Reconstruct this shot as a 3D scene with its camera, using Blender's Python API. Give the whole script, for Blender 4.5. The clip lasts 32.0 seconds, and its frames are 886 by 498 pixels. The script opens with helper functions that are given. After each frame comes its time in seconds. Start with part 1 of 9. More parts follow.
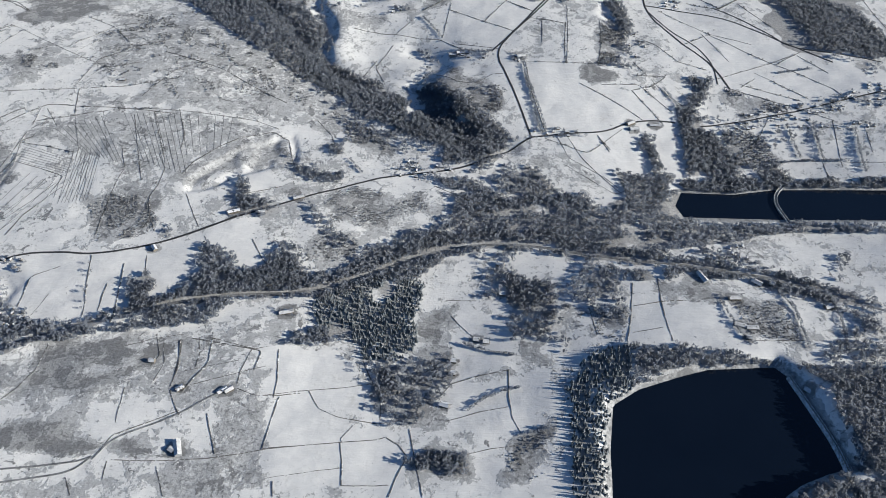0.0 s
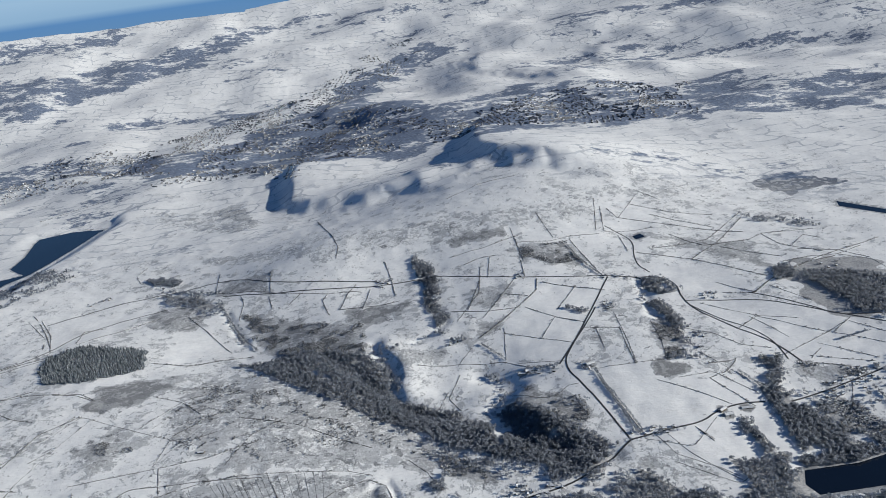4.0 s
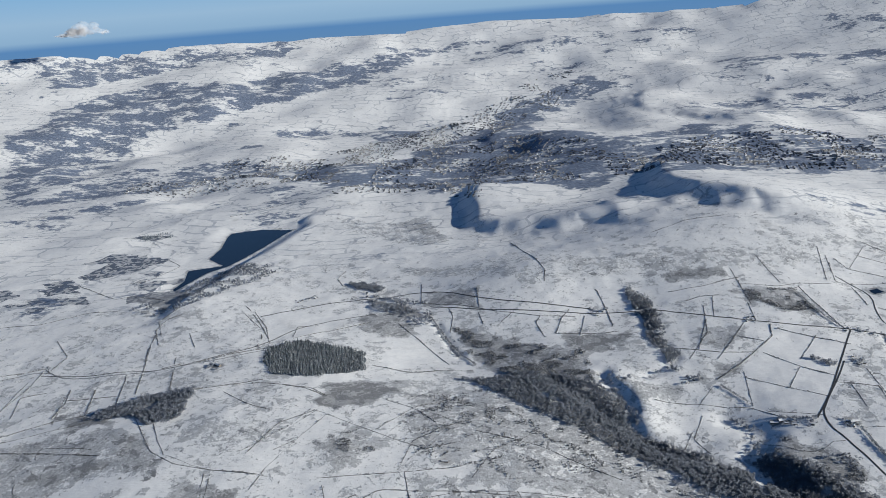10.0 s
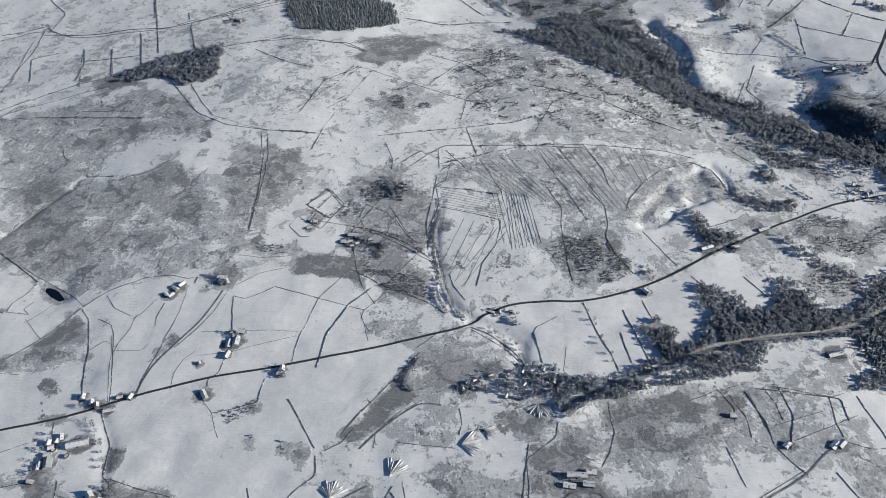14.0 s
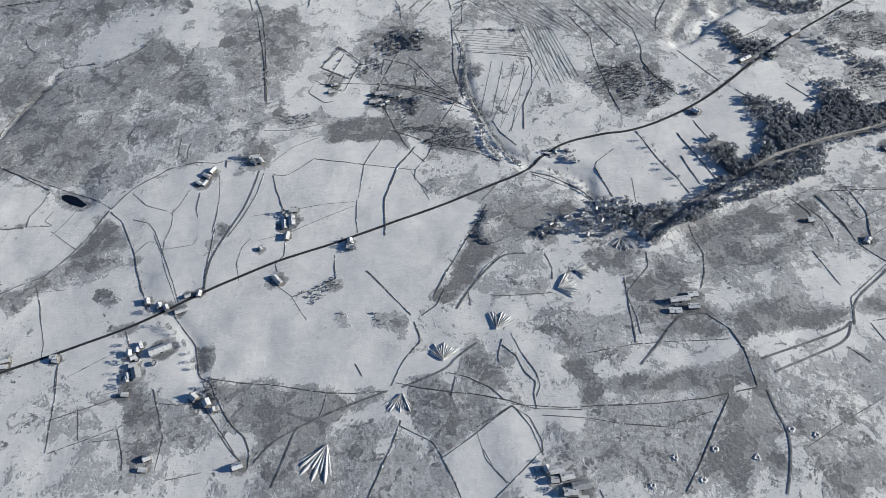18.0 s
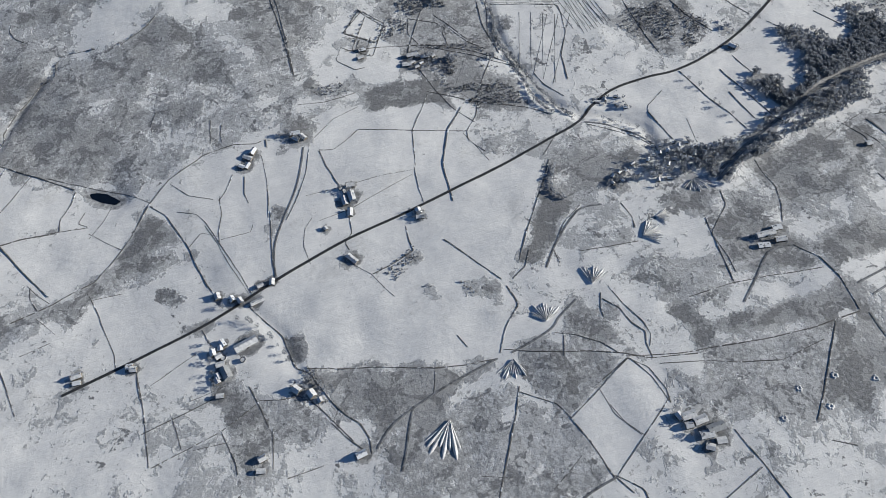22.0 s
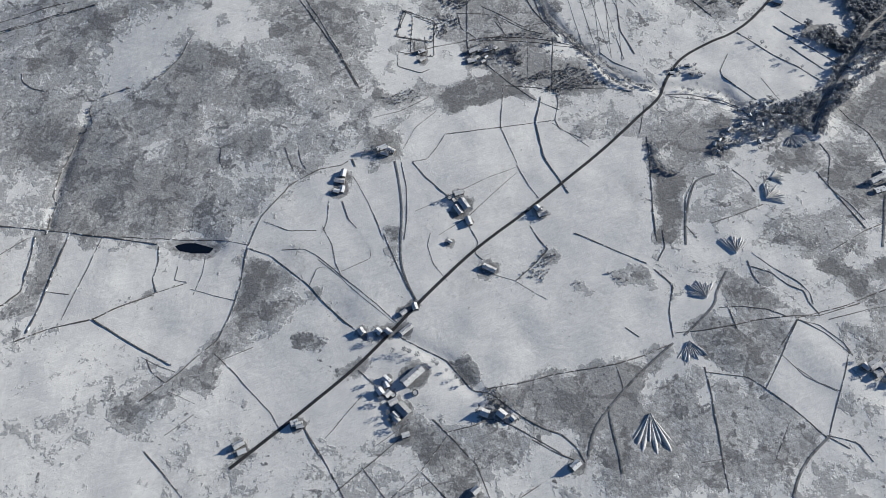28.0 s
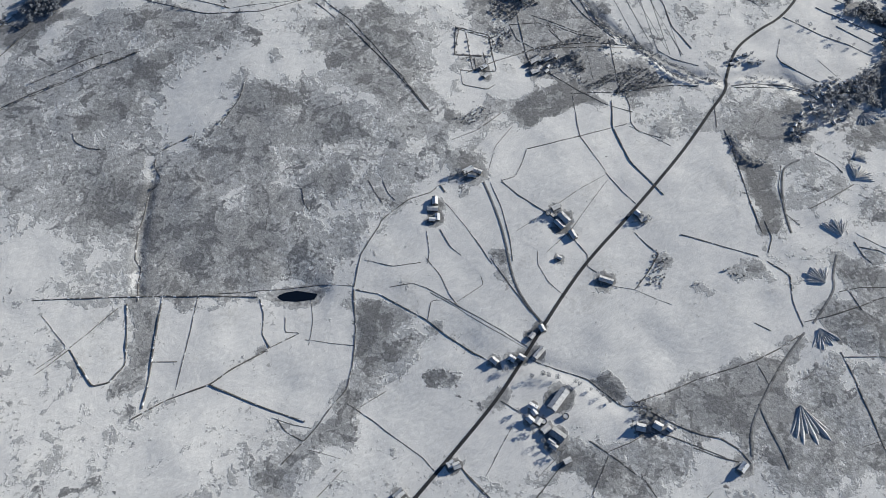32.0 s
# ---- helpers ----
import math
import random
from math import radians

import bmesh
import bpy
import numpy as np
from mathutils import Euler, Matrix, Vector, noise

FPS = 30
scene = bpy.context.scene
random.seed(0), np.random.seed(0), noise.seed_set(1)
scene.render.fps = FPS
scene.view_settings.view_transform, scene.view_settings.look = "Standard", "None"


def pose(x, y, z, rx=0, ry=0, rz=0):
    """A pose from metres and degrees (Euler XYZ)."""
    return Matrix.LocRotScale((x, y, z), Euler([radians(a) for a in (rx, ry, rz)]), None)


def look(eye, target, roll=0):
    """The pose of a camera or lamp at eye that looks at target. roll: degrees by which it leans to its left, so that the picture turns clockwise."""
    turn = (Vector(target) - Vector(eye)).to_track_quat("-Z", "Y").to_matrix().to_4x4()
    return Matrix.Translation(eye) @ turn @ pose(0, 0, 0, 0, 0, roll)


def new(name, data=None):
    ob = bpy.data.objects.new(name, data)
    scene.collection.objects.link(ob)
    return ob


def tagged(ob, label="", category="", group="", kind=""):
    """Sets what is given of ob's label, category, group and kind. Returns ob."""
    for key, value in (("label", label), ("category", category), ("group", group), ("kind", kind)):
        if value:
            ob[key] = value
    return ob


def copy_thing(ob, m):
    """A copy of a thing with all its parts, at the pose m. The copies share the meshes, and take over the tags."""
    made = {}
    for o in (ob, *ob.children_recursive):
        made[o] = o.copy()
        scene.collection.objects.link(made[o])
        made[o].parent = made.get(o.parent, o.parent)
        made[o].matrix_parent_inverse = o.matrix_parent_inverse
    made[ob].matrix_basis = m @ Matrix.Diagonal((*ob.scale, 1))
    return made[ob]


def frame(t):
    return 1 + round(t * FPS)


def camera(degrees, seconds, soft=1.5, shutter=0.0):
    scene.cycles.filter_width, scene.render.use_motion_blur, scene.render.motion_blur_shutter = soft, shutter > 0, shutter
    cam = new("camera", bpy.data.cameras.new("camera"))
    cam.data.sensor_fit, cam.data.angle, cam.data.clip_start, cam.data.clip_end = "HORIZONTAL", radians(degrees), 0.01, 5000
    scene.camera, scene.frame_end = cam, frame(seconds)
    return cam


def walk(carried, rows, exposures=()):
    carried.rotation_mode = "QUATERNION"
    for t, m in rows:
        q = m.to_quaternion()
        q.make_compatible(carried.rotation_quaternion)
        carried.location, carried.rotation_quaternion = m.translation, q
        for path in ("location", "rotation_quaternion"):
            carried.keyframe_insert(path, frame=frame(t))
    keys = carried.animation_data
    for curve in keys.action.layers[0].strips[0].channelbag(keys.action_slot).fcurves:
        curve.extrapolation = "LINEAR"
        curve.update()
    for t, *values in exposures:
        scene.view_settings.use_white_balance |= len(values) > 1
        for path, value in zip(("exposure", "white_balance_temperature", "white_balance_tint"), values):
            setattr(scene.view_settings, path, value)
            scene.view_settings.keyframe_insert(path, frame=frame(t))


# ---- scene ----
cam = camera(57.7, 32.0, soft=0.6)
METRES, EYE, TILT, LEAN, TURN = 1000.0, 509.0, 0.0, 0.0, 0.0
ROWS = [
    (0.0, 0.0, 0.0, 0.0, -0.36, -43.37, 0.39),
    (0.5, -0.0166, 0.0008, -0.0006, -0.74, -43.36, 0.4),
    (1.0, -0.0323, 0.0011, -0.0019, -1.44, -42.87, 0.63),
    (1.5, -0.0477, 0.0015, -0.0031, -2.56, -42.14, 1.03),
    (2.0, -0.0632, 0.0025, -0.0042, -3.76, -37.99, 1.87),
    (2.5, -0.078, 0.003, -0.0055, -5.62, -33.31, 3.41),
    (3.0, -0.0931, 0.0052, -0.0059, -7.45, -27.8, 4.75),
    (3.5, -0.1091, 0.0065, -0.0071, -8.43, -23.64, 5.88),
    (4.0, -0.1239, 0.0076, -0.0073, -6.65, -20.13, 7.49),
    (4.5, -0.1402, 0.01, -0.0079, -4.59, -15.84, 8.59),
    (6.5, -0.2018, 0.0161, -0.0088, -0.8, -11.64, 7.84),
    (7.0, -0.2176, 0.0199, -0.0095, -1.29, -14.6, 6.84),
    (7.5, -0.2331, 0.0225, -0.0099, -1.13, -14.32, 6.53),
    (8.0, -0.2486, 0.0244, -0.0098, -0.31, -13.4, 6.13),
    (8.5, -0.2644, 0.0251, -0.009, 2.17, -13.33, 5.96),
    (9.0, -0.2797, 0.0277, -0.0088, 2.53, -12.76, 5.56),
    (9.5, -0.2948, 0.0296, -0.0102, 2.06, -14.59, 4.66),
    (10.0, -0.3113, 0.032, -0.0095, 2.16, -17.02, 4.21),
    (10.5, -0.3268, 0.0342, -0.0092, 2.82, -18.94, 4.55),
    (11.0, -0.3429, 0.0356, -0.0078, 2.87, -21.53, 4.7),
    (11.5, -0.3578, 0.0393, -0.0086, 2.42, -23.96, 5.17),
    (12.0, -0.3738, 0.0421, -0.0096, 1.11, -27.82, 4.68),
    (12.5, -0.3902, 0.0444, -0.0105, 0.23, -31.4, 3.96),
    (13.0, -0.4053, 0.0483, -0.011, -0.53, -35.99, 3.66),
    (13.5, -0.4204, 0.0513, -0.0116, -0.93, -39.47, 3.59),
    (14.0, -0.4359, 0.0545, -0.0122, -1.46, -41.57, 3.34),
    (14.5, -0.4507, 0.0577, -0.0129, -2.14, -43.7, 3.03),
    (16.5, -0.5097, 0.0714, -0.018, -8.32, -49.12, 4.79),
    (17.0, -0.5236, 0.0753, -0.0187, -9.43, -50.62, 4.82),
    (17.5, -0.5385, 0.0791, -0.0194, -10.35, -51.83, 4.6),
    (18.0, -0.553, 0.0834, -0.0198, -11.41, -52.79, 4.54),
    (18.5, -0.5675, 0.0876, -0.0203, -12.29, -53.66, 4.17),
    (19.0, -0.5817, 0.0926, -0.0206, -13.27, -54.39, 3.86),
    (19.5, -0.5958, 0.0977, -0.0208, -14.3, -54.88, 3.6),
    (20.0, -0.6101, 0.1029, -0.0211, -15.41, -55.35, 3.38),
    (20.5, -0.6242, 0.1089, -0.0208, -16.64, -55.68, 3.71),
    (21.0, -0.6384, 0.1148, -0.0212, -17.7, -55.97, 3.63),
    (21.5, -0.6524, 0.1214, -0.0211, -18.63, -56.14, 3.6),
    (22.0, -0.666, 0.1278, -0.0212, -19.79, -56.34, 3.3),
    (22.5, -0.6795, 0.1344, -0.0215, -20.99, -56.43, 3.04),
    (23.0, -0.6931, 0.1416, -0.0213, -22.11, -56.6, 2.98),
    (23.5, -0.7066, 0.1492, -0.0211, -23.23, -56.78, 2.86),
    (24.0, -0.7199, 0.1571, -0.0209, -24.3, -56.8, 3.1),
    (24.5, -0.7336, 0.1653, -0.0209, -25.34, -56.85, 3.34),
    (25.0, -0.7468, 0.1738, -0.0207, -26.32, -57.04, 3.29),
    (25.5, -0.7593, 0.1825, -0.0203, -27.36, -57.22, 3.0),
    (27.5, -0.8087, 0.2208, -0.0193, -31.13, -58.12, 1.08),
    (28.0, -0.821, 0.2307, -0.0198, -32.22, -58.18, 1.15),
    (28.5, -0.8328, 0.2412, -0.0197, -33.45, -58.28, 1.13),
    (29.0, -0.8446, 0.2519, -0.0197, -34.32, -58.41, 0.92),
    (29.5, -0.8562, 0.2629, -0.0195, -35.28, -58.7, 0.55),
    (30.0, -0.8673, 0.2742, -0.0193, -36.12, -58.78, -0.06),
    (30.5, -0.8785, 0.2857, -0.0192, -37.19, -58.62, -0.28),
    (31.0, -0.8896, 0.2985, -0.0184, -38.4, -58.58, 0.24),
    (31.5, -0.9003, 0.3113, -0.0176, -39.63, -58.49, 0.54),
    (32.0, -0.9109, 0.3242, -0.017, -40.57, -58.51, 0.65),
]
walk(cam, [(t, pose(0, 0, EYE, TILT, LEAN, TURN) @ pose(METRES * x, METRES * y, METRES * z, 90 + pitch, roll, yaw)) for t, x, y, z, yaw, pitch, roll in ROWS],
     exposures=[(0, 0.40, 6500, 10), (3, 0.32, 6400, 10), (4.5, 0.19, 6300, 10), (8, 0.15, 6280, 10), (11, 0.21, 6350, 10), (14, 0.25, 6450, 10), (20, 0.21, 6450, 10), (32, 0.18, 6500, 10)])

# ---- light ----
SUN_EL, SUN_AZ = 19.0, 101.0          # degrees; azimuth clockwise from +y
world = bpy.data.worlds.new("winter_sky")
scene.world = world
world.use_nodes = True
wn, wl = world.node_tree.nodes, world.node_tree.links
sky = wn.new("ShaderNodeTexSky")
sky.sky_type = "NISHITA"
sky.sun_disc = False
sky.sun_elevation = radians(SUN_EL)
sky.sun_rotation = radians(SUN_AZ)
sky.altitude, sky.air_density, sky.dust_density, sky.ozone_density = 2500, 1.0, 0.0, 3.5
wbg = wn["Background"]
wbg.inputs["Strength"].default_value = 0.07
wsat = wn.new("ShaderNodeHueSaturation")
wsat.inputs["Saturation"].default_value, wsat.inputs["Value"].default_value = 1.08, 0.85
wl.new(sky.outputs[0], wsat.inputs["Color"])
wl.new(wsat.outputs[0], wbg.inputs[0])
# towards the horizon: pale haze, and the sea under it
wco = wn.new("ShaderNodeTexCoord")
wsep = wn.new("ShaderNodeSeparateXYZ")
wl.new(wco.outputs["Generated"], wsep.inputs[0])
wmap = wn.new("ShaderNodeMapRange")
wmap.inputs[1].default_value, wmap.inputs[2].default_value = -0.05, 0.15
wl.new(wsep.outputs[2], wmap.inputs[0])
wramp = wn.new("ShaderNodeValToRGB")
stops = [(0.0, (0.16, 0.27, 0.42)), (0.10, (0.11, 0.235, 0.42)), (0.165, (0.10, 0.23, 0.44)), (0.205, (0.25, 0.40, 0.56)), (0.30, (0.30, 0.455, 0.61)),
         (0.42, (0.235, 0.42, 0.62)), (0.62, (0.12, 0.33, 0.60)), (1.0, (0.05, 0.22, 0.54))]
while len(wramp.color_ramp.elements) < len(stops):
    wramp.color_ramp.elements.new(0.5)
for el, (p, c) in zip(wramp.color_ramp.elements, stops):
    el.position, el.color = p, (*c, 1)
wl.new(wmap.outputs[0], wramp.inputs[0])
wlow = wn.new("ShaderNodeBackground")
wl.new(wramp.outputs[0], wlow.inputs[0])
wlow.inputs[1].default_value = 0.92
wfade = wn.new("ShaderNodeMapRange")
wfade.inputs[1].default_value, wfade.inputs[2].default_value = 0.12, 0.18
wl.new(wsep.outputs[2], wfade.inputs[0])
wmix = wn.new("ShaderNodeMixShader")
wl.new(wfade.outputs[0], wmix.inputs[0])
wl.new(wlow.outputs[0], wmix.inputs[1])
wl.new(wbg.outputs[0], wmix.inputs[2])
wl.new(wmix.outputs[0], wn["World Output"].inputs[0])
sun = new("sun", bpy.data.lights.new("sun", "SUN"))
sun.data.energy, sun.data.angle, sun.data.color = 4.8, radians(0.6), (0.98, 0.94, 0.835)
a, e = radians(SUN_AZ), radians(SUN_EL)
sun.matrix_world = look((0, 0, 900), (-math.sin(a) * math.cos(e) * 100, -math.cos(a) * math.cos(e) * 100, 900 - math.sin(e) * 100))
scene.view_settings.exposure = 0.3


# ---- materials ----
def mat(name, rough=0.8, metal=0.0, spec=0.3):
    m = bpy.data.materials.new(name)
    m.use_nodes = True
    b = m.node_tree.nodes["Principled BSDF"]
    b.inputs["Roughness"].default_value = rough
    b.inputs["Metallic"].default_value = metal
    b.inputs["Specular IOR Level"].default_value = spec
    return m, m.node_tree.nodes, m.node_tree.links, b


def nz(n, l, scale, detail=4.0, rough=0.55, vec=None, dist=0.0):
    k = n.new("ShaderNodeTexNoise")
    k.inputs["Scale"].default_value = scale
    k.inputs["Detail"].default_value = detail
    k.inputs["Roughness"].default_value = rough
    k.inputs["Distortion"].default_value = dist
    if vec is not None:
        l.new(vec, k.inputs["Vector"])
    return k.outputs["Fac"]


def mth(n, l, op, a, b=None, c=None, clamp=False):
    k = n.new("ShaderNodeMath")
    k.operation = op
    k.use_clamp = clamp
    for i, v in enumerate((a, b, c)):
        if v is None:
            continue
        if isinstance(v, (int, float)):
            k.inputs[i].default_value = v
        else:
            l.new(v, k.inputs[i])
    return k.outputs[0]


def mixc(n, l, f, a, b):
    k = n.new("ShaderNodeMix")
    k.data_type = "RGBA"
    for sock, v in ((k.inputs[0], f), (k.inputs[6], a), (k.inputs[7], b)):
        if isinstance(v, (int, float)):
            sock.default_value = v
        elif isinstance(v, tuple):
            sock.default_value = (*v, 1)
        else:
            l.new(v, sock)
    return k.outputs[2]


def attr(n, name):
    k = n.new("ShaderNodeAttribute")
    k.attribute_name = name
    return k.outputs["Fac"]


def band(n, l, v, lo, hi):
    k = n.new("ShaderNodeMapRange")
    k.interpolation_type = "SMOOTHSTEP"
    k.inputs[1].default_value, k.inputs[2].default_value = lo, hi
    if isinstance(v, (int, float)):
        k.inputs[0].default_value = v
    else:
        l.new(v, k.inputs[0])
    return k.outputs[0]


def bump(n, l, b, h, strength, dist):
    k = n.new("ShaderNodeBump")
    k.inputs["Strength"].default_value = strength
    k.inputs["Distance"].default_value = dist
    l.new(h, k.inputs["Height"])
    l.new(k.outputs[0], b.inputs["Normal"])


def mottled(name, c1, c2, scale, rough=0.85, snow=0.0, snow_scale=0.6, vary=0.0):
    """Two tones at two scales, with snow lying on it to a share."""
    m, n, l, b = mat(name, rough)
    co = n.new("ShaderNodeNewGeometry").outputs["Position"]
    f = mth(n, l, "ADD", mth(n, l, "MULTIPLY", nz(n, l, scale, 5, vec=co), 0.6), mth(n, l, "MULTIPLY", nz(n, l, scale * 0.13, 3, vec=co), 0.4))
    col = mixc(n, l, band(n, l, f, 0.35, 0.65), c1, c2)
    if vary:
        for src in ("ShaderNodeObjectInfo", "ShaderNodeNewGeometry"):
            k = n.new(src)
            r = k.outputs["Random"] if src == "ShaderNodeObjectInfo" else k.outputs["Random Per Island"]
            hs = n.new("ShaderNodeHueSaturation")
            l.new(mth(n, l, "MULTIPLY_ADD", r, vary, 1 - vary * 0.5), hs.inputs["Value"])
            l.new(col, hs.inputs["Color"])
            col = hs.outputs[0]
    if snow:
        s = band(n, l, nz(n, l, snow_scale, 4, vec=co), 0.62 - snow * 0.5, 0.70 - snow * 0.5)
        col = mixc(n, l, s, col, (0.74, 0.76, 0.79))
    l.new(col, b.inputs["Base Color"])
    bump(n, l, b, nz(n, l, scale * 2, 4, vec=co), 0.4, 0.15)
    return m


def let_through(m, share):
    """Twigs pass part of the light on."""
    n, l = m.node_tree.nodes, m.node_tree.links
    b = n["Principled BSDF"]
    t, k = n.new("ShaderNodeBsdfTranslucent"), n.new("ShaderNodeMixShader")
    l.new(b.inputs["Base Color"].links[0].from_socket, t.inputs["Color"])
    k.inputs[0].default_value = share
    l.new(b.outputs[0], k.inputs[1])
    l.new(t.outputs[0], k.inputs[2])
    l.new(k.outputs[0], n["Material Output"].inputs[0])


def tangle(m, share):
    """A tangle of twigs too fine to model: it takes the light of all its sides, most of all from above."""
    n, l = m.node_tree.nodes, m.node_tree.links
    g, k, u = n.new("ShaderNodeNewGeometry"), n.new("ShaderNodeVectorMath"), n.new("ShaderNodeVectorMath")
    k.operation, u.operation = "MULTIPLY_ADD", "NORMALIZE"
    k.inputs[1].default_value, k.inputs[2].default_value = (1 - share,) * 3, (0.35 * share, 0, share)
    l.new(g.outputs["Normal"], k.inputs[0])
    l.new(k.outputs[0], u.inputs[0])
    b = n["Principled BSDF"]
    for old in list(b.inputs["Normal"].links):
        l.remove(old)
    l.new(u.outputs[0], b.inputs["Normal"])


def ground_material():
    m, n, l, b = mat("snowy_ground", 0.75, spec=0.25)
    co = n.new("ShaderNodeNewGeometry").outputs["Position"]
    n0 = nz(n, l, 0.022, 10, 0.70, co, 0.3)
    n1 = nz(n, l, 0.11, 6, 0.62, co, 0.5)
    n2 = nz(n, l, 0.42, 5, 0.6, co, 0.4)
    n3 = nz(n, l, 0.085, 6, 0.6, co, 0.8)
    big = nz(n, l, 0.008, 4, 0.5, co)
    # snow: clean drifts, thin and dull in places, combed by the wind
    comb = n.new("ShaderNodeVectorMath")
    comb.operation = "MULTIPLY"
    comb.inputs[1].default_value = (0.09, 0.42, 0.2)
    l.new(co, comb.inputs[0])
    drift = nz(n, l, 1.0, 5, 0.6, comb.outputs[0], 0.6)
    snow = mixc(n, l, band(n, l, n1, 0.3, 0.7), (0.74, 0.745, 0.75), (0.84, 0.84, 0.835))
    snow = mixc(n, l, mth(n, l, "MULTIPLY", band(n, l, drift, 0.5, 0.72), 0.22), snow, (0.66, 0.665, 0.67))
    snow = mixc(n, l, mth(n, l, "MULTIPLY", band(n, l, mth(n, l, "MULTIPLY_ADD", n2, 0.4, n0), 0.74, 0.92), 0.4), snow, (0.45, 0.445, 0.43))
    # dead moor grass, heather, bracken; the roughest ground is the darkest
    r = attr(n, "rough")
    v = mth(n, l, "ADD", mth(n, l, "MULTIPLY", n0, 0.40), mth(n, l, "MULTIPLY", n3, 0.42))
    v = mth(n, l, "MULTIPLY_ADD", n2, 0.18, v)
    v = mth(n, l, "MULTIPLY_ADD", v, 2.7, -0.85)
    thin = band(n, l, mth(n, l, "ADD", v, mth(n, l, "MULTIPLY_ADD", r, 1.05, -0.37)), 0.44, 0.53)
    v2 = mth(n, l, "ADD", mth(n, l, "MULTIPLY", nz(n, l, 0.06, 8, 0.62, co, 0.9), 0.8), mth(n, l, "MULTIPLY", n2, 0.2))
    v2 = mth(n, l, "MULTIPLY_ADD", v2, 2.3, -0.65)
    heath = band(n, l, mth(n, l, "ADD", v2, mth(n, l, "MULTIPLY_ADD", r, 0.60, -0.36)), 0.55, 0.60)
    cover = mth(n, l, "MAXIMUM", thin, heath)
    grass = mixc(n, l, band(n, l, n3, 0.36, 0.62), (0.64, 0.648, 0.658), (0.48, 0.488, 0.50))
    grass = mixc(n, l, mth(n, l, "MULTIPLY", band(n, l, n2, 0.42, 0.66), 0.55), grass, (0.38, 0.388, 0.40))
    moor = mixc(n, l, band(n, l, n2, 0.36, 0.66), (0.34, 0.347, 0.36), (0.19, 0.196, 0.206))
    moor = mixc(n, l, mth(n, l, "MULTIPLY", band(n, l, big, 0.45, 0.6), 0.25), moor, (0.24, 0.238, 0.236))
    col = mixc(n, l, thin, snow, grass)
    col = mixc(n, l, heath, col, moor)
    # single tufts and stones that stick out everywhere
    tuft = band(n, l, mth(n, l, "ADD", mth(n, l, "MULTIPLY_ADD", nz(n, l, 0.013, 4, 0.6, co), 0.45, nz(n, l, 0.26, 6, 0.72, co, 0.3)), mth(n, l, "MULTIPLY", r, 0.42)), 0.92, 0.97)
    col = mixc(n, l, mth(n, l, "MULTIPLY", tuft, 0.5), col, (0.19, 0.193, 0.198))
    # woodland and town floor: litter and trampled snow; far off, painted haze turns it blue
    w = attr(n, "litter")
    wf = band(n, l, mth(n, l, "ADD", mth(n, l, "MULTIPLY_ADD", w, 0.7, -0.35), mth(n, l, "MULTIPLY_ADD", n0, 0.35, mth(n, l, "MULTIPLY_ADD", n2, 0.2, mth(n, l, "MULTIPLY", nz(n, l, 0.03, 9, 0.75, co), 0.45)))), 0.55, 0.65)
    # far roofs, gardens and plots, some white with snow
    vo = n.new("ShaderNodeTexVoronoi")
    vo.inputs["Scale"].default_value = 0.13
    l.new(co, vo.inputs["Vector"])
    cell = n.new("ShaderNodeSeparateColor")
    l.new(vo.outputs["Color"], cell.inputs[0])
    plots = mth(n, l, "MULTIPLY", band(n, l, mth(n, l, "MULTIPLY_ADD", nz(n, l, 0.006, 5, 0.6, co), 1.3, cell.outputs[0]), 1.12, 1.2), band(n, l, attr(n, "zone"), 0.1, 0.6))
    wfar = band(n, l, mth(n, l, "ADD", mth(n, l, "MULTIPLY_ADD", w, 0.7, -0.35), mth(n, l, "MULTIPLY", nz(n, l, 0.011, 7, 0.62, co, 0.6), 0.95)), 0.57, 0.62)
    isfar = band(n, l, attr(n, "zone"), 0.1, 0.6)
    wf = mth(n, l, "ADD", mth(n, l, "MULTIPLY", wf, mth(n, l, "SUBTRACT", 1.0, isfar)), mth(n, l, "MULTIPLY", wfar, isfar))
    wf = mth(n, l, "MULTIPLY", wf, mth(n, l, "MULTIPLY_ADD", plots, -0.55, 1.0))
    # base colour shifts to a haze blue where zone is high
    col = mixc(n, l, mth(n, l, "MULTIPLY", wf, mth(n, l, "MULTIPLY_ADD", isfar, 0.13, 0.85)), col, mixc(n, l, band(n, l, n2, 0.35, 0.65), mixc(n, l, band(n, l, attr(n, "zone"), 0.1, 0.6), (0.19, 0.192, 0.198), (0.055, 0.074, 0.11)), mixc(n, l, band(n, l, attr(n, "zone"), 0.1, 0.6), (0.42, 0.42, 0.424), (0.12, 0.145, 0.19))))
    # far country, too distant for single walls: field bounds, copses, villages; haze is put into their blue-dark tones
    far = attr(n, "far")
    wob = n.new("ShaderNodeVectorMath")
    wob.operation = "MULTIPLY_ADD"
    nn = n.new("ShaderNodeTexNoise")
    nn.inputs["Scale"].default_value = 0.0042
    nn.inputs["Detail"].default_value = 4
    l.new(co, nn.inputs["Vector"])
    l.new(nn.outputs["Color"], wob.inputs[0])
    wob.inputs[1].default_value = (260, 260, 0)
    l.new(co, wob.inputs[2])
    bt = n.new("ShaderNodeTexBrick")
    bt.offset, bt.squash, bt.squash_frequency = 0.43, 1.6, 3
    bt.inputs["Scale"].default_value = 0.01
    bt.inputs["Brick Width"].default_value = 0.74
    bt.inputs["Row Height"].default_value = 0.47
    bt.inputs["Mortar Size"].default_value = 0.04
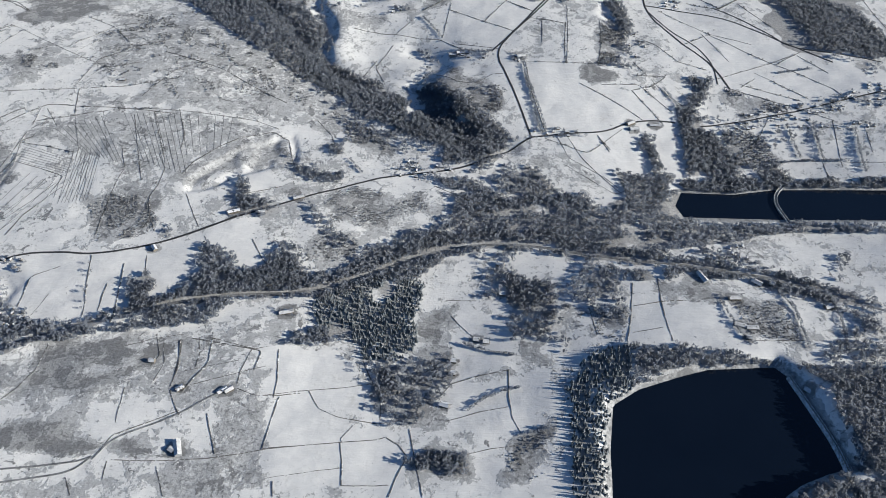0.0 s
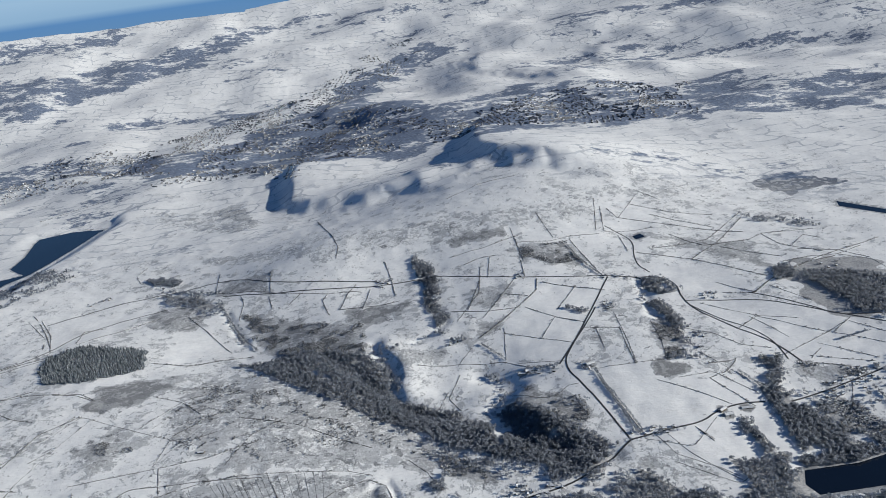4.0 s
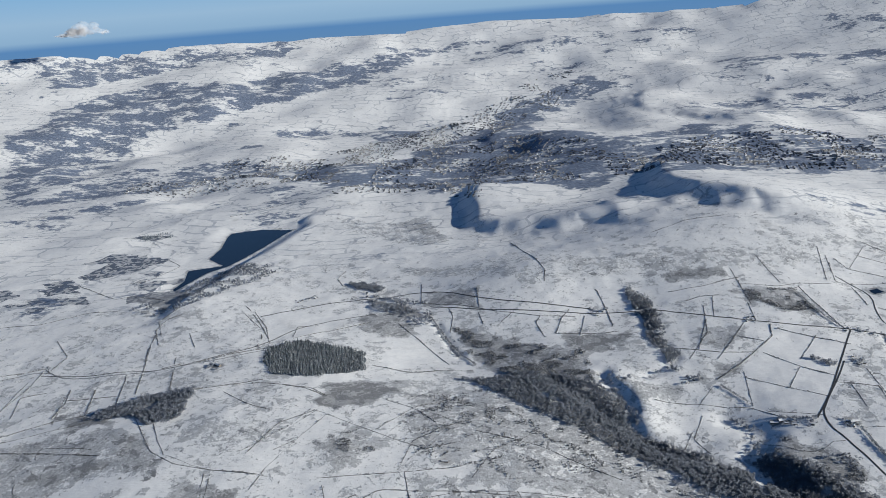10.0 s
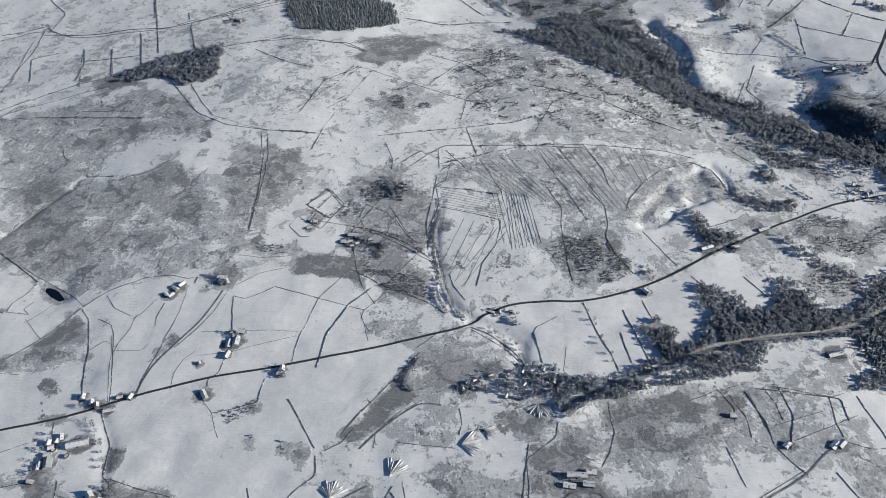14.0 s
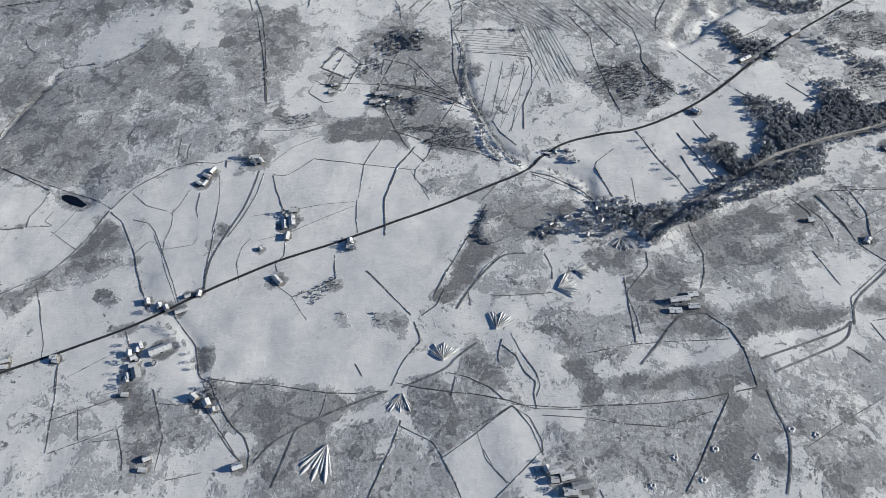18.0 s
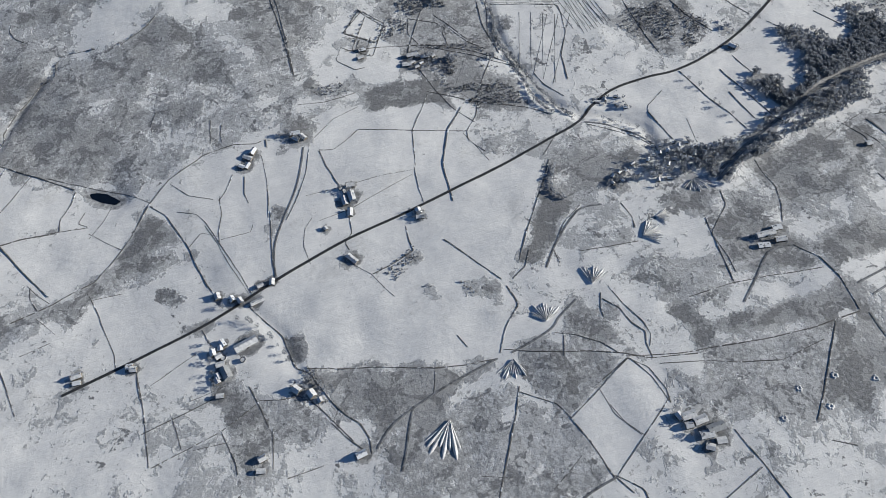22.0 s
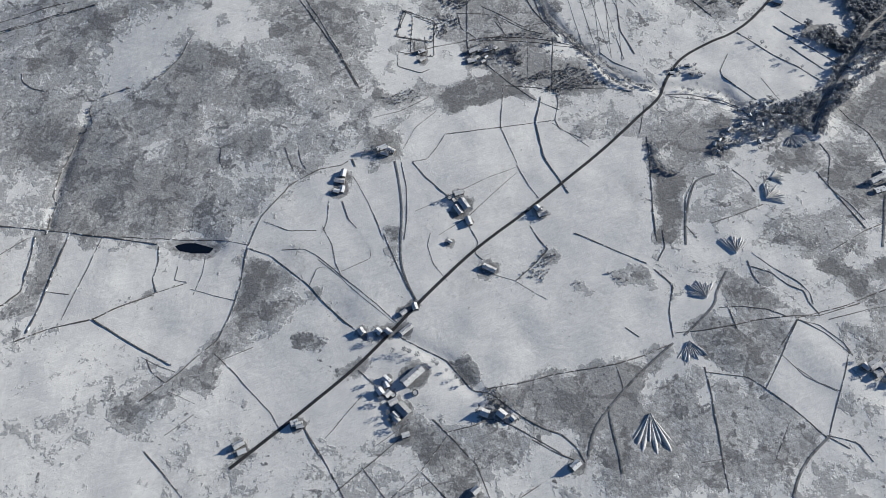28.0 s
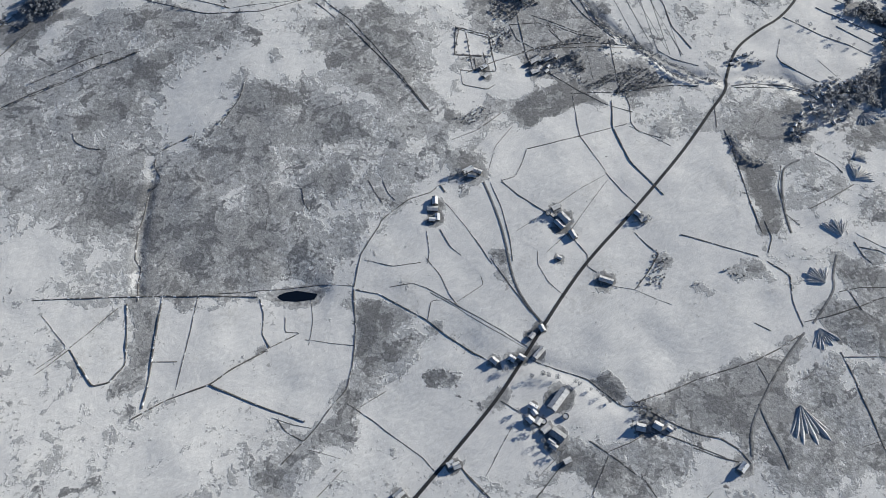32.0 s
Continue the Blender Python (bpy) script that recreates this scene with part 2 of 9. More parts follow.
    bt.inputs["Mortar Smooth"].default_value = 0.3
    bt.inputs["Color1"].default_value = (0, 0, 0, 1)
    bt.inputs["Color2"].default_value = (1, 1, 1, 1)
    bt.inputs["Mortar"].default_value = (0, 0, 0, 1)
    l.new(wob.outputs[0], bt.inputs["Vector"])
    broken = band(n, l, nz(n, l, 0.012, 4, 0.6, co), 0.40, 0.56)
    edge = mth(n, l, "MULTIPLY", bt.outputs["Fac"], broken)
    tone = n.new("ShaderNodeSeparateColor")
    l.new(bt.outputs["Color"], tone.inputs[0])
    patchy = mth(n, l, "MULTIPLY", band(n, l, mth(n, l, "MULTIPLY_ADD", n0, 0.5, tone.outputs[0]), 1.0, 1.12), 0.45)
    flat = n.new("ShaderNodeVectorMath")
    flat.operation = "MULTIPLY"
    flat.inputs[1].default_value = (0.8, 1.25, 0)
    l.new(co, flat.inputs[0])
    fv = mth(n, l, "ADD", mth(n, l, "MULTIPLY", nz(n, l, 0.011, 9, 0.66, flat.outputs[0], 0.4), 0.65), mth(n, l, "MULTIPLY", nz(n, l, 0.055, 5, 0.62, flat.outputs[0]), 0.35))
    fv = mth(n, l, "MULTIPLY_ADD", fv, 2.4, -0.70)
    dark = band(n, l, mth(n, l, "ADD", fv, mth(n, l, "MULTIPLY_ADD", far, 0.56, -0.40)), 0.40, 0.56)
    roofs = band(n, l, nz(n, l, 0.16, 3, 0.6, flat.outputs[0]), 0.55, 0.68)
    dark = mth(n, l, "MULTIPLY", dark, mth(n, l, "MULTIPLY_ADD", roofs, -0.4, 1.0))
    fd = mth(n, l, "MAXIMUM", mth(n, l, "MAXIMUM", mth(n, l, "MULTIPLY", edge, 0.42), mth(n, l, "MULTIPLY", patchy, 0.2)), mth(n, l, "MULTIPLY", dark, 0.92))
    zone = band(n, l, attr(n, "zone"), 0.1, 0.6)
    # blue of distant haze painted into the far dark colours
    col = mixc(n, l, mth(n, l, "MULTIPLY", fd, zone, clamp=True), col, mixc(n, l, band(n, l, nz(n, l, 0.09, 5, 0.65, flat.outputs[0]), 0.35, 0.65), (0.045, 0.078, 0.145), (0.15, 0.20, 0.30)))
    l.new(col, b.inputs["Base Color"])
    h = mth(n, l, "ADD", mth(n, l, "MULTIPLY", n1, 0.6), mth(n, l, "MULTIPLY", n0, 1.5))
    h = mth(n, l, "ADD", h, mth(n, l, "MULTIPLY", mth(n, l, "MULTIPLY_ADD", cover, 0.8, 0.12), n2))
    h = mth(n, l, "MULTIPLY_ADD", drift, 0.5, h)
    h = mth(n, l, "MULTIPLY_ADD", mth(n, l, "MULTIPLY_ADD", cover, 0.5, 0.02), nz(n, l, 0.5, 4, 0.6, co), h)
    bump(n, l, b, h, 0.48, 1.0)
    return m


M_GROUND = ground_material()
M_WALL = mottled("dry_stone", (0.085, 0.084, 0.082), (0.18, 0.175, 0.17), 0.6, snow=0.12, snow_scale=0.35)
M_ROAD = mottled("wet_asphalt", (0.035, 0.036, 0.04), (0.065, 0.065, 0.068), 0.8, 0.55)
M_LANE = mottled("slushy_lane", (0.09, 0.093, 0.098), (0.30, 0.31, 0.325), 0.5, 0.6)
M_TWIG = mottled("frosted_twigs", (0.24, 0.268, 0.318), (0.385, 0.415, 0.475), 0.12, vary=0.2)
M_SCRUB = mottled("bare_scrub", (0.12, 0.124, 0.132), (0.24, 0.245, 0.255), 0.5, vary=0.5)
M_FIR = mottled("frosted_fir", (0.13, 0.155, 0.18), (0.25, 0.285, 0.32), 0.4, snow=0.06, snow_scale=0.7, vary=0.5)
let_through(M_TWIG, 0.5)
let_through(M_FIR, 0.3)
tangle(M_TWIG, 0.75)
tangle(M_SCRUB, 0.5)
tangle(M_FIR, 0.6)
M_TRUNK = mottled("bark", (0.05, 0.045, 0.04), (0.09, 0.08, 0.07), 1.0)
M_STONE = mottled("gritstone", (0.16, 0.145, 0.125), (0.26, 0.235, 0.20), 1.4, vary=0.4)
M_SLATE = mottled("slate", (0.07, 0.075, 0.085), (0.13, 0.135, 0.15), 1.2, 0.6, snow=0.55, snow_scale=0.35)
M_SNOWROOF = mottled("snow_covered_roof", (0.50, 0.51, 0.53), (0.76, 0.765, 0.77), 0.5, 0.7)
M_SHEET = mottled("grey_metal_sheet", (0.30, 0.31, 0.32), (0.42, 0.43, 0.44), 0.8, 0.5)
M_DARK = mottled("dark_opening", (0.02, 0.02, 0.022), (0.04, 0.04, 0.042), 1.0)
M_GLASS = mottled("window_pane", (0.02, 0.025, 0.03), (0.04, 0.045, 0.05), 1.0, 0.12)
M_SPOIL = mottled("snowy_spoil", (0.48, 0.485, 0.49), (0.76, 0.76, 0.76), 0.9, 0.75)
M_CONC = mottled("concrete", (0.36, 0.35, 0.33), (0.5, 0.49, 0.47), 0.7, snow=0.3)


def water_material():
    m, n, l, b = mat("dark_water", 0.08, spec=0.5)
    co = n.new("ShaderNodeNewGeometry").outputs["Position"]
    l.new(mixc(n, l, nz(n, l, 0.02, 3, vec=co), (0.003, 0.006, 0.014), (0.006, 0.011, 0.022)), b.inputs["Base Color"])
    bump(n, l, b, nz(n, l, 0.9, 3, vec=co), 0.12, 0.2)
    return m


M_WATER = water_material()
M_TOWN = mottled("town_stone", (0.11, 0.115, 0.125), (0.27, 0.275, 0.285), 0.05, snow=0.1, snow_scale=0.12, vary=0.9)
M_CLOUD = mottled("cloud", (0.84, 0.85, 0.87), (0.92, 0.92, 0.93), 0.01, 1.0)
thin = M_CLOUD.node_tree.nodes.new("ShaderNodeBsdfTransparent")
veil = M_CLOUD.node_tree.nodes.new("ShaderNodeMixShader")
veil.inputs[0].default_value = 0.84
M_CLOUD.node_tree.links.new(M_CLOUD.node_tree.nodes["Principled BSDF"].outputs[0], veil.inputs[1])
M_CLOUD.node_tree.links.new(thin.outputs[0], veil.inputs[2])
M_CLOUD.node_tree.links.new(veil.outputs[0], M_CLOUD.node_tree.nodes["Material Output"].inputs[0])

# ---- terrain ----
BUMPS = [
    (-650, 900, 170, 17), (-380, 800, 150, 4), (-120, 780, 110, -10), (90, 700, 130, -5),
    (330, 650, 150, -28), (0, 480, 130, -23), (200, 430, 110, 7), (330, 1000, 180, 7),
    (0, 1300, 170, 21), (-300, 1330, 170, 28), (200, 1650, 230, 70), (-100, 1100, 150, 5),
    (-500, 500, 150, -10), (-300, 520, 110, -10), (-420, 340, 140, 9), (-850, 600, 130, -16),
    (-720, 1050, 200, 6), (-450, 1800, 250, -12), (350, 2650, 350, 49), (-200, 330, 130, 0),
    (-520, 680, 110, -6), (-140, 1230, 110, -27), (86, 1107, 100, -2), (-365, 1140, 100, -24),
    (-215, 1370, 110, 9), (-430, 1340, 110, -13), (290, 1010, 110, -7), (190, 850, 100, 6),
    (-880, 1290, 150, 7), (-600, 1345, 120, 1), (-510, 1660, 150, 12), (60, 900, 90, 2),
    (-90, 890, 90, -15),
]
FAR_C = (-200.0, 0.0)
_rng = np.random.RandomState(5)
LATTICE = _rng.rand(256, 256)


def vnoise(x, y, size):
    """Smooth value noise, 0 to 1."""
    x, y = np.asarray(x, float) / size, np.asarray(y, float) / size
    i, j = np.floor(x).astype(int), np.floor(y).astype(int)
    u, v = x - i, y - j
    u, v = u * u * (3 - 2 * u), v * v * (3 - 2 * v)
    g = lambda p, q: LATTICE[p % 256, q % 256]
    return (g(i, j) * (1 - u) + g(i + 1, j) * u) * (1 - v) + (g(i, j + 1) * (1 - u) + g(i + 1, j + 1) * u) * v


def line_dist(x, y, pts, closed=False):
    """Distance of points from a line of corners; negative inside a closed one."""
    d = np.full(x.shape, 1e9)
    inside = np.zeros(x.shape, bool)
    n = len(pts)
    for k in range(n if closed else n - 1):
        (ax, ay), (bx, by) = pts[k], pts[(k + 1) % n]
        dx, dy = bx - ax, by - ay
        t = np.clip(((x - ax) * dx + (y - ay) * dy) / max(dx * dx + dy * dy, 1e-9), 0, 1)
        d = np.minimum(d, np.hypot(x - ax - t * dx, y - ay - t * dy))
        if closed and ay != by:
            inside ^= ((ay > y) != (by > y)) & (x < (bx - ax) * (y - ay) / (by - ay) + ax)
    return np.where(inside, -d, d) if closed else d


def near(x, y, pts, margin):
    xs, ys = [p[0] for p in pts], [p[1] for p in pts]
    return (x > min(xs) - margin) & (x < max(xs) + margin) & (y > min(ys) - margin) & (y < max(ys) + margin)


def sstep(v, lo, hi):
    t = np.clip((v - lo) / (hi - lo), 0, 1)
    return t * t * (3 - 2 * t)


MESAS, GULLIES, LAKES, PATCHES, WOODS = [], [], [], [], []


SCARPS = []


def scarp(rise, steep, gentle, *pts):
    SCARPS.append((rise, steep, gentle, pts))


def mesa(height, width, *pts):
    MESAS.append((height, width, pts))


def gully(depth, width, *pts):
    GULLIES.append((depth, width, pts))


def lake(level, *pts):
    LAKES.append((level, pts))


def patch(kind, level, soft, *pts):
    PATCHES.append((kind, level, soft, pts))


def yard(x, y, r):
    """Trodden, dirty ground about a building."""
    pts = tuple((x + r * math.cos(k) * (0.8 + 0.4 * LATTICE[k, int(abs(x)) % 256]), y + r * math.sin(k) * (0.8 + 0.4 * LATTICE[k + 9, int(abs(y)) % 256])) for k in range(7))
    PATCHES.append(("rough", 0.88, 2.0, pts))


def wood(kind, gap, *pts):
    WOODS.append((kind, gap, pts))


def height(x, y):
    """Height of the ground."""
    x, y = np.atleast_1d(np.asarray(x, float)), np.atleast_1d(np.asarray(y, float))
    z = np.zeros(x.shape)
    for cx, cy, s, h in BUMPS:
        z += h * np.exp(-((x - cx) ** 2 + (y - cy) ** 2) / (2 * s * s))
    r = np.hypot(x - FAR_C[0], y - FAR_C[1])
    # the country climbs to the far moors
    q = np.clip((r - 3500) / 1500, 0, 0.97)
    d = 3500 - 4000 * np.log(1 - q)
    z += np.where(r > 3500, 509 * (1 - r / d), 0)
    wide = sstep(r, 1500, 2600)
    z += (vnoise(x, y, 420) - 0.5) * 46 * wide + (vnoise(x + 900, y, 170) - 0.5) * 26 * wide
    z += (vnoise(x, y, 55) - 0.5) * 2.2 + (vnoise(x + 50, y, 19) - 0.5) * 1.1
    for h, w, pts in MESAS:
        m = near(x, y, pts, w * 2.2)
        if m.any():
            wob = (vnoise(x[m], y[m], 4 * abs(w)) - 0.5) * 0.9 * w
            z[m] += h * (1 - sstep(line_dist(x[m], y[m], pts, True) + wob, -w, w))
    for h, w0, w1, pts in SCARPS:
        m = near(x, y, pts, 2.5 * max(w0, w1))
        if m.any():
            d = line_dist(x[m], y[m], pts)
            side, best = np.zeros(d.shape), np.full(d.shape, 1e9)
            for (ax, ay), (bx, by) in zip(pts[:-1], pts[1:]):
                e = line_dist(x[m], y[m], ((ax, ay), (bx, by)))
                across = ((bx - ax) * (y[m] - ay) - (by - ay) * (x[m] - ax)) / math.hypot(bx - ax, by - ay)
                side = np.where(e < best, across, side)
                best = np.minimum(e, best)
            k = sstep(side / np.maximum(d, 0.5), -0.7, 0.7)
            d2 = d * (1 + 0.6 * k * (vnoise(x[m], y[m], 40) - 0.5)) + (0.35 * w0 if w0 < 8 else 0) * np.abs(vnoise(x[m], y[m], 6) - 0.5) * 3
            z[m] += h * np.exp(-(d2 / (w0 * k + w1 * (1 - k))) ** 2)
    for h, w, pts in GULLIES:
        m = near(x, y, pts, w * 2.5)
        if m.any():
            z[m] -= h * np.exp(-(line_dist(x[m], y[m], pts) / w) ** 2)
    for level, pts in LAKES:
        m = near(x, y, pts, 75)
        if m.any():
            s = line_dist(x[m], y[m], pts, True)
            k = sstep(s, -1, 12 if pts[0][1] < 1000 else 60)
            z[m] = (level - 2.5 * (1 - sstep(s, -8, 1))) * (1 - k) + np.maximum(z[m], level + 0.3 - 0.25 * np.maximum(s - 8, 0)) * k
    return z


# ---- end terrain ----


# ---- plan: hills, gullies, waters ----
gully(4, 12, (-240.3, 1037.9), (-192.5, 963.9), (-157.9, 907.6), (-97.8, 854.3), (-27.7, 802.3), (4.9, 742.9), (29.3, 711.9))
gully(4, 8, (-31.8, 845), (-7.8, 824.4), (11.7, 773.6), (30.1, 741.3))
gully(4, 8, (-169.8, 1033), (-146.2, 980.8), (-139.6, 944.6))
gully(1.3, 3, (-450.9, 693.4), (-458.7, 622.8), (-452.8, 564.6), (-430.4, 538.5), (-411.2, 527.3), (-403, 494.5), (-394.8, 475.6))
gully(1.5, 3, (-839.1, 756.5), (-856.6, 738.4), (-884.3, 707.1), (-903.1, 674.8))
gully(2.5, 6, (-430.3, 533.4), (-405.9, 524.7), (-388.7, 501.2), (-391.5, 481.1))
scarp(13, 24, 160, (-861.5, 1393.2), (-828.7, 1522.5), (-816.7, 1704.3), (-796.5, 1858.4), (-771.9, 1935.7))
scarp(14, 80, 240, (577.2, 3158.7), (469, 3444), (388.4, 3510.3), (430.3, 3742.1))
gully(6, 18, (-34.9, 919.8), (-15, 903.5), (-3.9, 879), (-15.1, 854.2), (-26.2, 841.6), (-12.1, 802.4), (5.6, 769.4), (34.8, 742.6), (68.3, 716.6))
gully(2.5, 11, (-162.9, 1004.6), (-153.1, 968.2), (-148.2, 935.7), (-144.2, 902.4), (-129.3, 869.6))
gully(2, 9, (-77.9, 1231.4), (-77.6, 1176.9), (-86, 1143.8), (-69.2, 1098.5), (-63, 1059.9), (-85.7, 1033.9), (-116.4, 1017.4), (-145.3, 1017.5))
gully(2.6, 7, (-403.5, 1243.1), (-387.9, 1198.3), (-362.2, 1134.7))
gully(2.5, 8, (236.3, 1099), (226.6, 1032.8), (216.8, 990.3), (223.9, 956.5))
gully(1.1, 5, (-458.1, 654.5), (-460.2, 639.9), (-456.4, 620.9), (-452.9, 602.3), (-450.6, 582.7), (-445.1, 560), (-441, 543.8), (-433.1, 534.7))
gully(1.1, 5, (-409.4, 540.3), (-395.2, 524.5), (-382.4, 511.3))
gully(1.1, 5, (-725.2, 450.5), (-719.7, 438.3), (-710, 420.5), (-708.9, 408.2), (-707.1, 392.1))
scarp(12, 60, 160, (949.9, 3306.5), (859.3, 3345.3), (925.8, 3474.4))
scarp(10, 60, 160, (-87.8, 2687.2), (-244.4, 2869.9), (-260.9, 2977.7))
scarp(24, 36, 170, (-122.7, 1723.1), (-204.1, 1764.6), (-278.2, 1783.5), (-318.9, 1833.6), (-328.3, 1956.2), (-328.5, 2080.5))
scarp(27, 46, 210, (227.9, 1649.4), (155.1, 1746.5), (139.8, 1922.4), (165.6, 2131.1))
scarp(6, 25, 60, (-9.5, 1633.8), (-27.4, 1671), (-38.3, 1797.8))
scarp(9, 40, 120, (942, 2831.6), (862.9, 3325.7), (895.4, 3419.5))
scarp(14, 50, 160, (546.2, 2974.2), (374.9, 3383.9), (409.2, 3615.1))
scarp(12, 60, 200, (-91.4, 2832.5), (-252.2, 2918.7), (-176.7, 3328.5))
scarp(8, 40, 160, (1505, 3297.4), (1283.6, 3412.1), (1303.4, 3509.3))
scarp(3, 5, 12, (-356.8, 431.5), (-311.9, 451.6), (-263.3, 470.4), (-235.3, 477.4))
scarp(7, 12, 30, (-135, 920.9), (-131.4, 967.8), (-152.4, 1005.9))
scarp(7, 14, 30, (13.9, 776.6), (2.7, 810.3), (-8.8, 847.2))
mesa(-3.4, 3.0, (-262.6, 653.7), (-244.5, 679.4), (-224.2, 703.1), (-201.1, 717.7), (-181.7, 731.3), (-165.6, 738.6), (-159.4, 717.1), (-155.6, 688.2), (-183.3, 678.7), (-209.6, 664.4), (-240.6, 642.4), (-260.1, 637.3))
mesa(2.6, 5, (-218.9, 704.7), (-203.7, 713.6), (-202.3, 694.3), (-210.3, 673.5), (-219.1, 685.7))
mesa(3, 6, (-180.9, 730), (-168.2, 735.3), (-162.7, 713.5), (-159.3, 700.2), (-172.2, 701.7), (-179.7, 714.1))
mesa(2, 5, (-252, 659.2), (-233.9, 673.9), (-222.7, 669.1), (-235.2, 649.7), (-250.8, 646.1))
mesa(2.4, 3, (-180.9, 694), (-167.1, 694.2), (-167.1, 681.6), (-180, 682.6))
lake(-12, (114.8, 259.7), (122.9, 330.3), (131.6, 371.8), (154.2, 386.7), (188.2, 398.6), (212.7, 405.7), (268.5, 408), (279.9, 393.6), (285.5, 363.7), (292, 333.3), (296.3, 313.3), (279.4, 309.8), (256, 300.9), (240.8, 291.3), (211.3, 258.8))
lake(-27, (248.9, 649.2), (304, 645.6), (347.3, 652.4), (463.8, 650.7), (516.5, 647.1), (494.5, 598.6), (444.2, 602.7), (349.8, 604.9), (243.3, 610.7), (238.5, 628.4))
lake(-7.1, (-945.4, 1892.1), (-944.2, 1924.4), (-873.9, 1945.4), (-788.7, 1921.7), (-800.1, 1897.7), (-827, 1792.2), (-851.7, 1712.5), (-873.8, 1653.8), (-906.9, 1615.2), (-925.6, 1553.8), (-938.5, 1510.4), (-945.9, 1519.1), (-939.4, 1567.5), (-955, 1637.4), (-885.5, 1659.9), (-907.4, 1683.5), (-934.7, 1716.8), (-931.7, 1795.8))
lake(-15.2, (-829.7, 612.3), (-822.3, 610.2), (-815.4, 606.1), (-805.4, 594.2), (-810.1, 592), (-820.6, 598.8), (-827.8, 606))
lake(19.4, (278.2, 1244), (294.2, 1250.5), (298.3, 1234.8), (280.2, 1227.5))
lake(1.0, (672.4, 1299.8), (715.2, 1223.6), (703.4, 1205.9), (662.1, 1274))

# ---- plan: rough ground, woods ----
# area below the wood belt, greyed to paint in its shade
patch("rough", .4, 9, (-372, 414.4), (-325.3, 444), (-217.8, 454), (-124.3, 465.2), (-99.4, 453.9), (-139.5, 368.4), (-376.2, 376.7))
patch("rough", .62, 4, (-908.4, 674.3), (-893, 661.6), (-919.3, 628.1), (-933.4, 612.4), (-962.7, 618.2), (-951.2, 625.9), (-933.4, 633.3))
patch("rough", .5, 7, (-967, 617.4), (-946.6, 601.9), (-953, 596.7), (-965.8, 611.5))
patch("rough", .7, 4, (-877.5, 588.7), (-859.4, 580.3), (-858.1, 587.9), (-882.2, 588))
# stream bank in shade, the shade painted as dark ground cover
patch("rough", .9, 4, (-327.3, 432.2), (-264.8, 442.3), (-257, 422.1), (-316.4, 398.7), (-334.5, 413.5))
patch("rough", .85, 4, (-251.2, 427.7), (-221, 443.2), (-214, 437.7), (-247.3, 411.5))
patch("rough", .8, 4, (-593.6, 624.9), (-542.1, 624.9), (-514.1, 607.7), (-529.1, 593.7), (-572.2, 603.9))
patch("rough", .55, 7, (-520.4, 623.4), (-466.4, 597.3), (-466.2, 561.8), (-507.6, 578.8))
patch("rough", .6, 7, (-336.8, 632.2), (-294.4, 628.9), (-272.3, 576.5), (-329.8, 565.7))
patch("rough", .6, 7, (-92.8, 653.3), (-52.8, 643.4), (-60.3, 597.5), (-107.9, 596.8), (-120.8, 620.1))
patch("rough", .6, 7, (-126, 589.5), (-79.5, 575.7), (-88.3, 541.2), (-132.5, 541.7))
patch("rough", .04, 3, (-952.2, 706.3), (-911.9, 675.8), (-961, 669.5), (-964, 698.5))
patch("rough", .04, 3, (-917.2, 669.7), (-934, 633.8), (-954.2, 628.1), (-962.2, 636.6), (-959.8, 665.8))
patch("rough", .04, 3, (-893.6, 660.4), (-873, 644.9), (-918.8, 595.9), (-933.2, 604.5), (-943.1, 599.2))
patch("rough", .04, 3, (-871.1, 643.5), (-844.6, 615.1), (-857.4, 585.2), (-885.3, 590.4), (-901.4, 584.7), (-918.3, 592.8))
patch("rough", .04, 3, (-897.8, 583.5), (-858.5, 579.6), (-832.3, 604.7), (-794.6, 573.6), (-804.9, 554.7), (-836.7, 530.8), (-873.5, 514), (-876.9, 537.1))
patch("rough", .46, 7, (-982.5, 892.3), (-806.1, 934.5), (-728.8, 867.6), (-706.9, 808.8), (-806.8, 806.9), (-865.8, 785.9), (-926.2, 773.5))
patch("rough", .44, 7, (-917.3, 754), (-761.4, 769.3), (-664.9, 795.2), (-605.1, 781.3), (-586.2, 736.3), (-632.4, 664.6), (-648.1, 634.5), (-870.3, 650.3))
patch("rough", .66, 4, (-664.9, 795.2), (-605.1, 781.3), (-593.4, 744.7), (-628.4, 703.8), (-663.5, 757.9))
patch("rough", .8, 4, (-547.8, 967.7), (-522.3, 1012.7), (-461.8, 1017.5), (-489, 961.7), (-531.5, 949))
patch("rough", .42, 7, (-430.4, 930.4), (-371.7, 980.2), (-298.6, 972.6), (-237.2, 898.5), (-186.8, 843), (-205.1, 817.5), (-292.3, 787.8), (-353.1, 811.4), (-416.7, 848.8))
patch("rough", .5, 7, (-530.7, 863.8), (-485.6, 901.4), (-443.4, 861.8), (-494.2, 816.5))
patch("rough", .55, 7, (-590.5, 686.2), (-537.7, 734), (-477, 721), (-440.9, 661.3), (-472.6, 624.5), (-548.8, 629.6))
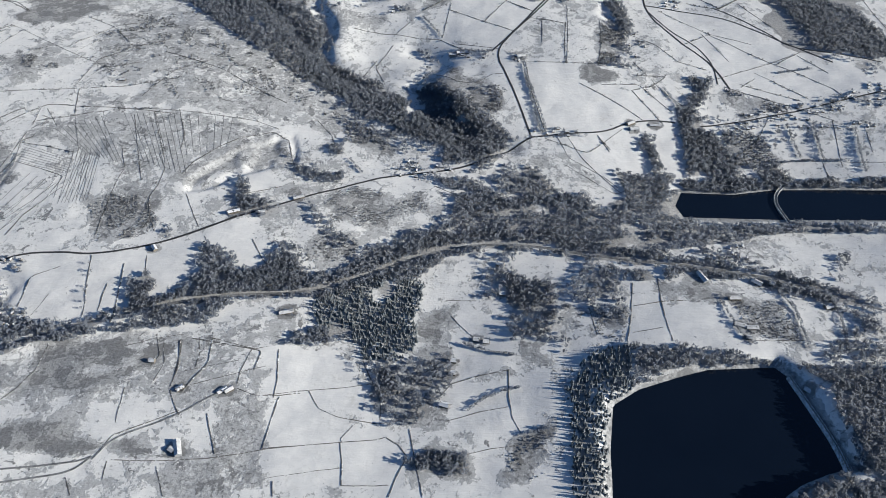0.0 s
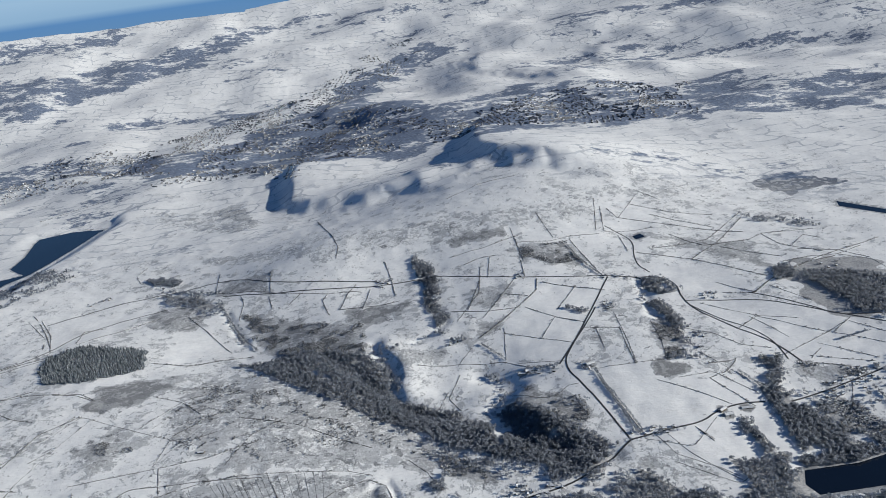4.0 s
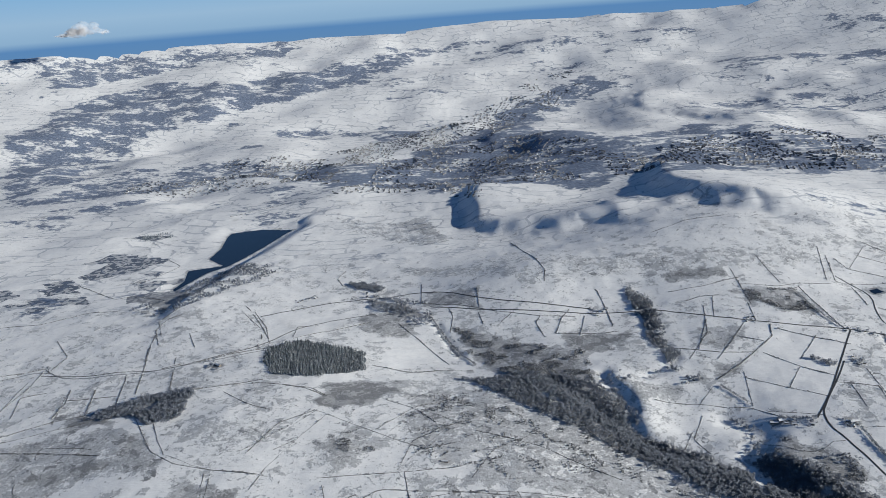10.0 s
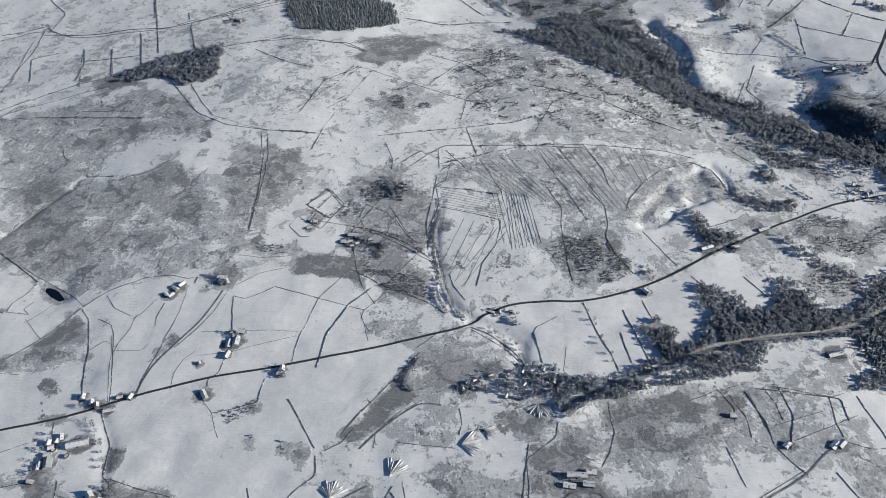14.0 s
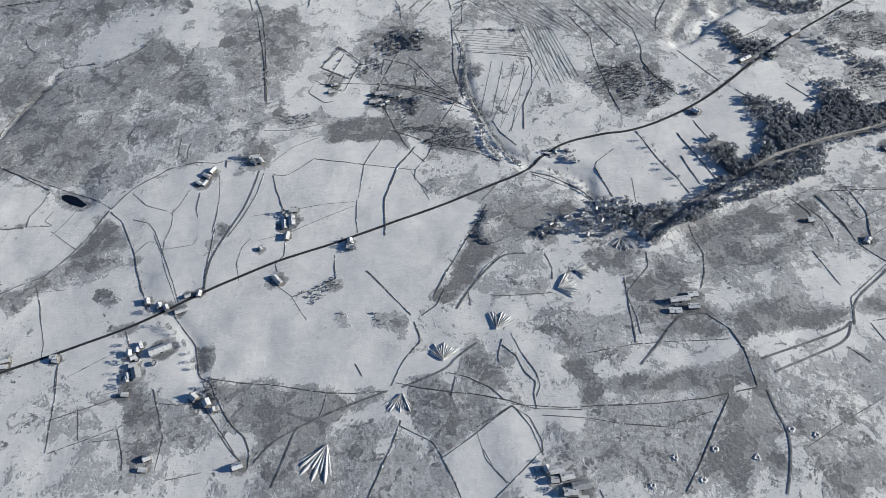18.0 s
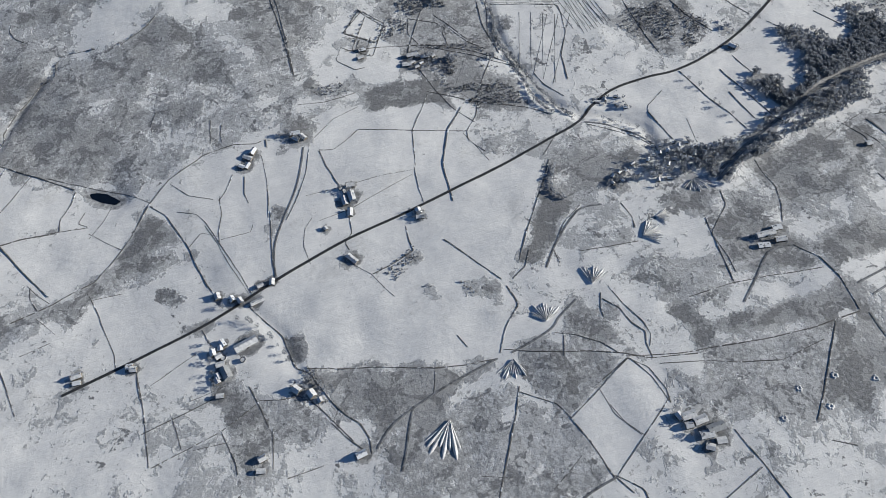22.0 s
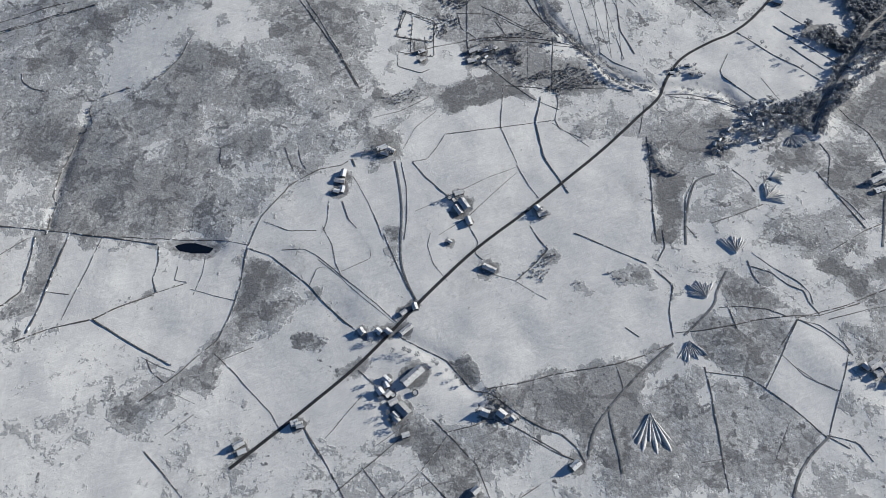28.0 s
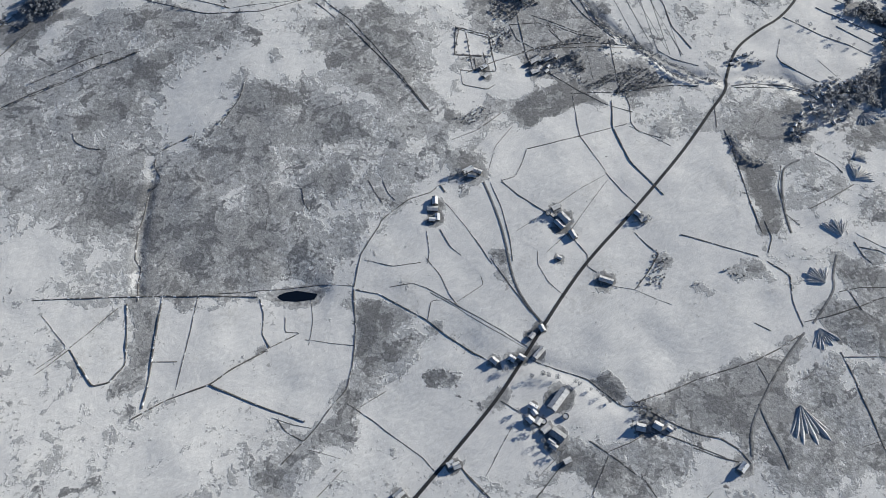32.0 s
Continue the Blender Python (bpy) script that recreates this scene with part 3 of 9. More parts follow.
patch("rough", .03, 5, (-788.1, 572.2), (-753, 598.9), (-707.5, 608.9), (-681.3, 601.7), (-652.7, 585.3), (-630.7, 610.5), (-601.9, 608.6), (-545.6, 596.2), (-504.4, 577), (-523.5, 553.5), (-517.2, 515.8), (-474.6, 499.4), (-530.1, 426.4), (-547.2, 396.8), (-549.8, 381.3), (-579.2, 348.8), (-652.8, 372.2), (-697.6, 389.4), (-708.1, 421.9), (-723.3, 453.4), (-748.6, 470.9), (-761.2, 518.6))
patch("rough", .03, 5, (-749.8, 469.1), (-728.7, 452.2), (-709.2, 420.3), (-705.9, 390.4), (-721.8, 372.5), (-746.6, 399.3), (-782.2, 397.6), (-825.2, 437.1), (-837.6, 509.4), (-812.7, 507.5), (-761.6, 502.3))
patch("rough", .03, 5, (-315.7, 543.3), (-309.9, 466.7), (-350.4, 467.1), (-376, 486.1), (-365.3, 528), (-346.2, 547.2))
patch("rough", .03, 5, (-328.7, 545.2), (-261.8, 559.5), (-196.8, 600.7), (-172.3, 561.2), (-159.9, 533), (-218.9, 539.9), (-279.7, 493.3), (-302.9, 472.7), (-319, 504.4))
patch("rough", .03, 5, (-405.1, 542.1), (-282.1, 555.1), (-261.3, 491.6), (-300.9, 474.1), (-371.8, 481.5))
patch("rough", .03, 5, (-146.3, 432.5), (-92.8, 436.1), (-57.9, 393.6), (-28.2, 350.7), (57.3, 345.3), (80.9, 381.4), (84.9, 411.5), (1.2, 393.1), (-8.8, 352.9), (-141.7, 384))
patch("rough", .03, 5, (-140.9, 378.3), (-52, 353.6), (-26, 326.9), (-38, 297.4), (-125.6, 297.2))
patch("rough", .03, 5, (24.4, 488), (84.4, 444.1), (52.9, 414.2), (6.2, 405.5), (8.9, 477.9))
patch("rough", .03, 5, (173.8, 507.6), (199, 506.4), (249.2, 470.6), (246.8, 434.2), (158.3, 435.8))
patch("rough", .03, 5, (3.2, 923), (73.7, 908.1), (119.4, 743.8), (255, 752.5), (288.1, 676.5), (183.8, 639.8), (128.7, 715.3), (109.8, 843.7))
patch("rough", .03, 5, (85.3, 1112.6), (203.8, 1097.7), (68, 903.9), (2.6, 939.6), (13.9, 1012.8))
patch("rough", .03, 5, (65.3, 890.8), (172, 852.2), (271.8, 759.6), (103.9, 736.3))
patch("rough", .03, 5, (-484.2, 1095.2), (-454.6, 1231.1), (-374.6, 1102.3))
patch("rough", .03, 5, (-714.5, 1333.6), (-529.9, 1292.3), (-615.8, 1194.2), (-664.8, 1189.2))
patch("rough", .03, 5, (265.1, 1019), (366.1, 979.8), (426.5, 903.4), (504.2, 862.1), (500.9, 807.1), (405.1, 790), (331.5, 831.4), (296.3, 907.6))
patch("rough", .03, 5, (258.9, 1134.1), (367.2, 1085.6), (376.5, 1003.9), (270.5, 1034.8))
patch("rough", .46, 9, (-445, 722.4), (-438, 750), (-362.6, 770.8), (-255, 766.6), (-183.5, 747.6), (-188.4, 736.6), (-244.5, 706), (-271.7, 662.7), (-291, 671.5), (-332, 671.4), (-392.9, 699.4))
patch("rough", .62, 9, (-353.6, 621.5), (-324, 637.9), (-293.4, 629.1), (-286.6, 574.2), (-335.1, 574.1))
patch("rough", .5, 9, (-390.3, 780.4), (-325.9, 804.3), (-265.4, 826.9), (-219.7, 825.1), (-271.1, 786.5), (-320.3, 778.2))
patch("rough", .8, 9, (-541.9, 984.9), (-472.7, 1015.9), (-436.2, 1043.1), (-540.3, 1020.9))
patch("rough", .5, 6, (-271.3, 660.9), (-263.5, 680.9), (-244.3, 705), (-223.5, 725.5), (-188.9, 740.7), (-168.7, 726.3), (-162.1, 691.9), (-193.3, 680), (-222.5, 678), (-247.7, 656.6), (-262.6, 645.7))
patch("rough", .8, 9, (-207.1, 621), (-163.5, 631.9), (-142, 645.8), (-172.6, 614.5), (-203.8, 600))
patch("rough", .66, 9, (-117.1, 779.8), (-77, 754.9), (-50.6, 716.3), (-69, 711.3), (-100.9, 731.2))
patch("rough", .66, 9, (-87, 590.6), (-60.4, 627.1), (-26, 636.1), (-14.6, 619.2), (-43, 611), (-65.1, 594.6))
patch("rough", .4, 9, (78.9, 710.3), (126, 692.7), (123.8, 674.9), (82.1, 678.7))
patch("rough", .5, 9, (318.9, 749.8), (351.8, 753.5), (368.4, 701.7), (351.3, 684.8), (311.2, 694.6))
patch("rough", .85, 6, (-329.6, 418.2), (-329, 439.9), (-272.8, 443.6), (-261.3, 411.3), (-294.1, 408.1), (-289, 399.1), (-257.4, 405.4), (-256.9, 387.6), (-291.8, 387.2), (-338.1, 393.3), (-318.2, 411.8))
patch("rough", .88, 6, (-349.5, 356.9), (-323, 354), (-295.9, 348.6), (-264, 339), (-257.1, 329.4), (-275.6, 324.1), (-312.1, 325.6), (-337.1, 327.9))
patch("rough", .88, 6, (-243, 329.7), (-223.6, 342.3), (-214.4, 330), (-218.7, 322.6), (-237.4, 324))
patch("rough", .6, 9, (-321.8, 373.3), (-276, 364.9), (-278.7, 359.7), (-313.5, 362.3))
patch("rough", .5, 9, (-178.9, 371.6), (-136.6, 378.6), (-136.8, 333.5), (-167.3, 330.5))
patch("rough", .5, 9, (-205.4, 301.2), (-193.8, 320.3), (-134, 328.5), (-129.5, 297.2), (-195.5, 292.4))
patch("rough", .7, 9, (-26.2, 485.3), (4.2, 489.1), (4.5, 424.8), (-8.1, 387.4), (-16.7, 424.9))
patch("rough", .6, 9, (-54.4, 424.7), (1.8, 412.1), (-4.3, 358.4), (-30.4, 353.5), (-53.1, 387.6))
patch("rough", .85, 6, (-28.1, 324.4), (-13.5, 329), (15.8, 329.3), (15.6, 310.8), (-9.6, 313.9), (-26, 317.8))
patch("rough", .75, 9, (46.8, 324.9), (59.1, 342.6), (76.4, 346.3), (74.9, 318.6), (61.7, 294.9), (46.8, 304.8))
patch("rough", .6, 9, (65.4, 445.3), (89.1, 443.7), (85.8, 417.9), (62.8, 420))
patch("rough", .65, 9, (193.9, 506.6), (238.1, 517.6), (242.4, 497.5), (247.8, 482), (203.2, 482.9), (194.5, 498.6))
patch("rough", .6, 9, (252.9, 482.1), (292.7, 481.6), (298.3, 444.6), (293.1, 430.9), (257.4, 437.4))
patch("rough", .6, 9, (128.1, 477.8), (161.1, 471.2), (149.2, 436.9), (132.2, 445.9))
patch("rough", .04, 3, (-219.7, 667.4), (-180.3, 674.4), (-165.7, 650.9), (-208, 634))
patch("litter", 1.0, 8, (-1326.7, 1519.4), (-1302.8, 1552.7), (-1247.9, 1506.2), (-1274.8, 1479.7))
patch("litter", 1.0, 8, (-1234.6, 1537.9), (-1182.3, 1579.8), (-1140.3, 1540.9), (-1154, 1507.3), (-1215.8, 1524.6))
patch("litter", 1.0, 8, (-1216.2, 1707.7), (-1176.8, 1770), (-1046.4, 1740.8), (-1026.6, 1686), (-1128.9, 1686.2))
patch("litter", 1.0, 8, (-1063.9, 1618.6), (-1007.3, 1632.1), (-1005, 1592.2))
patch("litter", 1.0, 8, (-1183.4, 1608.7), (-1147.9, 1670.1), (-1113.4, 1618.4), (-1161.4, 1587.7))
patch("litter", 1.0, 8, (-1006.7, 1564.8), (-945.6, 1593.5), (-939.2, 1556.3), (-982.3, 1531))
patch("litter", 1.0, 8, (-1037.3, 1521.9), (-1006.7, 1564.8), (-999.8, 1515.5))
patch("litter", 1.0, 8, (-1012.1, 1432.4), (-956.2, 1491.2), (-916.6, 1522.7), (-866.1, 1398.8), (-897, 1389), (-903.4, 1347.4), (-952.1, 1420.5))
patch("litter", 1.0, 8, (-1258.5, 1460.5), (-1093.2, 1462.6), (-1082.6, 1439.5), (-1244.9, 1445.8))
patch("litter", 1.0, 8, (-1197.4, 1416.6), (-1167.4, 1428.3), (-1160.6, 1397.2))
patch("rough", .34, 9, (-169.3, 1441.9), (-24.4, 1413.3), (258.9, 1395.2), (256.5, 1342.6), (138.3, 1319.6), (-32.7, 1331.7), (-133.8, 1344.5), (-179.1, 1363.7))
patch("rough", .36, 9, (-495.3, 1541.2), (-242.6, 1421.3), (-228.9, 1350.5), (-474.6, 1484))
patch("rough", .62, 9, (-37, 1333.3), (-3.8, 1336.1), (77.9, 1330.9), (77.6, 1299), (-22.5, 1295.9))
patch("rough", .42, 9, (-688.9, 1956.2), (-447.5, 1877.7), (-391.5, 1739.5), (-438.8, 1670), (-648.1, 1862.5))
patch("rough", .6, 9, (-558.1, 1905.5), (-463.7, 1936.1), (-404.3, 1748.4), (-499.4, 1845.2))
patch("rough", .6, 9, (-533.6, 1306.9), (-466, 1295.5), (-439, 1245.4), (-449.9, 1203.1), (-524.6, 1232.6))
patch("rough", .55, 9, (-420.6, 1369.7), (-337.4, 1349.6), (-336.6, 1281.6), (-422.5, 1318.4))
patch("rough", .9, 6, (-532.8, 1366.7), (-473.4, 1334.4), (-424.6, 1270.2), (-490.1, 1322.9))
patch("rough", .62, 9, (-373.6, 1227.7), (-269.5, 1154.7), (-278.8, 1059.9), (-311, 1056.5), (-356.9, 1155.1))
patch("rough", .66, 9, (-325.3, 1193.7), (-181.7, 1108.4), (-180.9, 1008.6), (-267, 1016.9), (-311, 1056.5))
patch("rough", .42, 9, (-428.1, 986.9), (-359.6, 1013.7), (-289.5, 1007.5), (-210.4, 941.7), (-140.9, 850.5), (-90.1, 789.1), (-56.7, 732.4), (-130.8, 749.3), (-221.8, 853.7), (-308.1, 913.8), (-405.4, 948.5))
patch("rough", .75, 9, (-537.4, 970.2), (-503.3, 998.7), (-464.3, 1015.7), (-433.1, 1007.9), (-479.3, 962.5), (-518.1, 951.6))
patch("rough", .42, 9, (-181.2, 814.5), (-90.1, 789.1), (-130.8, 749.3), (-229.8, 760.2), (-328.9, 816.3), (-301.6, 858.5), (-234.5, 842.1))
patch("rough", .74, 9, (-204, 1166.1), (-147, 1157.3), (-111.4, 1162.7), (-130.4, 1117.9), (-181.6, 1098.5), (-207.4, 1126.9))
patch("rough", .5, 9, (-14.8, 1146.2), (53.4, 1129.7), (18.1, 1068.7), (-26.2, 1083.5))
patch("rough", .62, 9, (-11.6, 1033.5), (22.4, 1041.9), (9.6, 1011.3), (-39.8, 1000.6))
patch("rough", .62, 9, (9.6, 868.3), (65.8, 826.3), (69, 780.5), (48.5, 748.8), (12.6, 803), (-9, 842.4))
patch("rough", .5, 9, (-142.3, 1002.1), (-55.9, 998.3), (-90.5, 963.5), (-136.2, 970.1))
patch("rough", .6, 9, (73.3, 1248), (168.3, 1247.1), (173.2, 1150.5), (124.7, 1175.9), (86.4, 1215.4))
patch("rough", .5, 9, (296.2, 1255.3), (445.8, 1164.5), (430.8, 1068.3), (407.3, 1096.2), (373.2, 1147.3))
patch("rough", .55, 9, (334.6, 822.1), (402.4, 784.9), (346.4, 771.6), (329.3, 794.8))
patch("rough", .68, 9, (206.7, 959.7), (237.2, 937.2), (224.5, 878), (193.2, 861.9))
patch("rough", .85, 6, (173.8, 858.1), (210.1, 853.2), (201.2, 827), (177.4, 819.3), (166.8, 835.4))
patch("rough", .42, 9, (-858.5, 930.2), (-636.1, 774.1), (-641.6, 727.4), (-640.3, 684.5), (-647.7, 655.4), (-644.7, 626.2), (-680.7, 610.9), (-704.2, 614.4), (-737.3, 609.5), (-778.5, 587.9), (-842.1, 628.8), (-945.8, 692))
patch("rough", .62, 9, (-740.6, 778.7), (-751.8, 769.4), (-772.1, 759.8), (-801.9, 751), (-835.3, 742.9), (-848.2, 741), (-866.8, 727.1), (-886.8, 704.9), (-904.6, 669.5), (-842.1, 628.8), (-804.7, 610.5), (-776.1, 646.9), (-782.7, 699.7), (-739, 734.5))
patch("rough", .16, 9, (-812.1, 788.2), (-777.6, 823.4), (-738.8, 826.6), (-679.6, 795.2), (-674.9, 754.8), (-693, 741.7), (-736.7, 778.2), (-777.2, 759.9), (-820.7, 764.7))
patch("rough", .72, 9, (-728.7, 734.4), (-686.3, 706.6), (-696.5, 680.2), (-721.6, 691.1), (-743.6, 721.1))
patch("rough", .75, 9, (-889.4, 772.1), (-851.6, 760.9), (-856.9, 738.7), (-890.7, 723.6), (-904.6, 750.7))
patch("rough", .74, 9, (-847.8, 736.2), (-818.9, 705.2), (-836, 689.8), (-869.5, 704.1))
patch("rough", .72, 9, (-743.4, 770.3), (-705.7, 747.6), (-718.2, 734.7), (-757.5, 753.4))
patch("rough", .78, 9, (-859, 817.4), (-821.5, 817.9), (-787.4, 830.3), (-767.8, 838.6), (-772.6, 850.6), (-807.1, 838.4), (-846.6, 829.5), (-859, 825.5))
patch("rough", .75, 9, (-747, 672.9), (-727.3, 662.6), (-739.4, 645.6), (-755, 653.8))
patch("rough", .74, 9, (-840, 701.3), (-810.3, 693.5), (-824.9, 673.8), (-854.6, 670.3), (-861.9, 669.6))
patch("rough", .8, 9, (-822.4, 669.4), (-805.2, 661), (-817.5, 622.5), (-837, 629.7))
patch("rough", .7, 9, (-670.9, 752.3), (-671.9, 717.5), (-662, 684.5), (-641.6, 727.4), (-646.4, 766.1))
patch("rough", .25, 9, (-689.5, 729), (-669, 708.6), (-667.9, 674.8), (-680.4, 689.4))
patch("rough", .3, 9, (-768.9, 660.6), (-737.6, 644.3), (-734.6, 622.9), (-745.6, 612.1), (-777.3, 635.2))
patch("rough", .3, 9, (-812.4, 703.9), (-795.9, 693.2), (-801.2, 682.8), (-816.1, 691.4))
patch("rough", .3, 9, (-931.5, 731.8), (-885.2, 726), (-897.1, 687.5), (-916.1, 681.5), (-945, 694.2))
patch("rough", .95, 6, (-570.5, 627.6), (-542.5, 612), (-522.7, 591.8), (-521.2, 574.7), (-538.3, 594.3), (-553.3, 597.6), (-570.1, 598.1), (-588.2, 604.3), (-595.8, 617.4), (-584, 629.6))
patch("rough", .6, 9, (-539.5, 656.4), (-513.7, 642.6), (-480.5, 614.6), (-503.4, 583.6), (-520.7, 594.2), (-524.8, 612.1), (-544.6, 625.1), (-554.5, 635.5))
patch("rough", .7, 9, (-528.5, 663.4), (-510.1, 655.7), (-483.2, 646.5), (-465.7, 625.3), (-451.3, 604.2))
patch("rough", .6, 9, (-556.6, 700), (-527, 690.8), (-537.3, 666.1), (-555.4, 675.8))
patch("rough", .6, 9, (-636.2, 647.9), (-598.7, 646), (-567.9, 633.1), (-584.2, 626.1), (-604.3, 629.5), (-632.4, 628.5))
patch("rough", .7, 9, (-656.1, 616.6), (-638.8, 602.4), (-649.4, 586.3), (-689.9, 604.3), (-678.9, 609.6))
patch("rough", .95, 6, (-473.1, 494.6), (-487.7, 461.8), (-473.9, 451.8), (-502.4, 425.8), (-518.4, 406.4), (-531.4, 415.1), (-504.2, 453.1))
patch("rough", .66, 9, (-465.5, 504), (-400, 475.7), (-439, 450.8), (-473.2, 458.5), (-479.3, 473.5))
patch("rough", .4, 9, (-473, 443.9), (-445.2, 433.4), (-446, 410.1), (-448.9, 399.1), (-490.3, 406.8), (-492.9, 423.9))
patch("rough", .45, 9, (-453.5, 392.4), (-402.3, 344.9), (-422.6, 328.7), (-478.3, 369.7))
patch("rough", .8, 9, (-392.7, 441.8), (-373.4, 419.6), (-384.7, 399.1), (-404.9, 414.2))
patch("rough", .95, 6, (-785.2, 575.8), (-775.1, 560), (-767.5, 539.9), (-765.9, 533), (-780.9, 532.7), (-792.9, 535.8), (-802.5, 526.4), (-815.1, 519.6), (-811.8, 538.5), (-798.9, 557.1))
patch("rough", .82, 6, (-761, 517.4), (-768.9, 513.4), (-783.1, 512.6), (-797, 511.9), (-808.7, 515.1), (-820.3, 518), (-821.1, 528.9), (-807.9, 533), (-790.7, 531.4))
patch("rough", .6, 9, (-829.9, 524.6), (-808.7, 515.1), (-819.9, 502.2), (-837.6, 509.4))
patch("rough", .6, 9, (-788, 499.8), (-772.8, 483.3), (-782.3, 474.8), (-790.1, 488.2))
patch("rough", .72, 9, (-837.6, 509.4), (-851.2, 498.5), (-868.8, 496.1), (-884.3, 497.1), (-908, 497.8), (-908, 506.9), (-874.7, 510.1), (-851.1, 516.2))
patch("rough", .75, 9, (-695.5, 531.6), (-685.8, 527.4), (-697.9, 509.2), (-699.8, 513.7))
patch("rough", .8, 9, (-774.9, 453.9), (-759.8, 453.1), (-763.2, 447.8))
patch("rough", .5, 9, (-636, 445.8), (-603.4, 455.9), (-596.8, 444.9), (-623, 431.9))
patch("rough", .65, 9, (-604.6, 420.3), (-586.8, 425.9), (-579.3, 426.2), (-600.2, 415.3))
patch("rough", .5, 9, (-580.4, 415.4), (-552, 400.2), (-555.5, 385.4), (-577.6, 401.3))
patch("rough", .82, 6, (-710.4, 418.8), (-698.4, 416.1), (-699.1, 389.3), (-709.7, 400.9))
patch("rough", .68, 9, (-700.8, 387.1), (-654.4, 370.3), (-618.9, 355.7), (-581.5, 347.4), (-579.6, 337.9), (-614.1, 334.1), (-662.9, 322.4), (-675.3, 340), (-689.7, 361.5), (-698.2, 379.9))
patch("rough", .9, 6, (-696.7, 378.8), (-676.3, 372.4), (-687.5, 358.6), (-693.6, 371.1))
patch("rough", .9, 6, (-658.7, 365.4), (-654.9, 353.1), (-658.9, 337.5), (-678.2, 342.1))
patch("rough", .78, 9, (-750.6, 399.9), (-740, 390), (-736.9, 369.9), (-734.6, 355.3), (-754.7, 369.2), (-755, 387.2))
patch("rough", .66, 9, (-723.9, 369.6), (-698.9, 355.7), (-693.8, 339.7), (-711.8, 339.4), (-733.5, 356.7))
patch("rough", .7, 9, (-556.6, 346.8), (-501.4, 319), (-501.1, 314.5), (-520.9, 306.2), (-544.9, 293.8), (-564.9, 313.3), (-564.9, 328.2))
patch("rough", .6, 9, (-511.1, 370.3), (-495.9, 358.8), (-501.2, 334), (-528.6, 348.6))
patch("rough", .5, 9, (-573.7, 318.6), (-551.2, 290.3), (-543.2, 245.9), (-575.1, 239.1), (-615, 254.6), (-592.9, 286.3))
patch("rough", .55, 9, (-669.9, 318.6), (-591.1, 332.3), (-576.7, 321.7), (-618.3, 256.9), (-665.2, 289.6))
patch("rough", .6, 9, (-537, 730.5), (-504.2, 757), (-483.5, 732.3), (-485.6, 693.5), (-515.5, 694.4), (-535.5, 705.6))
patch("rough", .5, 9, (-557.4, 705.3), (-526, 697), (-526.9, 660.4), (-551.9, 670.8))
patch("rough", .6, 9, (-563.7, 662.5), (-523.7, 647.9), (-516, 626.2), (-546.2, 639.2))
patch("rough", .66, 9, (-506.8, 624.9), (-473.8, 609.4), (-463.7, 563.5), (-506.3, 575), (-520.4, 607.3))
patch("rough", .9, 6, (-404.2, 349.7), (-373.2, 355.7), (-342.1, 333.1), (-380, 338.6))
patch("rough", .88, 6, (-453.7, 333.3), (-438, 321), (-394.5, 311.5), (-353.1, 307.7), (-369.9, 296.1), (-442, 308.9))
patch("rough", .9, 6, (-454.7, 339.1), (-442.7, 340.6), (-439.9, 312.7), (-449, 310.7))
patch("rough", .8, 9, (-349.8, 315.5), (-335.8, 311.8), (-340.6, 292.4), (-358, 296.7))
patch("rough", .74, 9, (-360.3, 289.8), (-336.3, 286.5), (-338, 259.1), (-347.9, 234.8), (-408.9, 235.3))
patch("rough", .74, 9, (-331.4, 233.8), (-287.8, 232.5), (-296.8, 211.8), (-320.4, 213.4))
patch("rough", .52, 9, (-444.1, 300), (-361.1, 291.3), (-405.6, 234.5), (-479.2, 261.2), (-485.9, 282.1))
patch("rough", .4, 9, (-332.1, 285.5), (-255.7, 302.9), (-252.8, 288.6), (-281.4, 238.7), (-336, 231.9), (-338.5, 255.2))
patch("rough", .66, 9, (-387.1, 397.1), (-353.8, 393.8), (-361.7, 353.5), (-402, 344.4))
patch("rough", .04, 3, (-566.4, 718.7), (-548.1, 690.7), (-563, 676.7), (-587.1, 696.1))
patch("rough", .04, 3, (-593.8, 680.6), (-584, 671.3), (-572.6, 671.2), (-559.6, 678.3), (-540, 664.1), (-560, 627.8), (-583.1, 635.8), (-588.9, 652.2), (-602, 669))
patch("rough", .04, 3, (-499.5, 314.5), (-490.7, 304.2), (-487.1, 286.2), (-489.4, 277.7), (-508.2, 267.5), (-539.8, 248), (-545.9, 274.3), (-549.5, 290.9))
patch("rough", .04, 3, (-563.8, 717), (-548, 695.6), (-561.6, 676.8), (-573.5, 686.7), (-587.1, 696.9))
patch("rough", .8, 9, (-750.4, 346.9), (-735.5, 335.8), (-738.5, 317.7), (-757.3, 326.6))
patch("rough", .75, 9, (-895.1, 969), (-828.5, 975), (-815.9, 934.7), (-859.3, 931.7))
patch("litter", 1.0, 8, (-1175, 1634.2), (-1152.9, 1766.9), (-1022.8, 1724.1), (-1073.9, 1632.2), (-1145.3, 1574.2))
patch("litter", 1.0, 8, (-1217.8, 1539.7), (-1162.5, 1560.4), (-1122.5, 1504.5), (-1190.9, 1501.6))
patch("litter", 1.0, 8, (-1022.8, 1515.4), (-998.1, 1582.7), (-977.7, 1490.8))
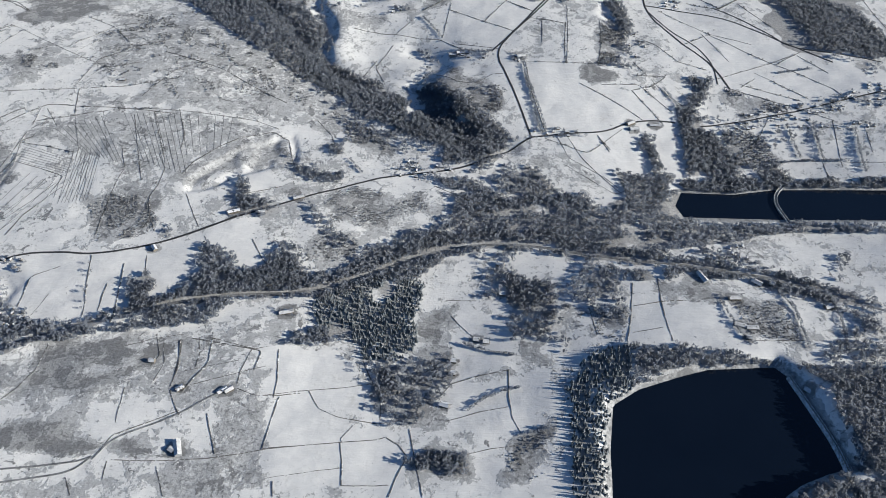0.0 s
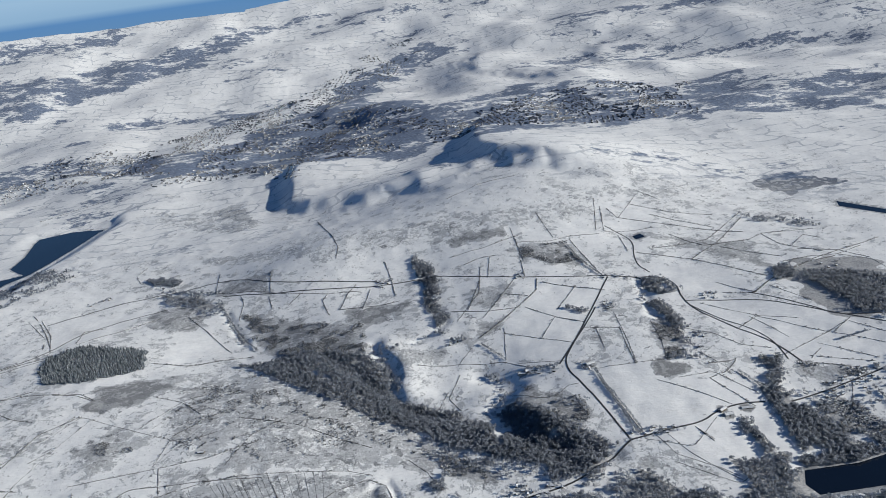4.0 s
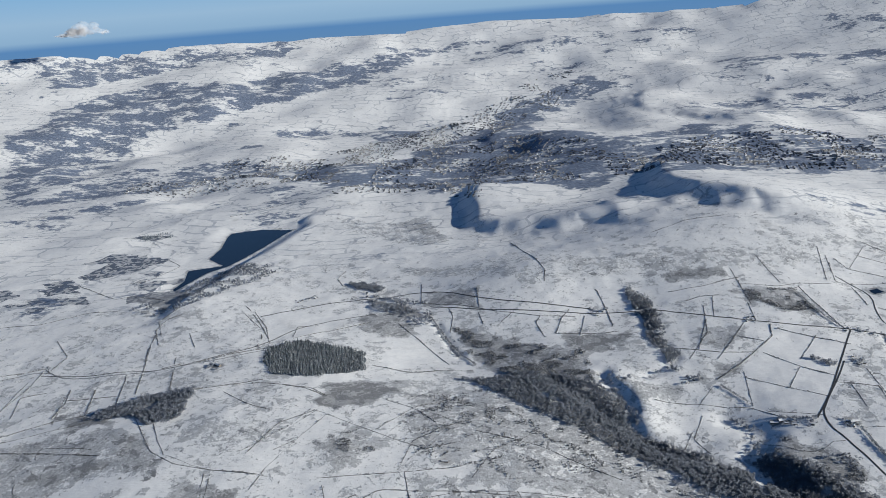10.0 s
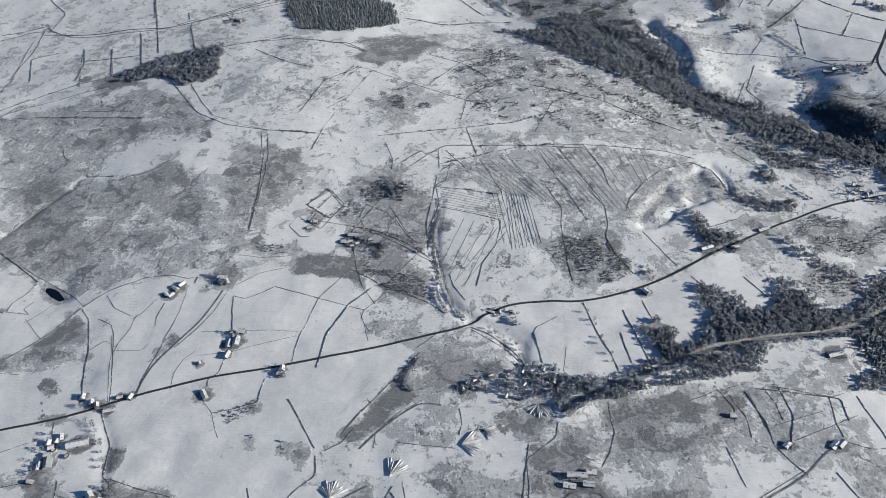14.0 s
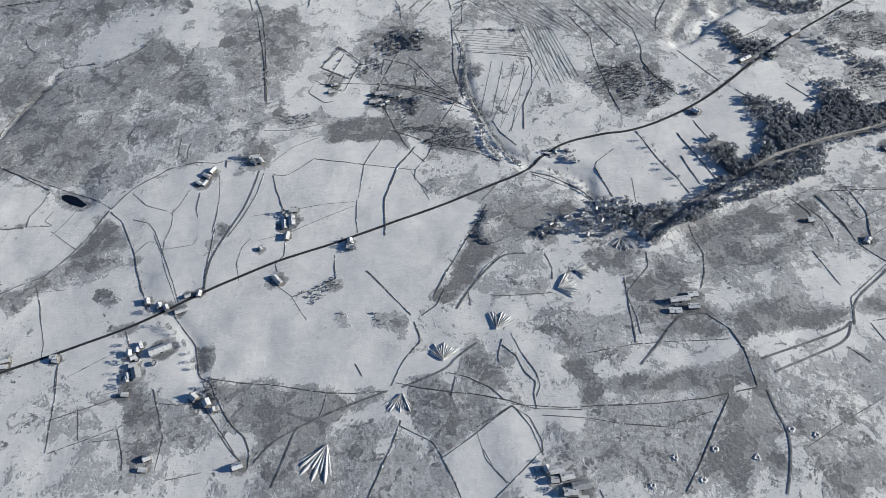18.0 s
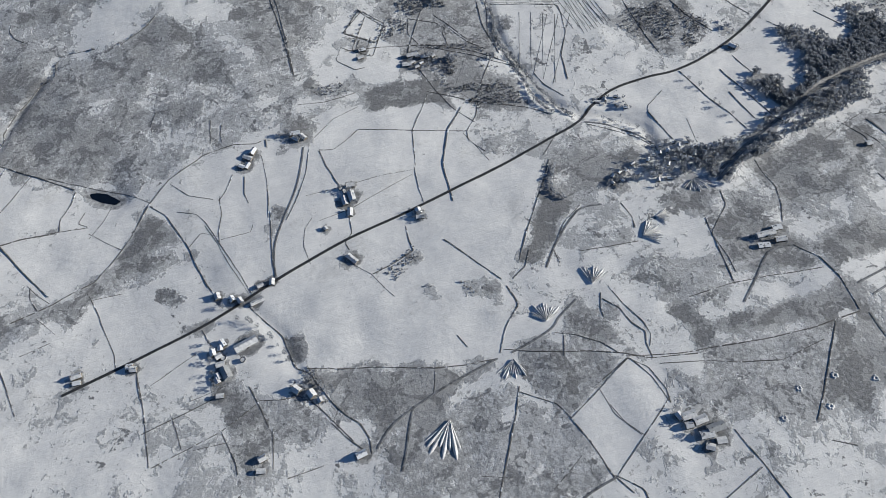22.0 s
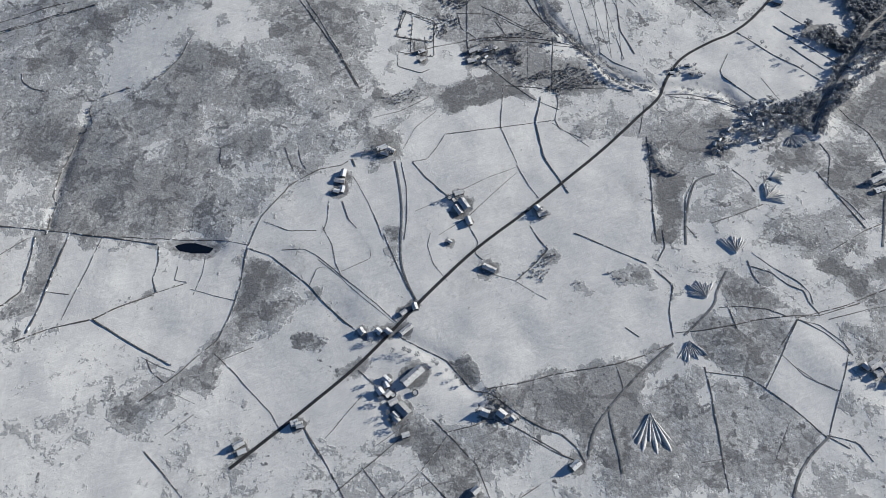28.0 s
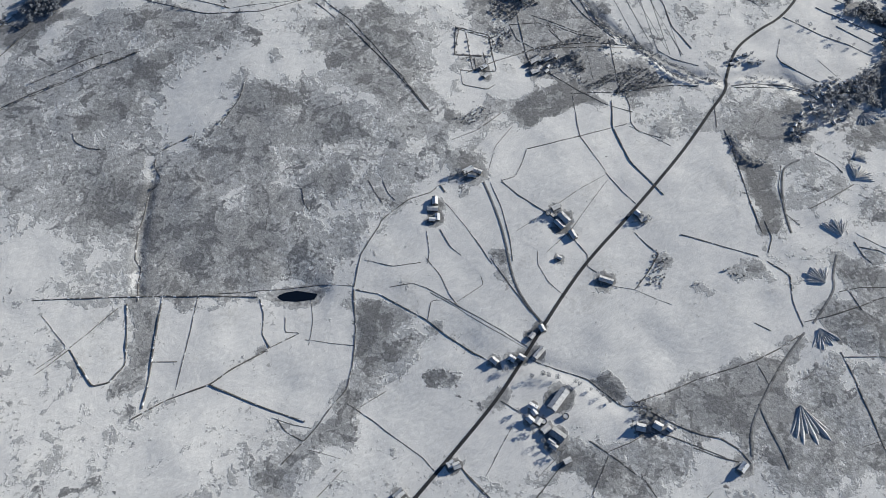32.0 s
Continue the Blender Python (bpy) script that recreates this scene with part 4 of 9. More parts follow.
wood("bare", 5.4, (-370.1, 436.6), (-325.4, 453.5), (-270.2, 479), (-231.9, 505.6), (-189.5, 523.3), (-150.1, 537), (-129, 535.4), (-96.3, 521.9), (-71.8, 545.9), (-35.1, 569.8), (-2.1, 593), (9.5, 626), (67.6, 634.1), (126.1, 638.9), (171.3, 629.7), (229, 655.2), (249.3, 650.8), (236.8, 608.8), (262.9, 598.6), (346.9, 597.3), (436, 589.3), (457.1, 574.3), (342.1, 583.3), (270.4, 565.8), (224, 555.6), (211.3, 547.1), (143.8, 558.3), (96.8, 574.8), (47.6, 580.5), (-2.2, 572.2), (-45.3, 550.4), (-86, 522.4), (-126, 510.7), (-186.5, 506.6), (-228.6, 491.3), (-267.5, 469.8), (-320.6, 451.8), (-365.8, 425.7))
wood("fir", 4.2, (-114.5, 499), (-75.1, 515.8), (-28.7, 526.2), (-17.1, 518.7), (-23.7, 478), (-21, 439), (-40.6, 424.6), (-66.5, 424.9), (-79.3, 449.1), (-106.8, 449.1), (-115.7, 473.4))
wood("bare", 4.6, (-137.1, 445.2), (-110.6, 462.6), (-80.3, 449), (-89.2, 441.9), (-133.5, 436.2))
wood("bare", 6.5, (-64, 422.4), (-12.4, 436.1), (4.4, 437.2), (5.5, 411.8), (-3, 360.9), (-29.2, 358.5), (-47.5, 375.2), (-59.7, 392.9))
wood("fir", 4.4, (100.6, 407.6), (128.5, 425.7), (155.8, 429.1), (149.8, 388.7), (130.6, 374.2), (122.5, 339.4), (116.7, 291.9), (108.3, 256.2), (83.4, 255.4), (94.5, 348.2))
wood("bare", 4.4, (156.7, 429), (210.9, 422.9), (280.2, 407.4), (313.3, 399.8), (313.6, 377.5), (287.1, 393.2), (274.5, 408.2), (213.2, 409.6), (179, 400.8), (149.9, 389.6))
wood("bare", 4.4, (322.8, 400.9), (385.7, 400.1), (318.1, 251.5), (281.9, 284), (298.5, 317.3), (297.9, 352), (301.5, 377.9))
wood("bare", 4.6, (240.4, 286.3), (259.9, 301.3), (287.3, 309.9), (290.5, 302.8), (289.6, 283.9), (277.4, 252.2), (218.5, 253.7))
wood("bare", 4.6, (-225.1, 1039.4), (-182.1, 1004.6), (-149.5, 966.7), (-158.6, 925.2), (-113.8, 881.4), (-70.1, 852.8), (-41.5, 817.1), (-14.5, 783.8), (30.7, 756.5), (70.6, 730.1), (46.7, 688.2), (10.7, 709.6), (-33, 740.8), (-93.1, 785.1), (-130.3, 833), (-169.6, 884.4), (-203.4, 935.7), (-264.2, 997.3), (-300.5, 1065.2))
wood("bare", 6, (41.4, 541.7), (66.4, 532.8), (72, 473.7), (104.5, 456.6), (83.9, 444.5), (57.6, 446.3), (52.3, 475.7), (39.4, 497.8))
wood("bare", 6, (135.1, 535.6), (171.7, 533.9), (159.8, 464.9), (139.7, 466.7), (124.3, 496.4), (108, 466.2), (99.9, 480.7))
wood("bare", 4.8, (271.5, 759.9), (303.1, 771.8), (293.8, 723.2), (311.9, 687.1), (276.3, 678), (262.8, 695.1))
wood("bare", 4.6, (225.8, 738.8), (235.5, 739.6), (235.9, 684.4), (222, 675.1))
wood("bare", 4.6, (249.3, 666), (331.3, 680.1), (369.6, 667.3), (464.3, 658.2), (504.8, 653.3), (464.1, 652.7), (366, 655.7), (316.6, 648.3), (252.2, 650.8))
wood("bare", 5, (-276.4, 519.2), (-269.7, 517.5), (-267.6, 478.9), (-277.1, 477.2))
wood("bare", 5, (-149.7, 554.1), (-138.6, 550.8), (-131.5, 514.1), (-147.1, 515.2))
wood("bare", 5, (-226.5, 527.6), (-201.9, 534.1), (-189.1, 521.1), (-217.8, 511.2))
wood("bare", 5.5, (-19.9, 328.8), (15.7, 330.6), (16.6, 316.5), (-19.7, 316.2))
wood("bare", 5, (373.1, 549.1), (381.7, 544.3), (361.8, 507.6), (355.7, 507.8))
wood("bare", 7, (216.3, 523.3), (246, 557.2), (289.6, 540.3), (329.1, 516.3), (350.5, 492.2), (315.9, 508.4), (268.6, 523.5))
wood("bare", 6, (-139.9, 631.6), (-95.9, 583.3), (-78.7, 569.6), (-99.6, 560.7), (-126.6, 589))
wood("bare", 7, (11.6, 767.4), (73.6, 729.5), (57.4, 661.5), (10.3, 679.7))
wood("bare", 8, (-29, 353), (-41.8, 347.6), (-66.5, 392.7), (-52.6, 386.9))
wood("bare", 6, (-281.2, 579.6), (-266.5, 587.2), (-252.3, 572), (-266.9, 564.7))
wood("fir", 4, (-660.1, 1158.8), (-617.2, 1186.3), (-504.5, 1138.3), (-497.5, 1072.3), (-568.1, 1040.4), (-631.6, 1053.7), (-649.8, 1095.5))
wood("bare", 5.5, (-844.3, 964.7), (-811.7, 994.9), (-723, 1008.5), (-721.4, 951.1), (-752.9, 917.7), (-791, 950.3), (-834.5, 946.7))
wood("bare", 6, (-742.6, 1112.7), (-727, 1116.2), (-710.8, 1077.5), (-730.9, 1077.7))
wood("bare", 5.2, (-361.1, 1054.4), (-292.1, 1045.9), (-242.6, 969.1), (-192.2, 930), (-142, 898.9), (-85.7, 858.1), (-25.5, 805.1), (38, 740.6), (22.4, 707.6), (-53.6, 765.1), (-126.1, 832.7), (-167.1, 854), (-224.4, 907.8), (-286.4, 965.9))
wood("bare", 5, (-229.9, 563.5), (-207.1, 555.7), (-183.7, 534.9), (-211.2, 522.5), (-232.9, 530.4))
wood("bare", 7, (-516.4, 727.9), (-486.2, 716.7), (-485.8, 703.7), (-514.9, 702.2))
wood("bare", 8, (-533.3, 643.4), (-505.6, 641.1), (-477.5, 623.4), (-509.5, 618.1))
wood("bare", 5, (-273.4, 519.9), (-260.2, 515.3), (-267.7, 481.1), (-277.8, 475.9))
wood("bare", 7, (-550.2, 1410.9), (-425, 1325), (-406.6, 1254.7), (-511.5, 1319))
wood("bare", 8, (-897.5, 1431.7), (-909.4, 1550), (-842.7, 1640.6), (-722.1, 1559.8), (-761.3, 1492.6), (-812.4, 1411.1), (-864.2, 1322.9), (-921.9, 1334.4), (-991.8, 1396.4))
wood("fir", 7, (-1172.5, 1893), (-1119.2, 1938.2), (-1079.2, 1908.7), (-1129, 1855.6))
wood("bare", 4.6, (-32.1, 854.9), (-6.5, 835.2), (15.1, 785.3), (35.6, 750.6), (21, 751.4), (-1.3, 789.6), (-24.9, 827))
wood("bare", 5, (169.8, 523.9), (211.1, 523.4), (233.9, 531.1), (208, 510), (171.7, 507.3))
wood("bare", 5.5, (52.7, 686.4), (100.5, 678.7), (126.3, 640.8), (67.8, 638.4), (45.6, 662))
wood("bare", 5, (182.3, 681.6), (196.3, 673.7), (245.3, 676.1), (232.6, 643.6), (189.9, 636.6))
wood("bare", 6, (296.8, 742.3), (323.4, 747.1), (329.7, 696.4), (313.7, 682.4), (294.6, 705))
wood("bare", 7, (19.6, 564.5), (90.2, 562.7), (61.6, 540.6), (40.7, 548.9))
wood("bare", 6, (174.6, 550.2), (268.6, 523.5), (335.4, 492.2), (380.4, 460.7), (367.7, 432.6), (348, 461.8), (309.9, 492), (240.3, 515.3))
wood("bare", 6.5, (72, 473.7), (98.7, 470.4), (108.3, 449.3), (99.6, 417.5), (83.9, 444.5), (65.3, 452.6))
wood("bare", 6, (302.6, 407.3), (362.2, 461.2), (377.1, 453.4), (351.4, 395.2), (320.4, 394.9))
wood("bare", 4.5, (-359.5, 432.4), (-325, 442.3), (-283.8, 457.3), (-233.6, 476.5), (-181, 490), (-205.4, 462.7), (-254, 452.6), (-294.7, 444.2), (-334.6, 434.5), (-364.2, 421))
wood("bare", 4.6, (-213.7, 521.9), (-185.7, 533.3), (-149.9, 525), (-170.4, 501.7), (-220, 485.5), (-242, 480.5), (-236.6, 501.3))
wood("bare", 7, (-433.9, 472.1), (-396.7, 465.8), (-358.7, 459.7), (-357.8, 439.2), (-392.5, 442.3), (-436.3, 452.7))
yard(-631, 522, 8)
yard(-637, 520, 7)
yard(-636, 507, 6)
yard(-629, 532, 6)
yard(-693, 596, 6)
yard(-699, 592, 6)
yard(-701, 584, 5)
yard(-706, 585, 5)
yard(-656, 601, 7)
yard(-651, 595, 6)
yard(-657, 595, 6)
yard(-747, 471, 5)
yard(-738, 464, 5)
yard(-732, 460, 5)
yard(-707, 467, 5)
yard(-721, 455, 7)
yard(-716, 467, 5)
yard(-735, 423, 11)
yard(-752, 406, 7)
yard(-751, 430, 5)
yard(-759, 425, 5)
yard(-755, 421, 5)
yard(-755, 414, 5)
yard(-759, 405, 5)
yard(-760, 403, 5)
yard(-753, 427, 4)
yard(-760, 390, 5)
yard(-710, 375, 5)
yard(-702, 369, 5)
yard(-697, 363, 4)
yard(-587, 488, 5)
yard(-587, 482, 5)
yard(-647, 464, 7)
yard(-658, 499, 4)
yard(-813, 434, 4)
yard(-852, 444, 6)
yard(-852, 438, 5)
yard(-483, 265, 7)
yard(-478, 260, 7)
yard(-472, 252, 8)
yard(-479, 251, 7)
yard(-486, 260, 5)
yard(-472, 244, 5)
yard(-481, 243, 5)
yard(-489, 267, 5)
yard(-363, 368, 9)
yard(-356, 360, 6)
yard(-369, 360, 7)
yard(-352, 370, 6)
yard(-742, 337, 5)
yard(-745, 329, 5)
yard(-682, 317, 6)
yard(-815, 437, 5)
yard(-577, 671, 6)
yard(-580, 663, 5)
yard(-537, 650, 8)
yard(-545, 641, 6)
yard(-527, 644, 6)
yard(-138, 476, 9)
yard(-175, 386, 7)
yard(-170, 386, 6)
yard(-197, 331, 9)
yard(-201, 330, 5)
yard(8, 424, 5)
yard(7, 410, 5)
yard(-0, 376, 6)
yard(53, 503, 5)
yard(28, 448, 5)
yard(36, 444, 5)
yard(284, 506, 7)
yard(296, 505, 5)
yard(336, 473, 6)
yard(251, 449, 7)
yard(260, 446, 7)
yard(236, 514, 9)
yard(257, 484, 8)
yard(287, 383, 5)
yard(253, 433, 5)
yard(-239, 417, 5)
yard(-209, 388, 6)
yard(213, 757, 7)
yard(216, 747, 7)
yard(241, 755, 8)
yard(98, 880, 8)
yard(15, 900, 7)
yard(54, 541, 6)
yard(-207, 606, 8)
yard(-180, 608, 6)
yard(-146, 631, 8)
yard(-274, 556, 6)
yard(-375, 827, 6)
yard(-719, 1096, 9)
yard(26, 901, 9)
wood("bare", 7, (481.1, 1293.8), (584.1, 1219.3), (578.5, 1192.5), (496.7, 1242.3))
wood("bare", 7, (-580, 1452.2), (-503.5, 1433.4), (-506.5, 1394.1), (-562.6, 1421.1))
wood("bare", 8, (-520.1, 1361.1), (-441.2, 1300.7), (-405.8, 1243.7), (-452.5, 1251.8))
wood("bare", 4.8, (-97, 529.4), (-72.7, 560.8), (-35.4, 581.5), (3.5, 596.8), (8.8, 576), (-24, 560.6), (-50.3, 540.8), (-70.6, 525.1))
wood("bare", 4.8, (-114.2, 496.9), (-75.3, 518.7), (-34.4, 542), (-2.3, 557.5), (8.5, 553.8), (-12, 535.3), (-22.4, 522.1), (-75, 513.6), (-104.5, 499.7))
wood("bare", 4.8, (-383.6, 467.9), (-353.3, 464.7), (-318.1, 460.5), (-273.7, 474.3), (-231.9, 505.6), (-159.2, 528), (-156, 506.3), (-228.3, 489.9), (-277.5, 470.2), (-329.2, 450.5), (-371.4, 439.9))
wood("bare", 5, (55.7, 529.8), (106.2, 513.4), (98, 463.8), (72, 473.7), (58.3, 489.6))
wood("bare", 5, (9.7, 640.5), (56.5, 644.2), (67.6, 634.1), (126.3, 640.8), (171.6, 631.5), (124.7, 627.1), (55, 615), (9.3, 610.6))
wood("bare", 4.8, (-230.2, 498.3), (-187.2, 510.2), (-157.2, 514.6), (-117.2, 523.9), (-76.9, 542.5), (-35, 566.8), (8.9, 585.4), (48.2, 591.6), (97.7, 584.4), (150.3, 566), (211.3, 547.1), (207.7, 531.5), (146.6, 541.5), (95.1, 557), (46.7, 562.4), (8.5, 553.8), (-23.7, 538.8), (-64.8, 515.7), (-113.9, 493.4), (-154, 492.5), (-202.6, 485.7), (-226.4, 481.7))
wood("bare", 5, (211.3, 547.1), (270.5, 530), (327.6, 512.3), (388.9, 479.4), (380.4, 460.7), (332.3, 484.4), (288.9, 505.3), (240.9, 517.7), (205.9, 523.5))
wood("bare", 5, (-371.4, 439.9), (-326.2, 456.3), (-270.8, 481.2), (-230.2, 498.3), (-226.8, 483.1), (-265.9, 464.4), (-317.1, 442.8), (-362.5, 418.1))
wood("bare", 4.6, (-212.7, 670.4), (-191.1, 636.6), (-163.5, 620.3), (-179.5, 601.3), (-203.1, 610.9), (-212.6, 637.2))
wood("bare", 5.5, (296.3, 851.9), (321.2, 838.4), (311.8, 816.7), (289.9, 776.4), (306.6, 771.4), (294.9, 758), (305.3, 727.3), (320.7, 703.3), (322.8, 665.1), (309.9, 647), (281.4, 660.2), (260.8, 677.3), (272.7, 714), (267.4, 751), (270.3, 789), (292.5, 810.2))
wood("bare", 5, (1.6, 823), (28.3, 804.8), (65.4, 753), (76.9, 729.5), (50.6, 709.2), (25.7, 705.5), (0.7, 683.3))
wood("bare", 5, (329.6, 690.3), (364, 695.5), (370.7, 670.5), (351.3, 652.8), (327.4, 652.8))
wood("bare", 5, (374.7, 664.1), (464.3, 659.7), (464, 652.5), (371.2, 652.5))
wood("bare", 8, (-315, 1051.8), (-278.3, 1020.2), (-239.3, 989), (-207.5, 971.5), (-198.6, 947.3), (-168.9, 928.5), (-144.4, 908), (-111.3, 880.5), (-87.8, 859.3), (-54.4, 823.7), (-30.7, 790.3), (-2.4, 772.2), (37.2, 753.1), (71.5, 728.2), (57.6, 680.6), (-54.6, 714), (-78, 732.8), (-105.2, 763.5), (-133.6, 798.7), (-155.4, 839.2), (-178.5, 878.8), (-203, 917.5), (-237.9, 943.4), (-274.9, 972.3), (-306.2, 1016))
wood("bare", 7, (-193.2, 995.4), (-165.1, 1018.2), (-149.5, 1028.4), (-116.2, 1024), (-90.8, 1036), (-70.3, 1040.6), (-66.3, 1031.1), (-97.2, 1018.7), (-136.5, 1008.6), (-156.3, 1009.6), (-166.2, 991.4))
wood("bare", 7, (-170.3, 998.8), (-152.6, 993.5), (-140.8, 956.9), (-137.3, 909.6), (-156.3, 920.6), (-176.3, 957.4))
wood("bare", 7, (-83.8, 1232.7), (-56.3, 1218.7), (-48.3, 1190), (-59.3, 1141.6), (-61.5, 1076.4), (-57.5, 1042.7), (-70.3, 1040.6), (-73.9, 1108.2), (-85.8, 1151.5), (-88, 1185.7))
wood("bare", 9, (-58, 1019.3), (-43.4, 1018.8), (-40, 991.8), (-58.9, 993.9))
wood("bare", 9, (-409.7, 1247), (-394.8, 1236.8), (-361.1, 1143.3), (-367.7, 1134.6))
wood("bare", 6, (306.8, 840.7), (324.3, 832), (308.9, 801.3), (294.8, 777.3), (294.8, 765), (286.6, 748.8), (305.4, 738.6), (304.9, 708.4), (316.1, 687), (354.7, 663.1), (397.9, 655.6), (390, 643.8), (351.6, 652.3), (328.3, 638.4), (305.4, 643.1), (255.1, 650.9), (262.3, 671.5), (258.6, 701.1), (265.5, 746.8), (275.2, 775.2))
wood("bare", 6, (434.4, 1060.8), (457.8, 1065.2), (445.1, 1030.6), (422.4, 1026.7))
wood("bare", 8, (454.8, 1039.3), (477.7, 1023.7), (478.4, 997.3), (513, 995.6), (525.6, 966.3), (524.4, 932.8), (568.7, 905.9), (519.3, 834.4), (484.6, 870.2), (452.8, 893.8), (457.7, 926.6), (453.9, 971.6), (445.7, 1012.1))
wood("bare", 7, (235.5, 1081.5), (280.1, 1110.5), (278, 1062.4), (256.2, 1045), (231.7, 1047.7), (219.6, 1027.1), (214.6, 984.1), (226.6, 964), (245.6, 945.2), (232.3, 905), (236.3, 881.2), (251.6, 864.5), (229.3, 874.6), (223.9, 906.9), (230, 935), (219, 956.2), (209.3, 982.6), (214.4, 1026.4))
wood("bare", 6, (192.3, 869.9), (217.3, 877.9), (236.7, 860.4), (230.4, 850.2), (192.2, 857.9))
wood("bare", 9, (315.7, 773.6), (344.9, 759), (392.4, 776.7), (434.6, 790.4), (493.5, 796.5), (485, 784), (426.9, 778.1), (365.3, 758.8), (337.6, 745.8), (313.4, 761.4))
wood("bare", 6.5, (21.1, 784.6), (40.4, 766.9), (83.7, 729.3), (87.4, 717.2), (44.6, 683.8), (1.2, 696.6))
wood("bare", 10, (350.1, 739.3), (396.4, 748.9), (384.1, 715.9), (364.4, 709.6), (341.8, 704.6))
wood("bare", 7, (215.4, 732.5), (227.6, 725), (231.5, 677), (224.2, 684.9), (215.4, 715.1))
wood("bare", 10, (42.5, 823.7), (68.1, 826.5), (72.6, 798.2), (47.4, 793.9))
wood("bare", 7, (-33.8, 930.3), (-13.6, 914.6), (-0.7, 887.1), (-9.8, 863.1), (-9.4, 820.6), (7.8, 782.4), (20.4, 766.7), (-14.6, 792.7), (-27.5, 837.9), (-24.4, 864.9), (-12.9, 894.5))
wood("bare", 6, (-156.9, 704.2), (-143.5, 710), (-128.8, 681.1), (-100.1, 670.7), (-104.1, 659), (-133.6, 665.8), (-150.7, 685))
wood("bare", 6, (-110.9, 737.8), (-101.6, 729.2), (-105.1, 701), (-115.6, 704.9))
patch("rough", .55, 9, (-457.5, 210.3), (-450.9, 187.2), (-453.1, 184.6), (-477.1, 196))
patch("litter", .97, 4, (-1180.4, 1882.3), (-1166.5, 1912.4), (-1088.3, 1918.8), (-1108.1, 1877.8))
patch("rough", .55, 9, (-779.4, 917), (-704.2, 839.1), (-707.1, 811.4), (-752.6, 833.4))
patch("litter", .97, 3, (-1241.8, 1573.1), (-1183.7, 1595.6), (-1170.1, 1541.8), (-1225.8, 1552.1))
patch("litter", .97, 3, (-1221.8, 1474.8), (-1105.4, 1484.3), (-1085.6, 1450.4), (-1198.4, 1453))
patch("litter", .97, 3, (-1201.4, 1435.7), (-1163.7, 1437.1), (-1159.8, 1410.9), (-1187.5, 1411.4))
patch("litter", .97, 3, (-1041.4, 1550.1), (-1022.9, 1607.2), (-1011, 1545.9), (-1026.7, 1527))
patch("litter", .97, 3, (-1163.6, 1662.7), (-1081.8, 1649.5), (-1133.7, 1622.9), (-1177.7, 1618.6))
patch("litter", .97, 3, (-1020.6, 1464.8), (-963, 1506.1), (-927.7, 1527.8), (-909.8, 1419.3), (-956.6, 1439.2), (-998.2, 1419))
patch("far", 0.9, 40, (-842, 2732.8), (-718.9, 2698.3), (-575.8, 2808.6), (-427.7, 3125.8), (-241.1, 3567.4), (50.4, 3957.3), (226.2, 4029), (314.3, 3884.5), (10.5, 3577.6), (-112.4, 3200.6), (120.7, 2643.5), (347.8, 2829.1), (454.6, 2859.5), (480.4, 2603.8), (666.5, 2613.4), (808.7, 2518.3), (1181, 2687.6), (976.6, 2304.7), (671, 2123.9), (427.8, 2159.3), (233.4, 2113.9), (46.1, 2169.4), (-40.6, 2094.5), (-265.1, 2165.5), (-420, 2160.7), (-589.7, 2269), (-772.7, 2374.2), (-925.2, 2507.3), (-1026.9, 2689.1))
# left plain: its haze laid in as blue-dark ground tone
patch("far", 0.85, 40, (-2268.7, 3615.9), (-2192.8, 3783.3), (-2057.4, 4045.1), (-1866.8, 4151.1), (-1837.1, 3825.6), (-1979.2, 3528.4), (-2124.4, 3320.2))
patch("far", 0.7, 40, (-2588.4, 4333.7), (-2230.2, 4519.2), (-1787.5, 4595), (-1423.8, 4666.6), (-2038.5, 4395.7), (-2333.8, 4103.2), (-2390.4, 3899.6))
patch("far", 0.72, 40, (-1213.7, 3428.5), (-985, 3499.2), (-688, 3485.7), (-490.7, 3496.7), (-611.6, 3188.4), (-916.8, 3374.2), (-1120.6, 3239.6))
patch("far", 0.62, 40, (-1696.4, 2873.9), (-1466.3, 2821.8), (-1158.8, 2812.8), (-887.9, 2764), (-1011.4, 2630.2), (-1296.6, 2628), (-1551.5, 2645.9), (-1727, 2561.7), (-1862.4, 2818.9))
patch("far", 0.66, 40, (786.1, 4135.6), (1154.3, 3969.3), (1443.7, 3883.6), (1756.7, 3773.1), (1682.4, 3632.4), (1330.4, 3742.9), (853.3, 3877.7))
patch("far", 0.62, 40, (1421.7, 4453.4), (1977.9, 4192.3), (1876.1, 3999), (1489, 4114.4))
patch("far", 0.62, 40, (-263, 4674.1), (126.6, 4672.4), (385.7, 4681.9), (102.8, 4458.9), (-207.9, 4428.4))
patch("far", 0.6, 40, (-1720.9, 3882.5), (-1404.7, 4023.7), (-1184, 3898.9), (-1483.7, 3800.7))
patch("far", 0.6, 40, (678.3, 3824.5), (1058.9, 3706), (972.4, 3605.9), (698.5, 3704.2))
patch("far", 0.62, 40, (-917.7, 4177.4), (-509.5, 4195.9), (-274.9, 4221.6), (-505.9, 4058), (-783.8, 4005.3))
patch("far", 0.75, 40, (-1572, 2258.3), (-1415.8, 2350.5), (-1319.8, 2405.3), (-1348.5, 2202.4), (-1472.7, 2132.8))
# same left plain, more haze tone painted on the ground
patch("far", 0.85, 30, (-2248.4, 3574.6), (-2187.6, 3771.1), (-2041.3, 4004.1), (-1775.7, 4137.5), (-1572, 4131.1), (-1725.3, 3811.3), (-1918.7, 3499.2), (-2084.5, 3235.9))
